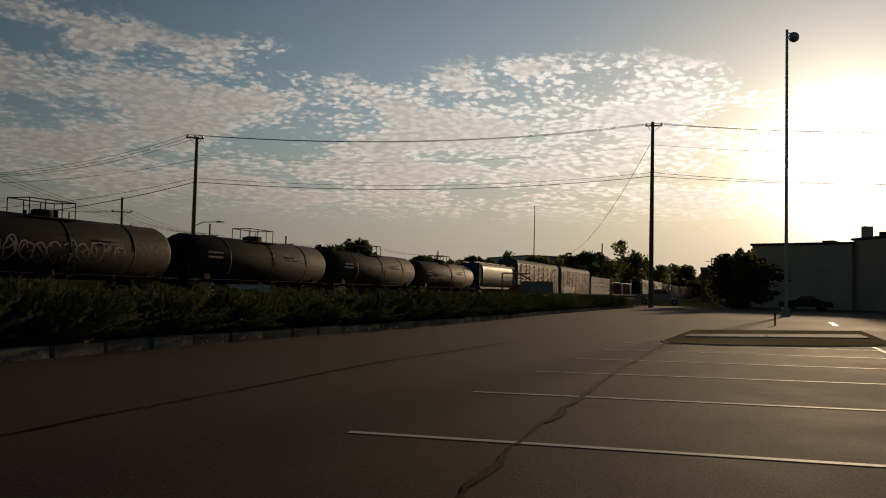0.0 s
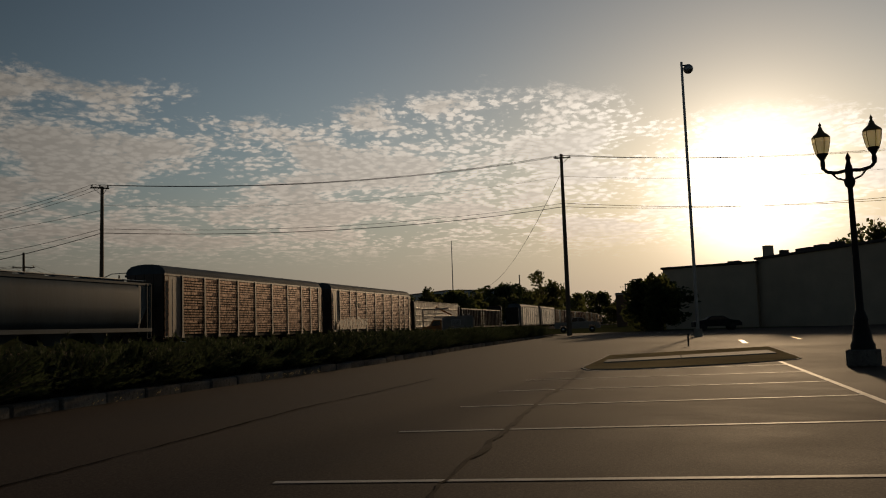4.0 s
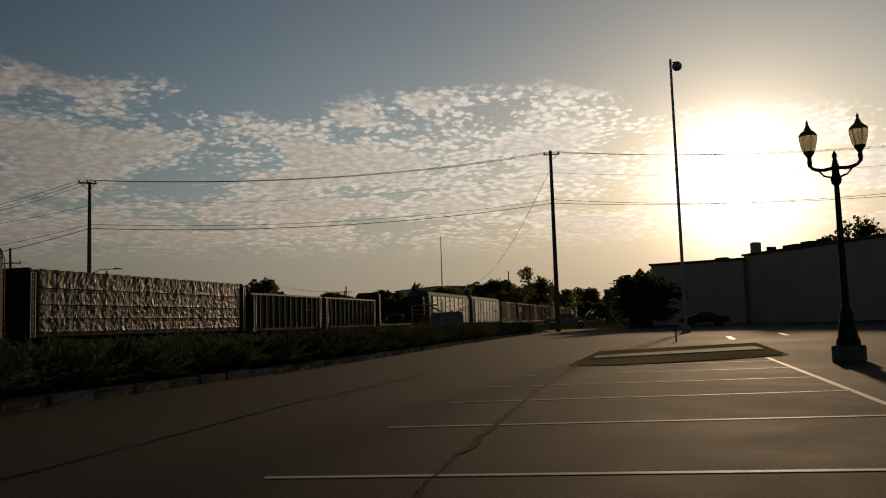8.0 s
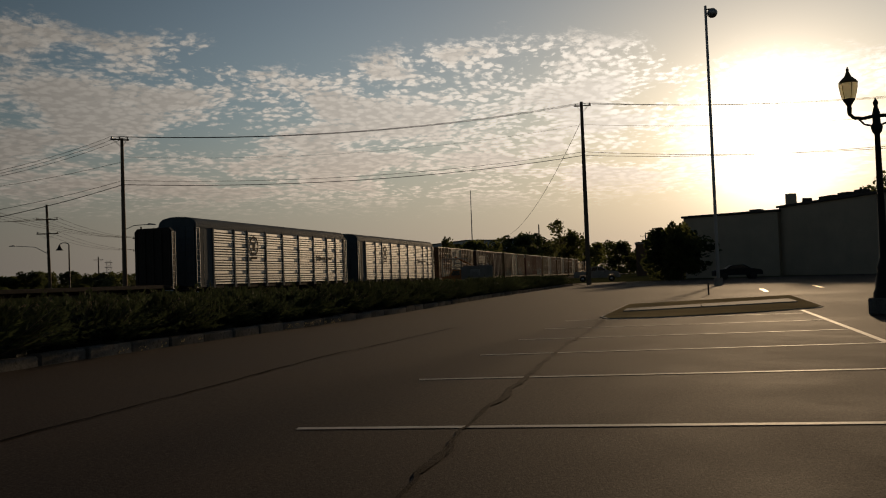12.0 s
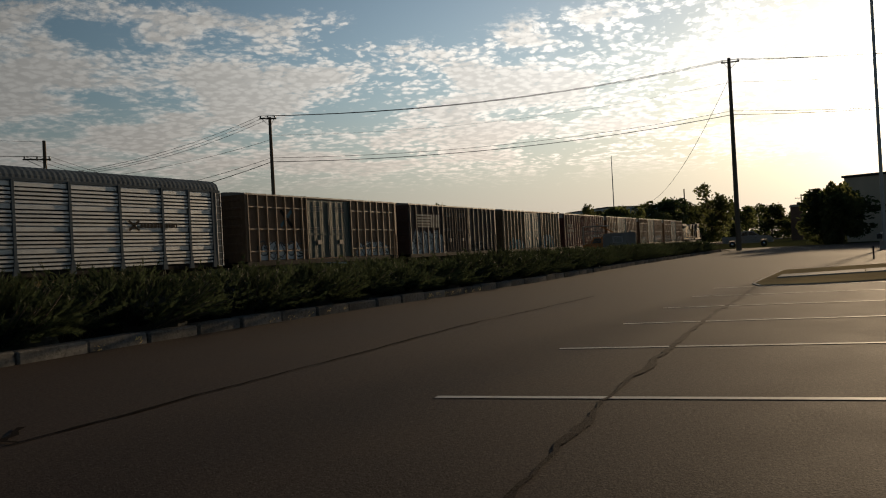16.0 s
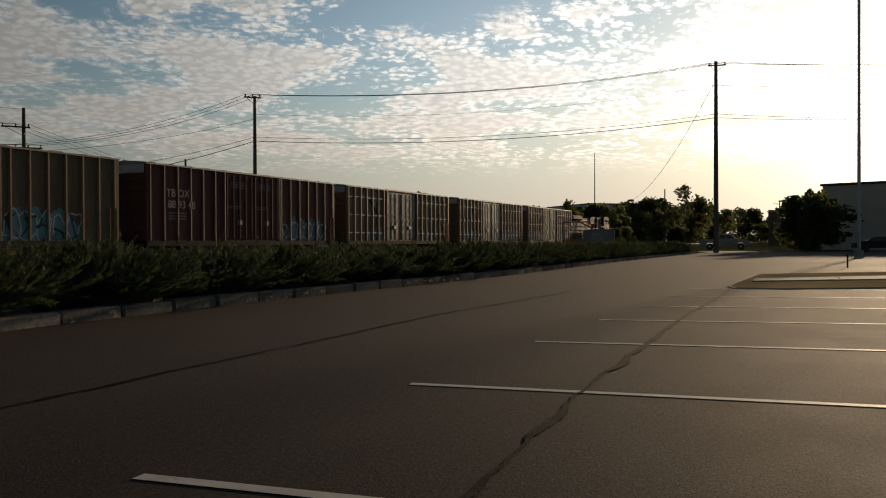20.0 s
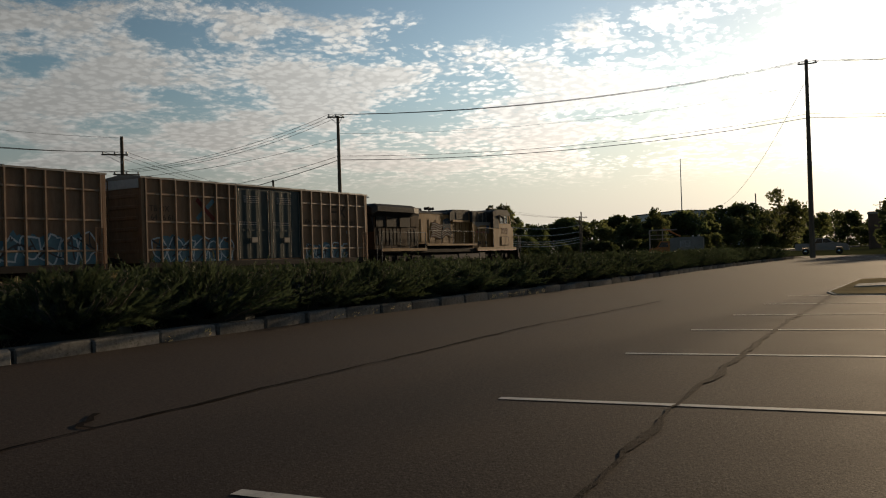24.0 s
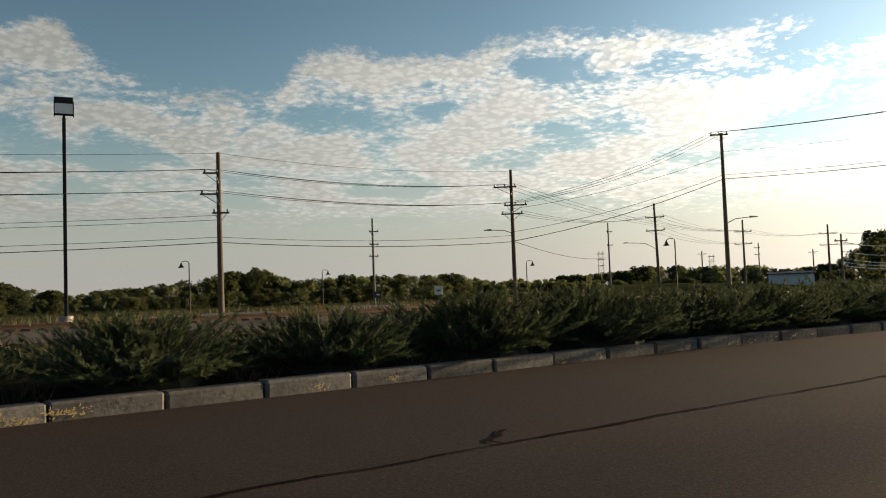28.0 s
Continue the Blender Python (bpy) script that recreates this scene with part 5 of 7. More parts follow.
    graffiti(b7, 2.9, 7.3, 0.6, 1.75, -1.503, G_BLUE, G_PALE, 11, "rounded blue graffiti with pale outlines")
    graffiti(b7, -8.7, -3.2, 0.6, 2.25, -1.503, G_BLUE, G_PALE, 12, "blue graffiti with pale outlines")
    letters("slogan", "RAILCAR POOLING EXPERTS", 0.36, FADED, b7, pose(5.6, -1.508, 3.02, 90, 0, 0), "dark slogan lettering", 1.16)
    m = M()
    m.box(5.4, 6.1, -1.51, -1.503, 3.95, 4.08).box(5.4, 6.1, -1.51, -1.503, 3.62, 3.75)
    ribbon(m, [(6.3, 3.35), (6.95, 4.08)], 0.14, -1.508)
    ribbon(m, [(6.95, 3.35), (6.3, 4.08)], 0.14, -1.510)
    part("emblem", m, FADED, b7, "faded dark bar-shaped emblem")
    part("placard", M().box(7.05, 7.45, -1.515, -1.503, 2.3, 2.5), STENCIL, b7, "small pale data plate")
    letters("car_mark", "TB OX", 0.42, FADED, b7, pose(-8.2, -1.508, 3.42, 90, 0, 0), "dark stencilled letters")
    letters("car_number", "64 46 61", 0.42, FADED, b7, pose(-8.0, -1.508, 2.98, 90, 0, 0), "dark stencilled car number")
    for b in (b4, b5, b6, b7):
        part("end_sheet", M().box(-9.42, -9.36, -1.44, 1.44, 4.42, 4.88, 0.01), END_PALE, b, "pale sheet at the top of the car end")
    for b in (b1, b5, b6, b7):
        m = M()
        ribbon(m, [(-5.75, 2.95), (-4.55, 4.0)], 0.24, -1.508)
        part("emblem", m, G_BLUE, b, "blue slanted bar")
        m = M()
        ribbon(m, [(-5.75, 4.0), (-4.55, 2.95)], 0.24, -1.512)
        part("emblem", m, RED_OLD if b is b7 else STENCIL_DARK, b, "slanted bar")


build_cars()

# ---------- the locomotive ----------
TANK_GREY = mat("dusty_grey_fuel_tank", (0.115, 0.102, 0.095), 0.8, big=0.6, fine=10, amount=0.3, spec=0.06)


def build_loco():
    ob = car("locomotive", "weathered yellow and grey diesel locomotive with a flag on its hood", "locomotive", 0.0)
    fr = part("underframe", M().box(-21.9, -0.2, -1.42, 1.42, 0.95, 1.2, 0.02), UNDER, ob)
    part("sill", M().box(-21.6, -15.6, -1.53, -1.43, 1.08, 1.30, 0.015), LOCO_Y, ob, "yellow side sill")
    part("sill", M().box(-15.6, -7.6, -1.53, -1.43, 1.46, 1.62, 0.015), LOCO_Y, ob, "yellow side sill")
    part("sill", M().box(-7.6, -0.1, -1.53, -1.43, 1.00, 1.30, 0.015), LOCO_Y, ob, "yellow side sill")
    part("sill_stripe", M().box(-7.5, -0.15, -1.538, -1.531, 1.02, 1.07), RED, ob, "thin red stripe")
    for piece in (M().box(-21.9, -15.6, -1.5, 1.5, 1.20, 1.24), M().box(-7.6, -0.2, -1.5, 1.5, 1.2, 1.24)):
        part("walkway", piece, LOCO_G, ob)
    part("walkway", M().box(-15.6, -7.6, -1.5, 1.5, 1.56, 1.60), LOCO_G, ob)
    # radiator section at the rear: hood below, wide wings above
    hood = part("rear_hood", M().box(-21.75, -15.9, -0.98, 0.98, 1.2, 3.62, 0.03), LOCO_Y2, ob)
    for i in range(11):
        x = -21.3 + i * 0.47
        if i == 6:
            continue
        part("louvre_door", M().box(x, x + 0.36, -1.01, -0.97, 1.55, 2.75, 0.01), LOCO_DK if i in (0, 3, 4, 8, 10) else LOCO_Y2, hood)
        part("louvre", M().box(x + 0.06, x + 0.30, -1.018, -1.005, 1.75, 2.6), LOCO_DK, hood)
    part("louvre_door", M().box(-18.45, -17.55, -1.02, -0.97, 1.45, 2.8, 0.012), LOCO_Y2, hood)
    part("shadow_panel", M().box(-21.6, -17.2, -1.06, -0.97, 2.85, 3.6, 0.01), LOCO_DK, hood, "dark radiator air inlet screen")
    for x in (-20.3, -18.6):
        part("inlet_post", M().box(x - 0.04, x + 0.04, -1.1, -1.0, 2.85, 3.6), LOCO_Y2, hood)
    part("hood_panel", M().box(-17.1, -15.95, -1.03, -0.97, 2.9, 3.75, 0.015), LOCO_Y2, hood)
    part("wing_bracket", M().prism([(-22.55, 3.75), (-22.1, 3.5), (-21.9, 3.1), (-21.75, 2.5), (-21.7, 2.5), (-21.7, 3.75)], -0.95, 0.95, "y"), LOCO_G, ob)
    part("light", M().cyl((-21.5, -1.0, 3.0), (-21.5, -1.06, 3.0), 0.10, n=14), TANK_GREY, hood)
    prof = [(-0.98, 3.55), (-1.52, 3.92), (-1.52, 4.28), (-1.25, 4.46), (1.25, 4.46), (1.52, 4.28), (1.52, 3.92), (0.98, 3.55)]
    part("radiator_wing", M().prism(prof, -22.0, -17.3).idx([(-22.0, y, z) for y, z in prof] + [(-22.65, y * 0.96, max(3.7, z - 0.18)) for y, z in prof],
                                                            [(i, (i + 1) % 8, 8 + (i + 1) % 8, 8 + i) for i in range(8)] + [tuple(range(15, 7, -1))]), LOCO_G, ob, "dark grey overhanging radiator wing")
    part("radiator_taper", M().idx([(-17.3, y, z) for y, z in prof] + [(-15.9, max(-1.05, min(1.05, y)), min(4.3, z)) for y, z in prof],
                                   [(i, (i + 1) % 8, 8 + (i + 1) % 8, 8 + i) for i in range(8)]), LOCO_G, ob)
    for piece in (M().cyl((-22.75, -1.0, 1.25), (-22.75, -1.0, 2.35), 0.09, n=10), M().cyl((-22.75, -0.4, 1.25), (-22.75, -0.4, 2.4), 0.09, n=10)):
        part("rear_ladder_post", piece, UNDER, ob)
    # engine hood
    mid = part("engine_hood", M().box(-15.88, -7.92, -0.95, 0.95, 1.6, 4.0, 0.03), LOCO_Y, ob)
    part("hood_top", M().prism([(-0.97, 3.98), (-0.97, 4.08), (-0.7, 4.2), (0.7, 4.2), (0.97, 4.08), (0.97, 3.98)], -15.9, -7.9), LOCO_G, ob, "dark grey hood top")
    for x in (-15.6, -14.45, -13.4, -12.35, -11.3, -10.3, -9.6, -9.25, -8.6):
        part("hood_door", M().box(x, x + 0.92 if x < -10.5 else x + 0.55, -0.960, -0.945, 1.7, 3.55, 0.006), LOCO_Y, mid)
        part("hinge", M().box(x + 0.02, x + 0.05, -0.972, -0.958, 1.8, 3.5), LOCO_Y2, mid)
    part("stack", M().box(-15.5, -14.6, -0.5, 0.5, 4.15, 4.42, 0.06), LOCO_G, ob)
    hn = part("horn", M().cyl((-13.4, -0.4, 4.15), (-13.4, -0.4, 4.42), 0.03), UNDER, ob)
    for s in (-1, 1):
        for y in (-0.5, -0.3):
            part("trumpet", M().lathe([(0.03, 0.0), (0.04, s * 0.2), (0.06, s * 0.32), (0.13, s * 0.42)], 12, "x", (-13.4, y, 4.42)), UNDER, hn)
    dyn = part("brake_housing", M().prism([(-11.3, 4.15), (-10.6, 4.42), (-8.0, 4.46), (-8.0, 3.5), (-11.3, 3.5)], -1.08, 1.08, "y"), LOCO_G, ob, "dark grey dynamic brake housing")
    part("grille", M().box(-10.3, -8.25, -1.10, -1.06, 3.62, 4.2, 0.01), LOCO_DK, dyn)
    part("housing_skirt", M().box(-10.9, -8.02, -1.10, -1.05, 3.40, 3.58, 0.01), LOCO_Y, dyn)
    for x in (-8.18,):
        part("grille_post", M().box(x, x + 0.07, -1.115, -1.06, 3.42, 4.24, 0.008), LOCO_Y, dyn)
    # electrical cabinet behind the cab
    el = part("cabinet_section", M().box(-7.9, -4.5, -1.22, 1.22, 1.22, 3.45, 0.02), LOCO_Y, ob)
    part("cabinet_top", M().box(-7.9, -4.5, -1.20, 1.20, 3.45, 4.40, 0.04), LOCO_G, ob, "dark grey upper cabinet")
    for x, w in ((-7.62, 0.72), (-6.72, 0.66), (-5.22, 0.6)):
        part("vent", M().box(x, x + w, -1.23, -1.19, 3.52, 4.26, 0.01), LOCO_DK, el)
    part("vent", M().box(-5.96, -5.4, -1.23, -1.19, 3.98, 4.26, 0.01), LOCO_DK, el)
    for x in (-7.78, -6.84, -6.02, -5.34):
        part("vent_post", M().box(x, x + 0.07, -1.245, -1.2, 3.48, 4.3, 0.008), TANK_GREY, el)
    part("vent_sill", M().box(-7.8, -4.55, -1.25, -1.2, 3.42, 3.48, 0.008), FLAG_W, el)
    for x in (-6.9, -5.7):
        part("panel_frame", M().box(x, x + 0.5, -1.245, -1.215, 1.55, 1.85, 0.01), LOCO_Y2, el)
    for x in (-7.85, -6.95, -6.2):
        part("panel_line", M().box(x, x + 0.03, -1.235, -1.215, 1.3, 2.9), UNDER, el)
    # cab with sloped roof, windows and short nose
    cb = part("cab", M().prism([(-4.5, 1.22), (-4.5, 3.40), (-1.07, 3.40), (-1.05, 3.3), (-1.05, 1.22)], -1.5, 1.5, "y"), LOCO_Y, ob)
    part("cab_rear_panel", M().box(-4.52, -3.45, -1.515, 1.515, 2.95, 4.24, 0.01), LOCO_G, cb, "dark grey rear of the cab")
    part("cab_roof", M().prism([(-4.52, 4.10), (-4.52, 4.44), (-3.6, 4.63), (-1.73, 4.63), (-1.30, 4.36), (-1.26, 4.10)], -1.52, 1.52, "y"), LOCO_G, cb, "dark grey cab roof")
    part("visor", M().prism([(-3.3, 4.14), (-2.2, 3.86), (-2.2, 3.83), (-3.3, 4.08)], -1.62, -1.50, "y"), LOCO_G, cb)
    for sd in (-1, 1):
        lo, hi = sorted((sd * 1.44, sd * 1.5))
        for x0, x1 in ((-3.46, -3.28), (-2.44, -2.34), (-1.74, -1.60)):
            part("window_post", M().box(x0, x1, lo, hi, 3.38, 4.14, 0.01), LOCO_Y, cb)
        part("window_post", M().prism([(-1.20, 3.38), (-1.05, 3.38), (-1.26, 4.14), (-1.38, 4.14)], lo, hi, "y"), LOCO_Y, cb)
        for x0, x1 in ((-3.28, -2.44), (-2.34, -1.74)):
            w = part("window", M().box(x0, x1, (lo + hi) / 2 - 0.006, (lo + hi) / 2 + 0.006, 3.40, 4.11), CAB_GLASS, cb, "clear cab side window")
            part("window_frame", M().box(x0, x1, lo - 0.01, hi + 0.01, 3.39, 3.44).box(x0, x1, lo - 0.01, hi + 0.01, 4.07, 4.12).box(x0, x0 + 0.04, lo - 0.01, hi + 0.01, 3.44, 4.07).box(x1 - 0.04, x1, lo - 0.01, hi + 0.01, 3.44, 4.07), FLAG_W, w)
    part("windscreen_post", M().idx([(-1.05, -0.08, 3.38), (-1.05, 0.08, 3.38), (-1.28, 0.08, 4.2), (-1.28, -0.08, 4.2), (-1.13, -0.08, 3.38), (-1.13, 0.08, 3.38), (-1.36, 0.08, 4.2), (-1.36, -0.08, 4.2)],
                                    [(0, 1, 2, 3), (4, 7, 6, 5), (0, 3, 7, 4), (1, 5, 6, 2)]), LOCO_Y, cb)
    part("seat", M().box(-2.9, -2.4, -1.1, -0.6, 3.0, 3.85, 0.06), UNDER, cb, "dark seat back inside the cab")
    part("mirror", M().box(-3.62, -3.5, -1.72, -1.66, 3.5, 4.0, 0.02), STENCIL, cb, "pale side mirror")
    for i in range(6):
        part("roof_fitting", M().box(-3.5 + i * 0.32, -3.38 + i * 0.32, -0.6, -0.3, 4.6, 4.72, 0.02), UNDER, cb)
    nose = part("nose", M().prism([(-1.05, 1.2), (-1.05, 3.38), (-0.5, 3.26), (0.02, 3.10), (0.12, 2.98), (0.14, 2.7), (0.12, 1.2)], -1.12, 1.12, "y"), LOCO_Y, ob)
    part("door_panel", M().box(-3.0, -1.65, -1.525, -1.495, 1.5, 2.2, 0.015), LOCO_Y, cb)
    part("panel_trim", M().box(-3.05, -1.6, -1.53, -1.51, 2.2, 2.24).box(-3.05, -1.6, -1.53, -1.51, 1.46, 1.5).box(-2.34, -2.3, -1.53, -1.51, 1.5, 2.2).box(-3.09, -3.05, -1.53, -1.51, 1.46, 2.24).box(-1.6, -1.56, -1.53, -1.51, 1.46, 2.24), LOCO_Y2, cb)
    part("nose_step", M().box(-0.9, -0.45, -1.14, -1.1, 1.5, 1.75), STENCIL, nose)
    # paint work
    letters("road_number", "7018", 0.74, RED_OLD, cb, pose(-2.3, -1.512, 2.72, 90, 0, 0), "red road number", 0.9)
    letters("slogan", "BUILDING AMERICA", 0.24, RED, el, pose(-6.2, -1.232, 2.62, 90, 0, 0), "faint slogan lettering")
    m = M().face([(-5.35, -1.236, 3.2), (-4.78, -1.236, 3.2), (-4.78, -1.236, 2.9), (-5.35, -1.236, 2.9)])
    part("emblem_top", m, BLUE_P, el, "blue top of a shield emblem")
    m = M()
    for i in range(5):
        m.box(-5.33 + i * 0.115, -5.27 + i * 0.115, -1.238, -1.232, 2.42 + abs(i - 2) * 0.06, 2.9)
    part("emblem_stripes", m, FLAG_W, el, "white stripes of a shield emblem")
    m = M().idx([(-7.8, -1.23, 3.42), (-4.6, -1.23, 3.42), (-4.75, -1.23, 3.25), (-6.4, -1.23, 3.2), (-6.9, -1.23, 3.0), (-7.3, -1.23, 3.2)], [(0, 1, 2, 3, 4, 5)])
    part("wing_stripe", m, FLAG_W, el, "faded white wing stripe")
    # waving flag: striped bands and a dark blue field
    flag = [M(), M()]
    n = 26
    def wave(f, k):
        x = -14.05 + 3.1 * f
        return x, 3.25 - 0.092 * k + 0.17 * math.sin(f * 9.5 + 0.6) * (0.5 + 0.5 * f) + 0.12 * f
    for k in range(13):
        pts = []
        for i in range(n + 1):
            f = i / n
            if k < 7 and f > 0.56 and k < 6:
                break
            pts.append((wave(f + 0.03 * math.sin(k), k), wave(f + 0.03 * math.sin(k + 1), k + 1)))
        vs = [(p[0], -0.985, p[1]) for a in pts for p in a]
        flag[k % 2].idx(vs, [(2 * i, 2 * i + 2, 2 * i + 3, 2 * i + 1) for i in range(len(pts) - 1)])
    part("flag_stripes", flag[0], FLAG_R, mid, "dull red flag stripes")
    part("flag_stripes", flag[1], FLAG_W, mid, "greyish white flag stripes")
    m, st = M(), M()
    top = [wave(0.56 + 0.40 * i / 10, 0) for i in range(11)]
    bot = [wave(0.56 + 0.40 * i / 10, 6) for i in range(11)]
    vs = [(p[0], -0.988, p[1] + (0.2 if q == 0 else 0)) for a in zip(top, bot) for q, p in enumerate(a)]
    m.idx(vs, [(2 * i, 2 * i + 2, 2 * i + 3, 2 * i + 1) for i in range(10)])
    part("flag_field", m, FLAG_B, mid, "dark blue flag field")
    for r in range(5):
        for i in range(7):
            x, z = wave(0.58 + 0.055 * i + 0.02 * (r % 2), 0.6 + r * 1.1)
            st.box(x - 0.03, x + 0.03, -0.994, -0.990, z + 0.08, z + 0.14)
    part("flag_stars", st, FLAG_W, mid, "small pale star marks")
    # tanks and running gear
    part("underbody", M().box(-15.6, -6.0, -0.9, 0.9, 0.3, 1.56).box(-21.6, -0.6, -0.7, 0.7, 0.3, 1.0), UNDER, ob)
    part("fuel_tank", M().prism([(-1.45, 0.75), (-1.45, 0.4), (-1.2, 0.22), (1.2, 0.22), (1.45, 0.4), (1.45, 0.75)], -14.95, -10.9), TANK_GREY, ob)
    part("fuel_tank", M().prism([(-1.45, 0.80), (-1.45, 0.4), (-1.2, 0.22), (1.2, 0.22), (1.45, 0.4), (1.45, 0.80)], -10.6, -7.2), TANK_GREY, ob)
    part("battery_box", M().box(-7.1, -6.1, -1.46, 1.46, 0.35, 0.86, 0.03), TANK_GREY, ob)
    for a, b in ((-14.9, -11.9), (-10.9, -8.1)):
        part("air_reservoir", M().cyl((a, -1.2, 1.08), (b, -1.2, 1.08), 0.2, n=18), UNDER, ob, "black air reservoir")
    for x in (-18.6, -3.9):
        t = part("truck_frame", M().box(-2.4, 2.4, -1.3, -1.15, 0.45, 0.78, 0.04).box(-2.4, 2.4, 1.15, 1.3, 0.45, 0.78, 0.04).box(-0.5, 0.5, -1.15, 1.15, 0.55, 0.95), UNDER, ob, at=pose(x, 0, 0))
        for dx in (-1.9, 0.0, 1.9):
            part("wheel", _wheel, WHEEL, t, at=pose(dx, -0.76, 0.5, 0, 0, 180))
            part("wheel", _wheel, WHEEL, t, at=pose(dx, 0.76, 0.5))
            part("journal_box", M().box(dx - 0.22, dx + 0.22, -1.42, -1.3, 0.35, 0.68, 0.04), UNDER, t)
        for dx in (-1.0, 1.0):
            part("spring", M().cyl((dx, -1.36, 0.4), (dx, -1.36, 0.75), 0.1, n=10), UNDER, t)
    # handrails
    def rail(x0, x1, z0, z1, n):
        part("handrail", M().tube([(x0, -1.5, z1), (x1, -1.5, z1)], 0.024), ROD, ob)
        for i in range(n + 1):
            x = x0 + (x1 - x0) * i / n
            part("handrail_post", M().cyl((x, -1.5, z0), (x, -1.5, z1), 0.022, n=6), ROD, ob)
    rail(-21.5, -15.8, 1.24, 2.46, 5)
    rail(-15.2, -8.0, 1.6, 2.64, 4)
    rail(-7.3, -4.6, 1.24, 2.95, 2)
    for x, s in ((-21.9, 1), (0.55, -1)):
        st = M()
        for i in range(4):
            st.box(x - 0.22, x + 0.22, -1.5, -1.2, 0.2 + i * 0.3, 0.23 + i * 0.3)
        part("steps", st, UNDER, ob)
        for piece in (M().tube([(x + 0.28 * s, -1.52, 0.3), (x + 0.28 * s, -1.52, 1.3), (x + 0.1 * s, -1.52, 2.3)], 0.025), M().tube([(x - 0.3 * s, -1.52, 0.3), (x - 0.3 * s, -1.52, 2.2)], 0.025)):
            part("grab_rail", piece, STENCIL, ob, "pale grab rail")
    part("front_platform", M().box(-0.2, 0.85, -1.5, 1.5, 1.1, 1.2, 0.02), UNDER, ob)
    for piece in (M().tube([(0.8, -1.4, 1.2), (0.8, -1.4, 2.3), (0.8, -0.4, 2.3), (0.8, -0.4, 1.2)], 0.025), M().tube([(0.8, 1.4, 1.2), (0.8, 1.4, 2.3), (0.8, 0.4, 2.3), (0.8, 0.4, 1.2)], 0.025)):
        part("front_rail", piece, STENCIL, ob)
    part("plow", M().prism([(0.55, 0.15), (1.15, 0.2), (0.85, 0.7), (0.6, 1.1), (0.5, 1.1)], -1.4, 1.4, "y"), UNDER, ob)
    for piece in (M().box(0.8, 1.5, -0.15, 0.15, 0.7, 1.0, 0.04), M().box(-23.2, -21.9, -0.15, 0.15, 0.7, 1.0, 0.04)):
        part("coupler", piece, UNDER, ob)


build_loco()

# ---------- poles, wires, lamps, signs ----------
LAMP_GLASS = mat("yellowed_lantern_glass", (0.98, 0.92, 0.74), 0.2, big=4, fine=20, amount=0.1, bump=0, trans=0.92)
LAMP_WHITE = mat("white_lamp_face", (0.75, 0.75, 0.72), 0.3, bump=0, amount=0.05)
BRASS = mat("dull_bronze_fitting", (0.16, 0.11, 0.05), 0.5, 0.3, big=4, fine=20)
CABLE_LIT = mat("sunlit_cable", (0.62, 0.58, 0.52), 0.25, 0.9, bump=0, amount=0.05)
SIGN_W = mat("white_sign_sheet", (0.62, 0.62, 0.60), 0.4, big=2, fine=20, amount=0.1)
SIGN_Y = mat("yellow_sign_sheet", (0.62, 0.40, 0.05), 0.4, big=2, fine=20, amount=0.1)
SIGN_K = mat("black_sign_sheet", (0.02, 0.02, 0.02), 0.4, big=2, fine=20, amount=0.1)


def upright(az, d):
    return Vector((-math.sin(radians(az)) * d, math.cos(radians(az)) * d, 0.0))


def utility_pole(az, d, top, arms=(), r=0.16, label="weathered wooden utility pole with crossarms", material=None, face=0.0, lean=0.0):
    """arms: (height, half length, sideways shift). Returns the thing and the wire ends of each arm."""
    p = upright(az, d)
    at = pose(p.x, p.y, -0.12, 0, lean, az + face)
    ob = thing("utility_pole", label, "utility pole", "utility poles", at)
    part("pole", M().cyl((0, 0, 0), (0, 0, top + 0.12), r * 1.25, r * 0.75, 12), material or WOOD, ob)
    ends = []
    for z, half, shift in arms:
        z = z + 0.12
        a = part("crossarm", M().box(shift - half, shift + half, -0.2, -0.08, z - 0.06, z + 0.06, 0.01), material or WOOD, ob)
        k = 3 if half > 0.7 else 2
        row = []
        for i in range(k):
            x = shift - half + 0.12 + (2 * half - 0.24) * i / (k - 1)
            part("insulator", M().lathe([(0.03, z + 0.06), (0.07, z + 0.1), (0.05, z + 0.14), (0.08, z + 0.18), (0.04, z + 0.24), (0.0, z + 0.25)], 8, "z", (x, -0.14, 0)), PORCELAIN, a)
            row.append(at @ Vector((x, -0.14, z + 0.25)))
        part("brace", M().tube([(0, -0.16, z - 0.7), (shift + half * 0.7, -0.16, z - 0.05)], 0.02).tube([(0, -0.16, z - 0.7), (shift - half * 0.7, -0.16, z - 0.05)], 0.02), STEEL, a)
        ends.append(row)
    return ob, ends, at




def wire(a, b, sag, r=0.012, material=None, n=18):
    a, b = Vector(a), Vector(b)
    pts = []
    for i in range(n + 1):
        f = i / n
        p = a.lerp(b, f)
        p.z -= sag * 4 * f * (1 - f)
        pts.append(p)
    m = M().tube(pts, r * 1.3, 5)
    return tagged(new("power_line", m.mesh("power_line", material or WIRE)), "thin dark overhead cable sagging between poles", "cable", "overhead cables")


def on_pole(az, d, z):
    p = upright(az, d)
    return Vector((p.x, p.y, z))


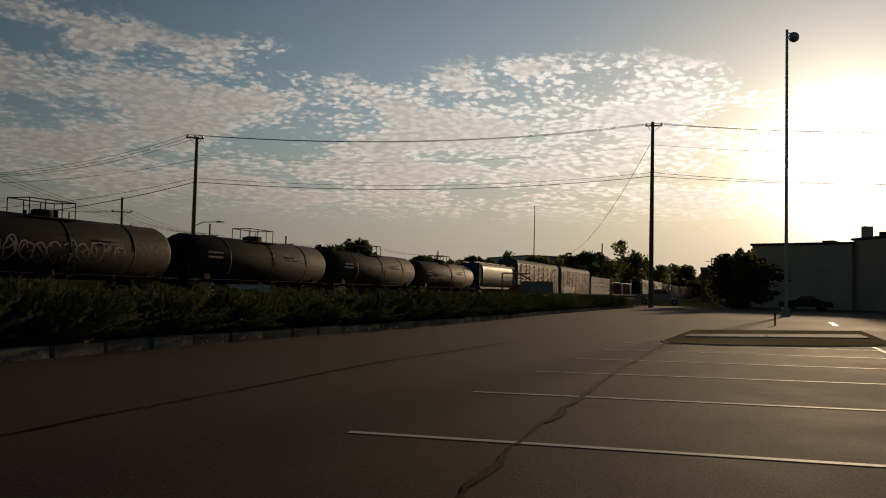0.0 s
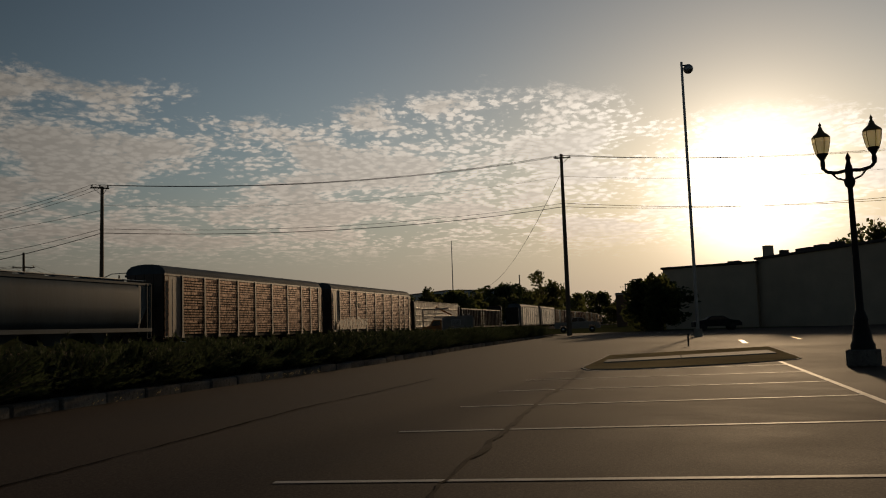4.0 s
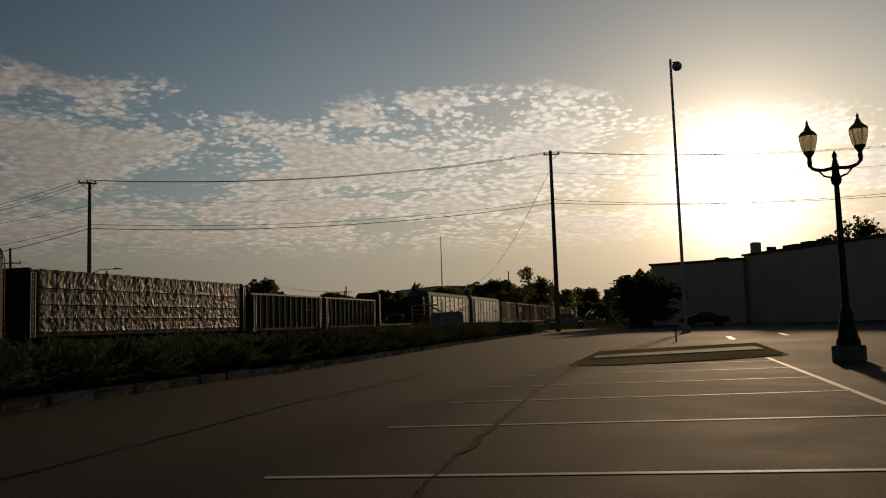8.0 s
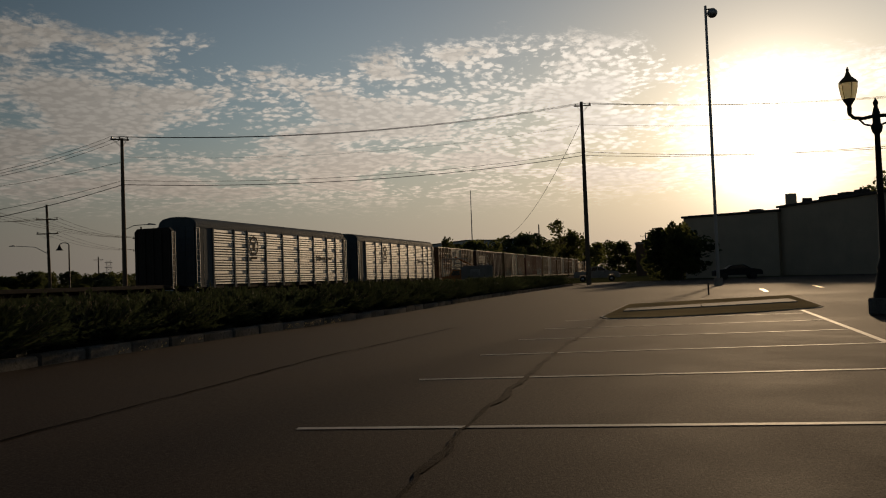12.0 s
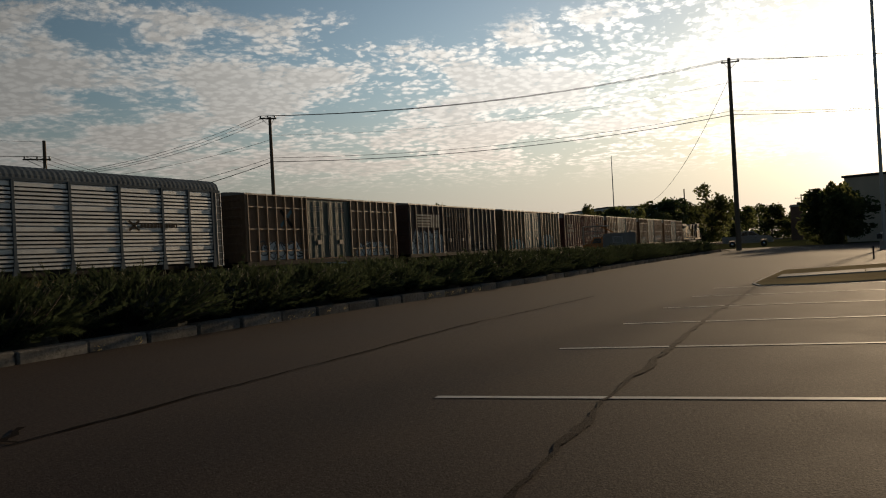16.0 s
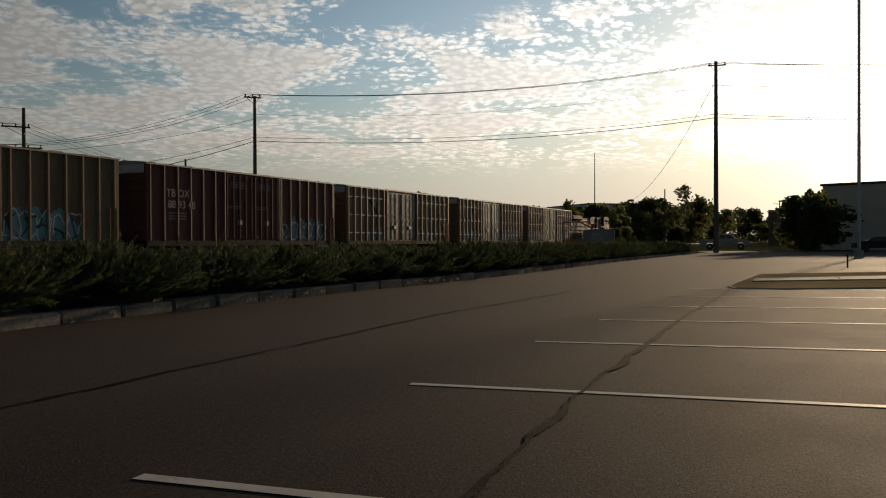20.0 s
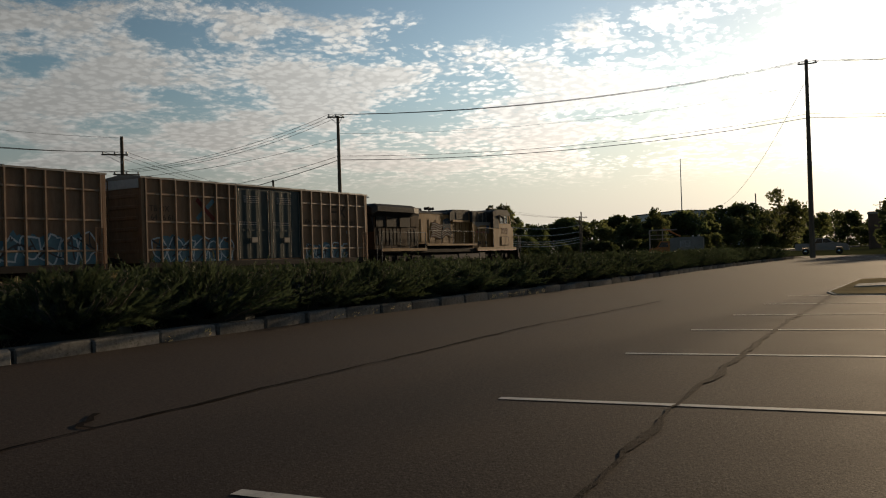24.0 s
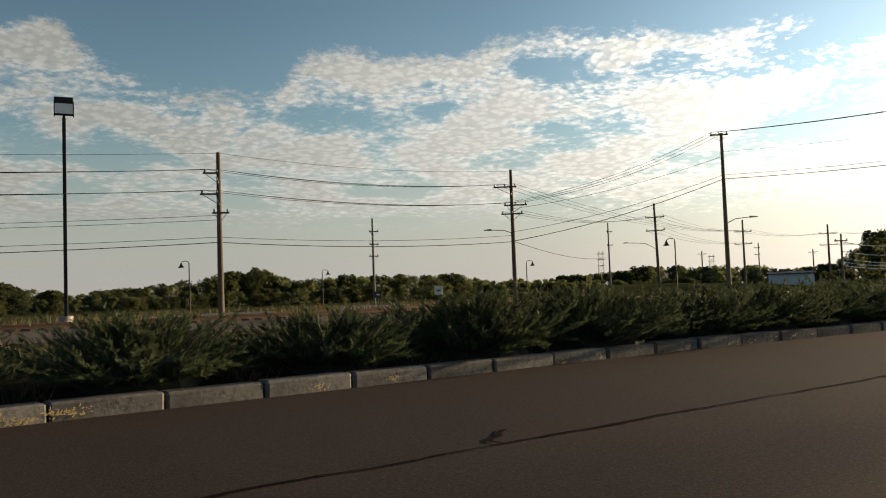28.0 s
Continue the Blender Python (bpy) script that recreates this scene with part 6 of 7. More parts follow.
def cobra(at, z, reach, rise, label):
    ob = thing("street_lamp", label, "street lamp", "street lamps", at)
    part("arm", M().tube([(0, 0, z), (reach * 0.4, 0, z + rise * 0.8), (reach, 0, z + rise)], 0.035), STEEL, ob)
    part("lamp_head", M().prism([(reach - 0.05 * np.sign(reach), z + rise - 0.06), (reach + 0.6 * np.sign(reach), z + rise - 0.03), (reach + 0.62 * np.sign(reach), z + rise + 0.03), (reach, z + rise + 0.1)], -0.14, 0.14, "y"), STEEL, ob)


def bell_lamp(az, d, top, side):
    at = polar(az, d, -0.12)
    ob = thing("street_lamp", "dark bell-shaped street lamp on a slim curved post", "street lamp", "bell street lamps", at)
    part("post", M().cyl((0, 0, 0), (0, 0, top), 0.10, 0.07, 10), DARK_STEEL, ob)
    arc = [(side * 0.95 * (1 - math.cos(a)) / 2 + 0, 0, top + 0.28 * math.sin(a)) for a in [math.pi * i / 8 for i in range(9)]]
    part("arm", M().tube(arc, 0.045), DARK_STEEL, ob)
    part("shade", M().lathe([(0.07, top + 0.05), (0.12, top - 0.1), (0.20, top - 0.3), (0.36, top - 0.5), (0.38, top - 0.55), (0.0, top - 0.5)], 14, "z", (side * 0.95, 0, 0)), DARK_STEEL, ob)


def build_poles():
    A = [on_pole(16.75, 75, z) for z in (13.9, 12.4, 10.4, 9.2)]
    pa, ea, ata = utility_pole(16.75, 75, 14.0, ((13.85, 0.75, -0.2),), 0.17, face=10)
    pb, eb, atb = utility_pole(-14.15, 81, 17.7, ((17.3, 0.8, 0.1),), 0.2)
    pc, ec, atc = utility_pole(30.75, 72, 11.6, ((10.1, 1.0, -0.55), (8.5, 1.0, 0.3), (7.75, 0.95, 0.0)), 0.17)
    pd, ed, atd = utility_pole(50.6, 57, 11.0, ((9.6, 0.5, -0.5), (8.2, 0.6, -0.6), (6.95, 0.55, 0.1)), 0.18)
    pe, ee, ate = utility_pole(40.4, 105, 10.9, ((9.2, 0.6, 0.15), (7.6, 0.6, 0.15), (6.1, 0.6, 0.1)), 0.15, "slim grey steel pole with short arms", POLE_GREY)
    pf, ef, atf = utility_pole(21.1, 110, 11.7, ((9.9, 1.2, 0), (8.2, 1.2, 0)), 0.17, face=-5, lean=-1.2)
    pg, eg, atg = utility_pole(10.7, 170, 11.4, ((9.7, 1.5, 0), (7.6, 1.5, 0)), 0.2)
    ph, eh, ath = utility_pole(5.75, 190, 12.6, ((11.2, 1.4, 0), (9.2, 1.4, 0)), 0.2)
    pi, ei, ati = utility_pole(15.7, 150, 11.8, ((9.8, 1.4, 0), (7.7, 1.4, 0)), 0.18)
    pj, ej, atj = utility_pole(24.3, 150, 12.6, ((11.0, 0.5, 0.2), (8.6, 0.5, 0.2)), 0.15, "slim grey steel pole with short arms", POLE_GREY)
    utility_pole(14.8, 200, 10.0, ((8.9, 0.6, -0.3), (7.4, 0.6, -0.3)), 0.15, "slim grey steel pole with short arms", POLE_GREY)
    utility_pole(18.3, 250, 10.7, ((9.8, 1.2, 0),), 0.2)
    utility_pole(11.6, 250, 9.8, ((8.9, 1.2, 0),), 0.2)
    utility_pole(8.7, 230, 9.0, ((8.2, 1.2, 0),), 0.2)
    utility_pole(-10.9, 262, 17.0, (), 0.24, "tall bare wooden pole above the trees")
    pk, ek, atk = utility_pole(0.3, 205, 11.0, ((9.6, 1.4, 0), (7.8, 1.4, 0)), 0.2)
    for az in (-18.0, -18.5):
        utility_pole(az, 250, 12.4, ((11.4, 1.6, 0), (9.4, 1.6, 0), (7.4, 1.6, 0)), 0.2, "tall wooden frame pole with three crossarms")
    # next poles of the lines, out of sight to both sides
    far_r = [on_pole(-42, 92, z) for z in (17.0, 15.2, 12.7, 12.2)]
    far_l = [on_pole(92, 70, z) for z in (10.9, 9.6, 9.4, 8.3, 8.0, 6.9, 6.6, 5.4, 5.2)]
    for i in range(3):
        wire(ea[0][i], eb[0][i], 1.1)
        wire(eb[0][i], far_r[0] + Vector((0, i * 0.7, 0)), 1.0)
        wire(ea[0][i], ec[1][i], 0.8)
    wire(A[1], on_pole(-14.15, 81, 15.5), 1.1, 0.007)
    wire(on_pole(-14.15, 81, 15.5), far_r[1], 1.0, 0.01)
    for dz in (0.0, 0.35):
        wire(on_pole(16.75, 75, 10.05 + dz), on_pole(-14.15, 81, 12.5 + dz), 0.95, 0.022 if dz == 0 else 0.013)
        wire(on_pole(-14.15, 81, 12.5 + dz), far_r[2 + (dz > 0)], 1.0, 0.018)
    for z0, z1, r in ((12.0, 8.2, 0.012), (10.4, 6.2, 0.014), (10.05, 5.4, 0.022)):
        wire(on_pole(16.75, 75, z0), on_pole(30.75, 72, z1), 0.5, r)
    # the long line past both left poles
    wire(on_pole(30.75, 72, 11.5), on_pole(50.6, 57, 10.95), 0.5, 0.009)
    wire(on_pole(50.6, 57, 10.95), far_l[0], 0.5, 0.009)
    for i in range(3):
        wire(ec[0][i], ed[0][min(i, 1)], 0.6)
        wire(ec[1][i], ed[1][min(i, 1)], 0.6)
        wire(ed[0][min(i, 1)], far_l[1] + Vector((0, 0, 0.1 * i)), 0.5)
        wire(ed[1][min(i, 1)], far_l[3] + Vector((0, 0, 0.1 * i)), 0.5)
        wire(ec[2][i], ef[0][i], 0.9)
        wire(ec[0][i], ei[0][i], 1.4)
    for z0, z1, z2, r in ((5.9, 5.35, 4.9, 0.012), (5.35, 5.0, 4.4, 0.02)):
        wire(on_pole(30.75, 72, z0), on_pole(50.6, 57, z1), 0.35, r)
        wire(on_pole(50.6, 57, z1), on_pole(92, 70, z2), 0.4, r)
    for z in (6.8, 6.5):
        wire(on_pole(50.6, 57, z), on_pole(92, 70, z - 0.6), 0.4, 0.012)
    wire(on_pole(30.75, 72, 5.4), on_pole(24.3, 150, 6.5), 0.8, 0.02)
    for i in range(3):
        wire(ef[0][i], ei[0][i], 0.8)
        wire(ef[1][i], ei[1][i], 0.8)
        wire(ei[0][i], eg[0][i], 0.8)
        wire(eg[0][i], eh[0][i], 0.8)
        wire(eg[1][i], eh[1][i], 0.8)
        wire(eh[0][i], ek[0][i], 0.8)
    wire(on_pole(-14.15, 81, 16.0), on_pole(-8.3, 175, 9.2), 2.6, 0.018)
    # low bundled cables that catch the sun, its gleam put into a bright colour
    for za, zb, zc in ((5.4, 5.0, 5.0), (4.3, 4.0, 4.1), (3.5, 3.1, 3.3), (3.1, 2.8, 3.0), (2.7, 2.5, 2.6)):
        wire(on_pole(10.0, 105, za), on_pole(5.75, 112, zb), 0.45, 0.035, CABLE_LIT)
        wire(on_pole(5.75, 112, zb), on_pole(0.4, 120, zc), 0.5, 0.035, CABLE_LIT)
    for az, d in ((10.0, 105), (5.75, 112), (0.4, 120)):
        utility_pole(az, d, 6.3, ((5.5, 0.7, 0),), 0.13)
    # lamps
    cobra(atc, 6.2, -1.9, 0.35, "grey cobra-head street lamp on a wooden pole")
    cobra(ata, 6.3, 2.0, 0.5, "grey cobra-head street lamp on a wooden pole")
    cobra(atf, 5.9, -3.6, 1.1, "grey cobra-head street lamp on a long arm")
    bell_lamp(52.6, 110, 6.2, -1)
    bell_lamp(43.9, 140, 5.6, 1)
    bell_lamp(29.9, 130, 5.6, 1)
    bell_lamp(20.0, 100, 6.4, -1)
    # square flood light on a dark pole
    fl = thing("flood_light", "square shoebox flood light on a tall dark pole", "lamp post", at=polar(60.0, 46, -0.12))
    part("base", M().cyl((0, 0, 0), (0, 0, 0.75), 0.33, 0.33, 16), CONCRETE, fl)
    part("pole", M().box(-0.09, 0.09, -0.09, 0.09, 0.75, 10.8, 0.015), DARK_STEEL, fl)
    hd = part("lamp_head", M().box(-0.46, 0.46, -0.12, 0.42, 11.35, 11.85, 0.04), DARK_STEEL, fl)
    part("lens", M().box(-0.42, 0.42, -0.16, -0.125, 10.98, 11.5, 0.01), LAMP_WHITE, hd)
    part("bracket", M().box(-0.47, -0.42, -0.16, 0.3, 10.9, 11.6).box(0.42, 0.47, -0.16, 0.3, 10.9, 11.6).box(-0.47, 0.47, -0.16, -0.1, 10.88, 10.98).cyl((0, 0, 10.75), (0, 0, 10.95), 0.06), DARK_STEEL, hd)
    # tall pole with a round lamp over the lot
    lp = thing("lamp_post", "tall slim pole with a round flood lamp", "lamp post", at=polar(-22.55, 58))
    part("pole", M().cyl((0, 0, 0), (0, 0, 18.75), 0.12, 0.085, 12), STEEL, lp)
    part("base", M().cyl((0, 0, 0), (0, 0, 0.5), 0.28, 0.28, 14), CONCRETE, lp)
    part("lamp_head", M().lathe([(0.0, -0.18), (0.18, -0.18), (0.3, -0.03), (0.34, 0.15), (0.0, 0.18)], 18, "y", (0.42, 0, 18.25)), STEEL, lp)
    part("bracket", M().tube([(0, 0, 18.5), (0.42, 0, 18.5)], 0.04), DARK_STEEL, lp)
    # twin lantern
    tl = thing("twin_lantern", "ornate twin lantern on a dark fluted post and stone base", "lamp post", at=polar(-32.35, 20.2, 0, -8))
    part("plinth", M().box(-0.31, 0.31, -0.31, 0.31, 0, 0.36, 0.025), KERB, tl)
    part("post", M().lathe([(0.25, 0.36), (0.25, 0.46), (0.21, 0.55), (0.19, 0.72), (0.14, 0.95), (0.155, 1.0), (0.14, 1.05), (0.085, 1.22), (0.055, 3.9), (0.1, 3.95), (0.12, 4.05), (0.08, 4.15), (0.08, 4.35), (0.04, 4.5), (0.06, 4.58), (0.0, 4.7)], 16), DARK_STEEL, tl)
    for s in (-1, 1):
        x = s * 0.52
        arm = part("arm", M().tube([(0, 0, 4.30), (s * 0.25, 0, 4.27), (s * 0.44, 0, 4.31), (x, 0, 4.40)], 0.04).tube([(s * 0.07, 0, 4.08), (s * 0.24, 0, 4.14), (s * 0.34, 0, 4.26)], 0.022), DARK_STEEL, tl)
        part("fitter", M().lathe([(0.04, 4.38), (0.055, 4.48), (0.045, 4.58), (0.09, 4.66), (0.125, 4.71), (0.12, 4.74)], 14, "z", (x, 0, 0)), DARK_STEEL, arm)
        ln = part("lantern", M().lathe([(0.12, 4.74), (0.155, 4.86), (0.18, 5.0), (0.185, 5.08), (0.16, 5.14)], 12, "z", (x, 0, 0)), LAMP_GLASS, tl, "yellowed glass lantern")
        for k in range(6):
            t = math.pi * k / 3
            part("rib", M().tube([(x + r * math.cos(t), r * math.sin(t), z) for r, z in ((0.123, 4.74), (0.158, 4.86), (0.183, 5.0), (0.188, 5.08))], 0.009, 5), BRASS, ln)
        part("cap", M().lathe([(0.195, 5.08), (0.2, 5.11), (0.15, 5.17), (0.08, 5.23), (0.05, 5.30), (0.025, 5.36), (0.035, 5.39), (0.0, 5.47)], 14, "z", (x, 0, 0)), BRASS, ln, "dull bronze lantern cap")
        part("lamp", M().lathe([(0.0, 4.76), (0.05, 4.8), (0.06, 4.98), (0.0, 5.03)], 10, "z", (x, 0, 0)), LAMP_WHITE, ln)
    # road signs
    for az, d, zc, w, h, face, name, lab in ((36.0, 90, 1.45, 0.9, 0.9, SIGN_W, "road_sign", "white highway shield sign on a post"), (40.15, 103, 1.25, 0.9, 0.8, SIGN_K, "road_sign", "black and white highway sign on a post"), (25.75, 90, 1.75, 0.55, 1.5, SIGN_Y, "road_sign", "narrow yellow sign on a post")):
        ob = thing(name, lab, "road sign", "road signs", polar(az, d, -0.12))
        part("post", M().box(-0.04, 0.04, 0.0, 0.06, 0, zc + h / 2), STEEL, ob)
        b = part("plate", M().box(-w / 2, w / 2, -0.05, -0.01, zc + 0.12 - h / 2, zc + 0.12 + h / 2, 0.01), face, ob)
        part("legend", M().box(-w * 0.25, w * 0.25, -0.06, -0.052, zc + 0.05, zc + 0.2), SIGN_K if face is not SIGN_K else SIGN_W, b)
    # lattice towers and the mast far off
    for az, d, top in ((24.85, 700, 31.5), (17.7, 800, 28.5)):
        ob = thing("transmission_tower", "grey steel lattice transmission tower far away", "transmission tower", "transmission towers", polar(az, d, -0.3))
        fr = M()
        for sx in (-1, 1):
            for sy in (-1, 1):
                fr.tube([(sx * 3.4, sy * 3.4, 0), (sx * 2.1, sy * 2.1, top * 0.55), (sx * 1.8, sy * 1.8, top)], 0.2, 4)
        for i in range(9):
            f0, f1 = i / 9, (i + 1) / 9
            a = 3.4 - 1.4 * min(1, f0 / 0.55)
            b = 3.4 - 1.4 * min(1, f1 / 0.55)
            fr.tube([(-a, -a, top * f0), (b, -b, top * f1)], 0.1, 4).tube([(a, -a, top * f0), (-b, -b, top * f1)], 0.1, 4)
        part("lattice", fr, POLE_GREY, ob)
        for z in (0.62, 0.78, 0.93):
            part("crossarm", M().box(-3.2, 3.2, -0.2, 0.2, top * z, top * z + 0.5), POLE_GREY, ob)
    ob = thing("radio_mast", "slender grey radio mast with stays", "radio mast", at=polar(-6.3, 400, -0.2))
    part("mast", M().cyl((0, 0, 0), (0, 0, 43.2), 0.35, 0.16, 6), STEEL, ob)
    part("antenna", M().cyl((0, 0, 43.0), (0, 0, 43.6), 0.08, 0.05, 6), STEEL, ob)


build_poles()

# ---------- plants ----------
JUNIPER = mat("juniper_foliage", (0.036, 0.047, 0.023), 0.75, spec=0.12, big=1.2, fine=9, amount=0.45, bump=0, rnd=0.2, trans=0.30)
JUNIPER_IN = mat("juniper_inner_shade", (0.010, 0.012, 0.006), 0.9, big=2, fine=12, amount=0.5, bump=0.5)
BARK = mat("grey_brown_bark", (0.085, 0.065, 0.048), 0.9, big=1.5, fine=12, amount=0.4, bump=0.6, streak=0.3)
LEAF_A = mat("tree_leaves_dark", (0.050, 0.060, 0.022), 0.7, spec=0.2, big=0.25, fine=2.5, amount=0.45, bump=0, rnd=0.3, trans=0.6)
LEAF_B = mat("tree_leaves_olive", (0.070, 0.078, 0.028), 0.7, spec=0.2, big=0.25, fine=2.5, amount=0.45, bump=0, rnd=0.3, trans=0.6)
WEED = mat("dry_weeds", (0.10, 0.078, 0.036), 0.85, big=0.5, fine=5, amount=0.4, bump=0, trans=0.25)


def juniper_mesh(seed, rx, ry, h):
    """Feathery sprays that arch up and out of a low mound."""
    r = random.Random(seed)
    fol, core, wood = M(), M(), M()
    # dark mound added inside, standing in for the shade between the sprays
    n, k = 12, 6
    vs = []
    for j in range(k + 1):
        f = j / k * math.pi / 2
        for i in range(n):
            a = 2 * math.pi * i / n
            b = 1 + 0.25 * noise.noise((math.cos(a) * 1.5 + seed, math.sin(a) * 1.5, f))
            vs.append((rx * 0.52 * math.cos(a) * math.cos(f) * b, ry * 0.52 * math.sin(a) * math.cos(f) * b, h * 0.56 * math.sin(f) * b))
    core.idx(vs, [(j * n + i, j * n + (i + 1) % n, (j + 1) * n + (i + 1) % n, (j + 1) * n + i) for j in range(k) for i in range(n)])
    for b in range(350):
        a = r.uniform(0, 2 * math.pi)
        up = r.uniform(0.12, 1.35) if b % 3 else r.uniform(0.08, 0.55)
        reach = r.uniform(0.62, 1.05)
        tip = Vector((rx * math.cos(a) * math.cos(up) * reach, ry * math.sin(a) * math.cos(up) * reach, h * max(0.06, 0.14 + 0.82 * math.sin(up)) * r.uniform(0.72, 1.12)))
        if b % 6 == 0:
            # long plumes that stand out of the mound
            up, reach = r.uniform(0.2, 0.95), r.uniform(1.02, 1.28)
            tip = Vector((rx * math.cos(a) * math.cos(up) * reach, ry * math.sin(a) * math.cos(up) * reach, h * (0.2 + 0.95 * math.sin(up)) * r.uniform(0.85, 1.2)))
        root = Vector((tip.x * 0.34 + r.uniform(-0.15, 0.15), tip.y * 0.34 + r.uniform(-0.15, 0.15), tip.z * 0.08))
        bend = root.lerp(tip, 0.55) + Vector((0, 0, h * (r.uniform(-0.06, 0.05) if b % 6 == 0 else r.uniform(0.04, 0.18))))

        def at(f):
            return root * (1 - f) ** 2 + bend * 2 * f * (1 - f) + tip * f * f
        if b % 4 == 0:
            wood.tube([at(f) for f in (0, 0.3, 0.6, 0.85)], 0.009, 4)
        # plumes all along the branch, smaller towards the drooping tip
        for q in range(9):
            f = 0.22 + 0.78 * q / 8
            p = at(f)
            d = (at(min(1.0, f + 0.05)) - at(f - 0.05)).normalized()
            for _ in range(3):
                side = Vector((r.uniform(-1, 1), r.uniform(-1, 1), r.uniform(-0.5, 0.8)))
                ax = (d * 1.0 + side * 0.7).normalized()
                ln = r.uniform(0.08, 0.17) * (1.2 - 0.4 * f)
                w = ax.cross(Vector((r.uniform(-1, 1), r.uniform(-1, 1), r.uniform(-1, 1)))).normalized()
                for t in range(6):
                    s0 = p + ax * ln * t / 6
                    for sg in (-1, 1):
                        e = s0 + ax * 0.040 + w * sg * (0.026 * (1.15 - t / 6))
                        fol.face([s0 - ax * 0.008, s0 + ax * 0.010, e])
    return fol, core, wood


def build_hedge():
    kinds = []
    for s, (rx, ry, h) in enumerate(((1.45, 1.3, 0.82), (1.6, 1.35, 0.92), (1.3, 1.25, 0.76), (1.55, 1.2, 0.86), (1.4, 1.4, 0.96))):
        f, c, w = juniper_mesh(s + 3, rx, ry, h)
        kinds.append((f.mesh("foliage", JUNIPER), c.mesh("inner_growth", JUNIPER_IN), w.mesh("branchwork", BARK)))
    r = random.Random(12)
    spots = []
    for row, (gap, out) in enumerate(((2.45, 1.05), (2.4, 2.9))):
        u = -14.65 + row * 1.2
        while u < 74:
            spots.append((u + r.uniform(-0.12, 0.12), kerb_w(u) + out + r.uniform(-0.1, 0.15), row))
            u += gap * (1.0 if row == 0 and u < 12 else r.uniform(0.82, 1.02))
    for i, (u, w, row) in enumerate(spots):
        if row == 1 and u < 9 and r.random() < 0.8:
            continue
        k = kinds[r.randrange(5)]
        sc = r.uniform(0.9, 1.06) * ((0.97 if u < 9 else 1.03) if row == 0 else 0.96)
        ob = thing("juniper_shrub", "feathery dark green spreading juniper in the planting bed", "shrub", "juniper hedge", site(u, w, 0.12, r.uniform(0, 360)))
        ob.scale = (sc, sc, sc)
        part("foliage", k[0], JUNIPER, ob)
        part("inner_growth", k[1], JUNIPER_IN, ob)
        tagged(part("branchwork", k[2], BARK, ob), kind="stuff")


def tree_mesh(seed, width, height, trunk, dens=1.0, ragged=0.3):
    r = random.Random(seed)
    wood, fol = M(), M()
    wood.cyl((0, 0, 0), (0.1, 0, height * 0.45), trunk, trunk * 0.6, 8)
    blobs = []
    n = int(14 * dens) + 5
    for i in range(n):
        a = r.uniform(0, 2 * math.pi)
        f = r.uniform(0.10, 0.97)
        rad = width / 2 * (1 - abs(f - 0.5) ** 2.2 * 2.1) * r.uniform(0.35, 0.85)
        c = Vector((math.cos(a) * rad, math.sin(a) * rad, height * f))
        blobs.append((c, width * r.uniform(0.13, 0.24)))
        wood.cyl((0, 0, height * min(0.45, f * 0.55)), tuple(c), trunk * 0.32, trunk * 0.08, 5)
    blobs.append((Vector((0, 0, height * 0.5)), width * 0.26))
    for c, rr in blobs:
        rr2 = min(rr, height - c.z + rr * 0.4)
        for _ in range(int(95 * dens)):
            d = Vector((r.gauss(0, 1), r.gauss(0, 1), r.gauss(0, 1))).normalized()
            p = c + d * rr2 * (r.random() ** 0.35) * (1 + ragged * r.uniform(-0.5, 0.6))
            if p.z < 0.3:
                continue
            s = r.uniform(0.22, 0.5) * width / 8
            u = Vector((r.gauss(0, 1), r.gauss(0, 1), r.gauss(0, 1))).normalized()
            v = u.orthogonal().normalized()
            fol.face([p + u * s, p + v * s * 0.55, p - u * s * 0.8, p - v * s * 0.6])
    return fol, wood


TREELINE = ((110, 1.3), (80, 1.3), (64, 1.5), (62, 1.1), (59.6, 0.75), (55.6, 1.07), (51.4, 1.5), (48.2, 2.0), (45.8, 1.2), (41.6, 1.4), (38.9, 1.4), (35, 1.25), (33, 0.85), (30.5, 0.62),
            (28.0, 0.8), (24.3, 1.05), (21.6, 1.35), (18.4, 1.1), (14.9, 1.05), (12.9, 0.8), (10.2, 0.95), (9.2, 2.0), (7.8, 2.9), (5.6, 3.2), (4.7, 2.6), (3.6, 1.95), (1.8, 2.1), (-1.6, 2.15), (-3.9, 2.15),
            (-5.4, 2.2), (-8.0, 2.45), (-10.4, 2.65), (-13.7, 2.3), (-15.9, 2.15), (-17.2, 1.75), (-18.4, 1.2), (-19.0, 1.7), (-19.7, 2.6), (-20.6, 3.1), (-21.4, 3.1))


def beyond_rails(az):
    """The distance at which a line of sight has passed the railway, where it crosses it."""
    return 43.0 / math.sin(radians(az + 21.0)) if az > -15.6 else 450.0 if az > -18.2 else 0.0


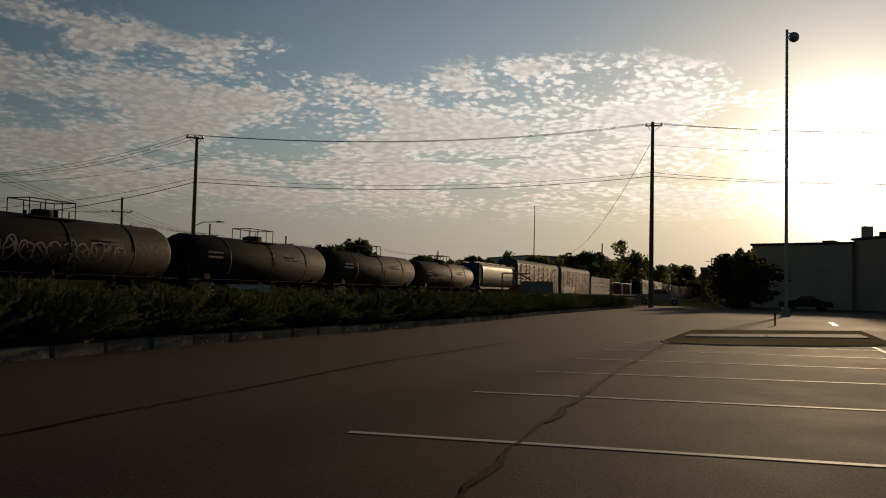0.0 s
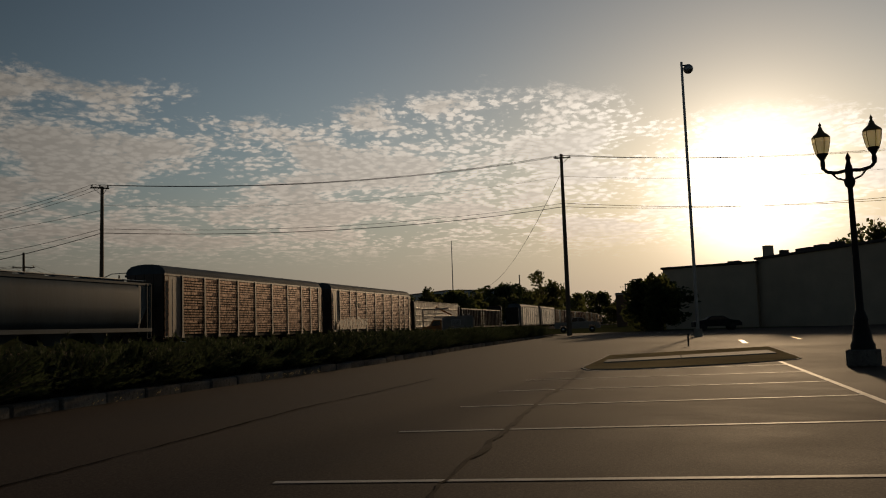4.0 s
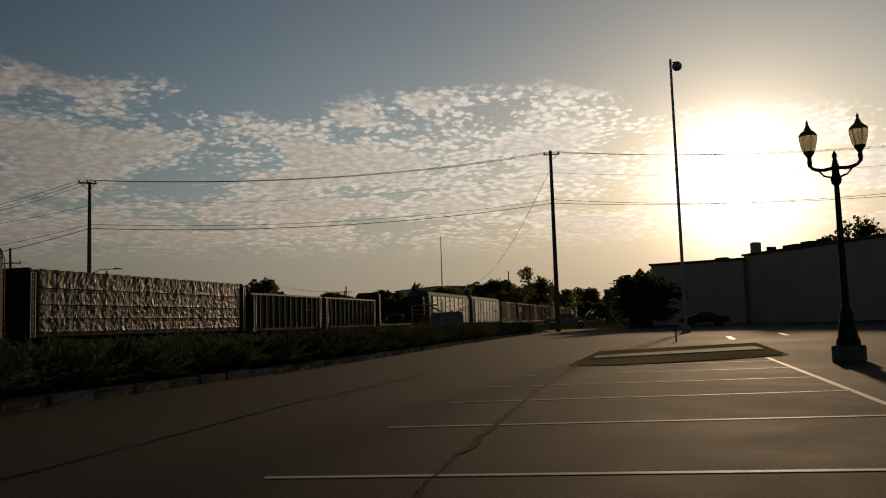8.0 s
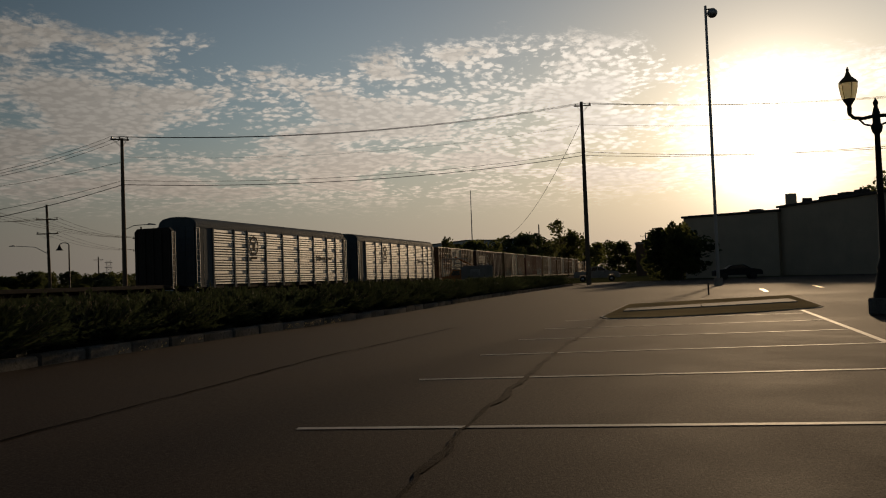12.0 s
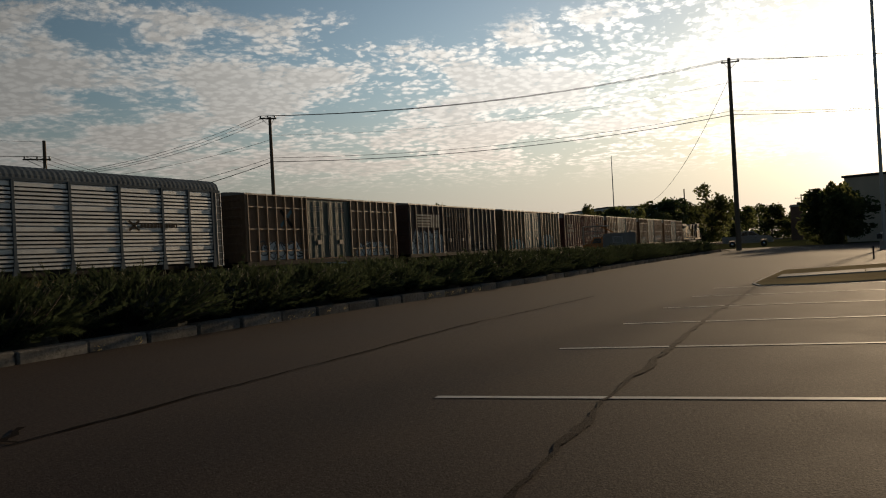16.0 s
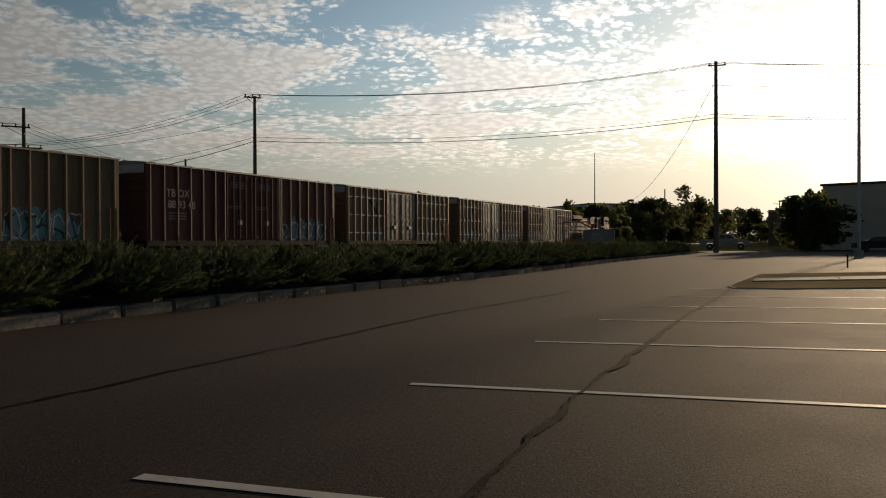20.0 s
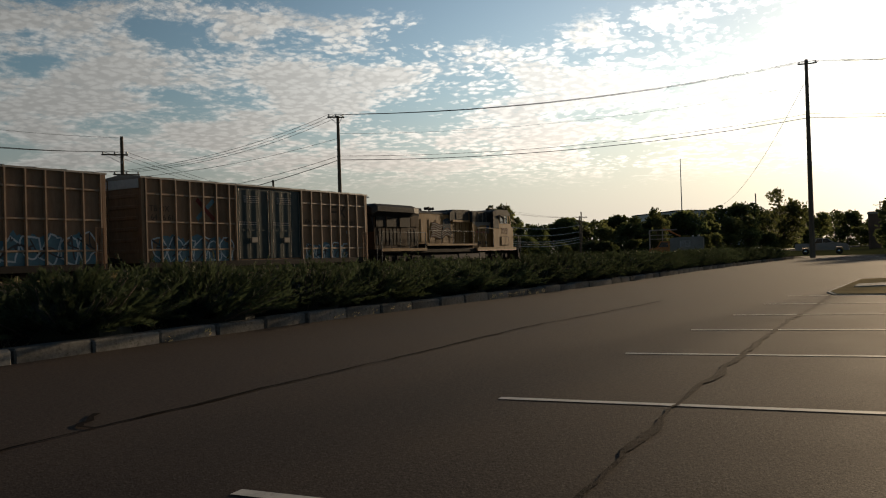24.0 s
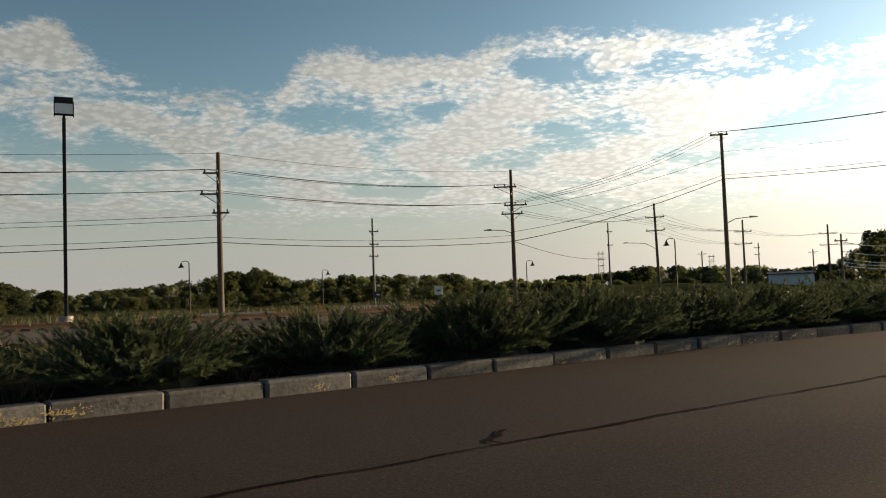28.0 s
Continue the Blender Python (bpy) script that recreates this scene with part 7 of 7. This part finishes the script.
def build_trees():
    shapes = []
    for s, (w, h, t, dens) in enumerate(((8, 10, 0.28, 1.0), (7, 10, 0.25, 1.0), (9, 10, 0.3, 1.1), (6, 10, 0.22, 0.9), (8, 10, 0.3, 1.2), (10, 10, 0.3, 1.2))):
        f, w_ = tree_mesh(40 + s, w, h, t, dens)
        shapes.append((f.mesh("crown", LEAF_A if s % 2 else LEAF_B), w_.mesh("trunk", BARK)))
    r = random.Random(77)
    azs, els = [a for a, _ in reversed(TREELINE)], [e for _, e in reversed(TREELINE)]

    def plant(az, d, h, k, wide=1.0, label="broadleaf tree with a dense dark green crown"):
        p = upright(az, d)
        ob = thing("tree", label, "tree", "distant trees", pose(p.x, p.y, -0.2, 0, 0, r.uniform(0, 360)))
        sc = h / 10.0
        ob.scale = (sc * wide, sc * wide, sc)
        part("crown", shapes[k][0], LEAF_A, ob)
        part("trunk", shapes[k][1], BARK, ob)
    az = 108.0
    while az > -20.5:
        e = float(np.interp(az, azs, els))
        d = max(r.uniform(190, 260), beyond_rails(az) * r.uniform(1.02, 1.2))
        if az < -19:
            d = r.uniform(92, 112)
        h = 1.3 + d * math.tan(radians(e)) * r.uniform(0.88, 1.04)
        plant(az, d, h, r.randrange(6), r.uniform(0.9, 1.3) * (1.25 if h < 6.5 else 1.0))
        az -= r.uniform(0.45, 0.8) * (1.7 if az > 66 else 1.0) * (max(h, 5) / 8 * 220 / max(d, 220)) ** 0.5
    # shrubs and low growth at the wood's edge
    az = 70.0
    while az > -19:
        d = max(r.uniform(150, 175), beyond_rails(az))
        if 10.9 < az < 14.6:
            az -= 0.5
            continue
        k = d / 160
        plant(az, d, r.uniform(2.4, 3.6) if az > 9 else r.uniform(3.0, 4.6) * k, r.randrange(6), 1.7 if az > 9 else 1.45, "low bushy scrub at the edge of the trees")
        az -= r.uniform(0.8, 1.3)
    # trees that stand out
    for az, d, h, k, w in ((-12.5, 275, 18.0, 2, 0.85), (7.9, 150, 8.4, 4, 0.9), (5.9, 150, 9.6, 5, 0.75), (48.3, 200, 8.6, 1, 0.9), (51.3, 205, 7.0, 0, 1.0), (-31.9, 140, 12.4, 1, 0.8), (-32.9, 138, 14.6, 0, 0.7), (-34.0, 140, 13.6, 3, 0.9),
                           (-20.2, 95, 6.2, 2, 0.8), (-19.7, 98, 4.6, 4, 0.8), (-4.7, 150, 8.2, 2, 0.6), (38.5, 200, 6.3, 3, 1.0), (41.5, 205, 6.4, 3, 0.9)):
        plant(az, d, h, k, w, "tall broadleaf tree standing above the treeline")
    # dry weeds between the bed and the rails
    m = M()
    for _ in range(9000):
        u, w = r.uniform(-25, 90), r.uniform(16.5, 31)
        h = r.uniform(0.12, 0.5)
        a, b = r.uniform(-0.15, 0.15), r.uniform(-0.15, 0.15)
        s = r.uniform(0.008, 0.02)
        t = r.uniform(0, 3.1)
        m.face([(u - s * math.cos(t), w - s * math.sin(t), -0.13), (u + s * math.cos(t), w + s * math.sin(t), -0.13), (u + a, w + b, -0.12 + h)])
    for _ in range(5000):
        u, w = r.uniform(-40, 60), r.uniform(39, 75)
        h = r.uniform(0.3, 0.9)
        a, b = r.uniform(-0.25, 0.25), r.uniform(-0.25, 0.25)
        t, s = r.uniform(0, 3.1), r.uniform(0.02, 0.06)
        m.face([(u - s * math.cos(t), w - s * math.sin(t), -0.13), (u + s * math.cos(t), w + s * math.sin(t), -0.13), (u + a, w + b, -0.12 + h)])
    # bleached stalks in the gaps between the junipers
    for gap in (-3.7, -1.2, 1.2, 3.65, 6.1, 8.6):
        for _ in range(90):
            u = gap + r.gauss(0, 0.16)
            w, h = kerb_w(u) + r.uniform(0.5, 2.4), r.uniform(0.06, 0.26)
            t, s, a, b = r.uniform(0, 3.1), r.uniform(0.003, 0.008), r.uniform(-0.2, 0.2), r.uniform(-0.12, 0.12)
            m.face([(u - s * math.cos(t), w - s * math.sin(t), 0.13), (u + s * math.cos(t), w + s * math.sin(t), 0.13), (u + a, w + b, 0.13 + h)])
    tagged(new("weeds", m.mesh("weeds", WEED)), "dry straw-coloured weeds beside the rails", "weeds", kind="stuff").matrix_basis = SITE


build_hedge()
build_trees()

# ---------- buildings, vehicle, trackside ----------
STUCCO = mat("pale_tan_stucco", (0.46, 0.40, 0.32), 0.9, big=0.3, fine=8, amount=0.15, bump=0.3, spec=0.05)
BRICK_DK = mat("dark_brick_wall", (0.12, 0.075, 0.055), 0.85, big=0.3, fine=8, amount=0.3, bump=0.4)
ROOF_DK = mat("dark_flat_roofing", (0.05, 0.045, 0.042), 0.85, big=0.4, fine=10, amount=0.3)
SHED_W = mat("pale_blue_metal_cladding", (0.50, 0.55, 0.59), 0.6, 0.0, big=0.2, fine=6, amount=0.15)
CAR_WHITE = mat("silver_car_paint", (0.20, 0.20, 0.20), 0.3, big=0.8, fine=10, amount=0.08, bump=0, coat=0.6)
TYRE = mat("tyre_rubber", (0.02, 0.02, 0.02), 0.8, big=4, fine=30)
CHROME = mat("chrome_trim", (0.6, 0.6, 0.6), 0.15, 1.0, bump=0, amount=0.05)
CABIN_M = mat("aluminium_cabin_sheet", (0.19, 0.185, 0.18), 0.5, 0.4, big=0.8, fine=8, amount=0.2, bump=0.06)
ORANGE = mat("faded_orange_paint", (0.40, 0.14, 0.03), 0.5, big=1, fine=10)


def low_building(az0, az1, d, top, label, paint, windows, depth=14, name="building", pitch=0.0, d1=None):
    a, b = upright(az0, d), upright(az1, d1 or d)
    ln = (b - a).length
    ang = math.degrees(math.atan2(b.y - a.y, b.x - a.x))
    ob = thing(name, label, "building", at=pose(a.x, a.y, -0.15, 0, 0, ang))
    part("wall", M().box(0, ln, 0, depth, 0, top), paint, ob)
    if pitch:
        part("roof", M().prism([(-0.4, top), (depth / 2, top + pitch), (depth + 0.4, top), (depth + 0.4, top - 0.15), (-0.4, top - 0.15)], -0.4, ln + 0.4), ROOF_DK, ob)
    else:
        part("roof", M().box(-0.25, ln + 0.25, -0.25, depth + 0.25, top, top + 0.3, 0.04), ROOF_DK, ob)
        part("roof_unit", M().box(ln * 0.62, ln * 0.62 + 1.6, 4, 5.5, top + 0.3, top + 0.8, 0.05), ROOF_DK, ob)
    for i in range(windows):
        x = ln * (i + 0.5) / windows
        w = part("window", M().box(x - 0.7, x + 0.7, -0.06, 0.02, 0.95, 2.35), GLASS_DARK, ob)
        part("window_frame", M().box(x - 0.78, x - 0.7, -0.1, 0.02, 0.88, 2.42).box(x + 0.7, x + 0.78, -0.1, 0.02, 0.88, 2.42).box(x - 0.7, x + 0.7, -0.1, 0.02, 2.35, 2.42).box(x - 0.7, x + 0.7, -0.12, 0.02, 0.88, 0.95), STEEL, w)
    return ob


def pickup():
    ob = thing("pickup_truck", "silver-grey crew-cab pickup truck parked at the street", "pickup truck", at=polar(-14.7, 108, 0.0, 0))
    body = [(-2.9, 0.6), (-2.9, 1.28), (-2.8, 1.34), (-1.0, 1.34), (-0.95, 1.4), (-0.72, 1.86), (-0.4, 1.94), (0.45, 1.94), (0.7, 1.88), (1.4, 1.38), (2.5, 1.28), (2.75, 1.14), (2.88, 0.65), (2.7, 0.5), (2.32, 0.5), (2.15, 0.92), (1.5, 0.92),
            (1.35, 0.5), (-1.3, 0.5), (-1.45, 0.92), (-2.1, 0.92), (-2.25, 0.52)]
    part("body", M().prism(body, -0.98, 0.98, "y"), CAR_WHITE, ob)
    part("side_window", M().prism([(-0.72, 1.4), (-0.52, 1.82), (0.05, 1.84), (0.05, 1.4)], -0.99, -0.97, "y"), GLASS_DARK, ob)
    part("side_window", M().prism([(0.12, 1.4), (0.12, 1.84), (0.58, 1.83), (1.16, 1.4)], -0.99, -0.97, "y"), GLASS_DARK, ob)
    part("windscreen", M().idx([(1.39, -0.85, 1.40), (1.39, 0.85, 1.40), (0.73, 0.75, 1.885), (0.73, -0.75, 1.885)], [(0, 1, 2, 3)]), GLASS_DARK, ob)
    part("bumper", M().box(2.72, 2.95, -0.95, 0.95, 0.48, 0.72, 0.05), CHROME, ob)
    for y in (-0.75, 0.75):
        part("headlight", M().box(2.6, 2.82, y - 0.16, y + 0.16, 0.8, 1.0, 0.04), LAMP_WHITE, ob)
    part("mirror", M().box(1.0, 1.15, -1.2, -1.0, 1.28, 1.45, 0.03), CAR_WHITE, ob)
    for x in (-1.78, 1.83):
        for y in (-0.92, 0.92):
            w = part("wheel", M().lathe([(0.0, -0.1), (0.22, -0.1), (0.22, 0.1), (0.0, 0.1)], 16, "y", (x, y, 0.38)), CHROME, ob)
            part("tyre", M().lathe([(0.22, -0.12), (0.36, -0.12), (0.38, -0.08), (0.38, 0.08), (0.36, 0.12), (0.22, 0.12)], 20, "y", (x, y, 0.38)), TYRE, w)


def service_truck():
    """A box-bodied utility truck with a folded boom over its cab, parked by the rails."""
    ob = thing("utility_truck", "pale box-bodied utility truck with a folded boom and orange fittings", "utility truck", at=polar(-5.85, 110, -0.1))
    part("chassis", M().box(-3.3, 3.4, -0.45, 0.45, 0.5, 0.75, 0.02), UNDER, ob)
    box = part("body", M().prism([(-0.7, 0.7), (-0.7, 2.45), (-0.45, 2.72), (3.2, 2.78), (3.42, 2.6), (3.42, 0.7)], -1.1, 1.1, "y"), CABIN_M, ob, "pale metal box body")
    part("hatch", M().box(0.5, 1.75, -1.125, -1.095, 1.5, 2.3, 0.012), STEEL, box)
    for i in range(5):
        part("slat", M().box(0.58, 1.67, -1.15, -1.12, 1.58 + i * 0.14, 1.64 + i * 0.14), POLE_GREY, box)
    # pale strip along the right edge of the box, sunlight painted on
    part("corner_trim", M().box(3.3, 3.44, -1.13, -1.06, 0.75, 2.6, 0.02), CONCRETE, box)
    for x in (2.1, 2.8):
        part("roof_vent", M().cyl((x, -0.4, 2.72), (x, -0.4, 2.98), 0.13, 0.13, 10), STEEL, box)
    cab = part("cab", M().prism([(-0.75, 0.6), (-0.75, 2.3), (-1.9, 2.34), (-2.35, 1.55), (-3.3, 1.4), (-3.42, 0.6)], -1.0, 1.0, "y"), ORANGE, ob, "faded orange cab")
    part("side_window", M().prism([(-0.95, 1.55), (-0.95, 2.15), (-1.8, 2.18), (-2.15, 1.55)], -1.02, -0.99, "y"), GLASS_DARK, cab)
    part("windscreen", M().idx([(-2.37, -0.85, 1.6), (-2.37, 0.85, 1.6), (-1.93, 0.8, 2.3), (-1.93, -0.8, 2.3)], [(0, 1, 2, 3)]), GLASS_DARK, cab)
    rack = part("rack", M().tube([(-3.2, -0.9, 1.3), (-3.2, -0.9, 3.75), (0.2, -0.9, 3.75)], 0.07).tube([(-3.2, 0.9, 1.3), (-3.2, 0.9, 3.75), (0.2, 0.9, 3.75)], 0.07).tube([(-1.6, -0.9, 2.3), (-1.6, -0.9, 3.75)], 0.06), CONCRETE, ob, "pale tubular rack")
    for z in (2.6, 3.1):
        part("rack_bar", M().tube([(-3.2, -0.9, z), (-0.4, -0.9, z)], 0.05), CONCRETE, rack)
    part("boom", M().box(-0.09, 0.09, -0.14, 0.14, 0.0, 2.4, 0.02), ORANGE, ob, "folded orange boom", pose(-1.5, 0, 4.0, 0, 118, 0))
    for x in (-2.7, 1.9):
        for y in (-0.95, 0.95):
            w = part("wheel", M().lathe([(0.0, -0.12), (0.26, -0.12), (0.26, 0.12), (0.0, 0.12)], 14, "y", (x, y, 0.48)), STEEL, ob)
            part("tyre", M().lathe([(0.26, -0.14), (0.45, -0.14), (0.48, -0.1), (0.48, 0.1), (0.45, 0.14), (0.26, 0.14)], 18, "y", (x, y, 0.48)), TYRE, w)


def parked_car():
    ob = thing("parked_car", "dark sedan parked before the commercial building", "car", at=polar(-23.7, 88, 0.0, 12))
    part("body", M().prism([(-2.3, 0.4), (-2.3, 0.85), (-1.9, 1.0), (-1.2, 1.05), (-0.6, 1.42), (0.5, 1.44), (1.2, 1.05), (2.1, 0.92), (2.3, 0.7), (2.3, 0.4)], -0.88, 0.88, "y"), DARK_STEEL, ob)
    part("side_window", M().prism([(-1.0, 1.05), (-0.55, 1.36), (0.45, 1.37), (1.0, 1.05)], -0.9, -0.87, "y"), GLASS_DARK, ob)
    part("windscreen", M().idx([(1.18, -0.75, 1.08), (1.18, 0.75, 1.08), (0.54, 0.7, 1.43), (0.54, -0.7, 1.43)], [(0, 1, 2, 3)]), CHROME, ob, "windscreen flashing in the sun")
    for x in (-1.4, 1.4):
        for y in (-0.82, 0.82):
            part("wheel", M().lathe([(0.0, -0.1), (0.28, -0.1), (0.32, -0.06), (0.32, 0.06), (0.28, 0.1), (0.0, 0.1)], 16, "y", (x, y, 0.32)), TYRE, ob)


def build_built():
    low_building(-20.5, -26.3, 122, 8.5, "wide flat-roofed commercial building with pale tan walls", STUCCO, 0, 20, d1=118)
    big = low_building(-26.4, -46.0, 119, 9.0, "taller flat-roofed wing of the commercial building", STUCCO, 0, 20, d1=84)
    for x, w, h in ((0.6, 0.8, 10.8), (4.0, 0.5, 9.9), (7.2, 2.6, 9.75), (10.6, 1.6, 9.85), (13.4, 1.3, 9.9)):
        part("roof_unit", M().box(x, x + w, 0.6, 1.8, 8.9, h, 0.05), ROOF_DK if h < 10 else STUCCO, big)
    low_building(-5.9, -10.6, 262, 12.9, "long low warehouse behind the trees across the railway", SHED_W, 0, 30, "warehouse", d1=275)
    low_building(14.3, 11.6, 185, 2.9, "pale blue metal shed far behind the poles", SHED_W, 0, 20, "shed", 0.5)
    ch = thing("chimney", "squat dark chimney stack above the trees", "chimney", at=polar(-17.65, 230, -0.2))
    part("shaft", M().box(-1.3, 1.3, -1.3, 1.3, 0, 9.2, 0.05), BRICK_DK, ch)
    part("cap", M().box(-1.5, 1.5, -1.5, 1.5, 8.6, 9.0, 0.04), CONCRETE, ch)
    for az0, az1, d, h in ((51.9, 47.3, 60, 0.42), (42.9, 38.0, 78, 0.36), (62.4, 58.7, 43, 0.14), (55.2, 52.6, 64, 0.3)):
        a, b = upright(az0, d), upright(az1, d)
        ob = structure("low_wall", M().prism([(-0.25, 0), (-0.12, h), (0.12, h), (0.25, 0)], 0, (b - a).length), CONCRETE_LIT, "low pale concrete barrier beside the road", "barrier",
                       pose(a.x, a.y, -0.13, 0, 0, math.degrees(math.atan2(b.y - a.y, b.x - a.x))))
    pickup()
    service_truck()
    parked_car()
    # short posts in the lot
    for u, w in ((37.3, -0.6),):
        ob = thing("bollard", "short dark steel post in the asphalt", "bollard", "", site(u, w, 0))
        part("post", M().cyl((0, 0, 0), (0, 0, 0.5), 0.035, 0.035, 12), DARK_STEEL, ob)
        part("cap", M().lathe([(0.04, 0.49), (0.036, 0.52), (0.0, 0.53)], 12), DARK_STEEL, ob)


build_built()


def motions():
    # the train rolls past at a steady pace
    for ob, s in CARS:
        walk(ob, [(t, site(HEAD_AT + s - TRAIN_V * t, RAIL_W, RAIL_Z)) for t in (0.0, 4.0, 8.0, 12.0, 16.0, 20.0, 24.0, 28.0)])


motions()
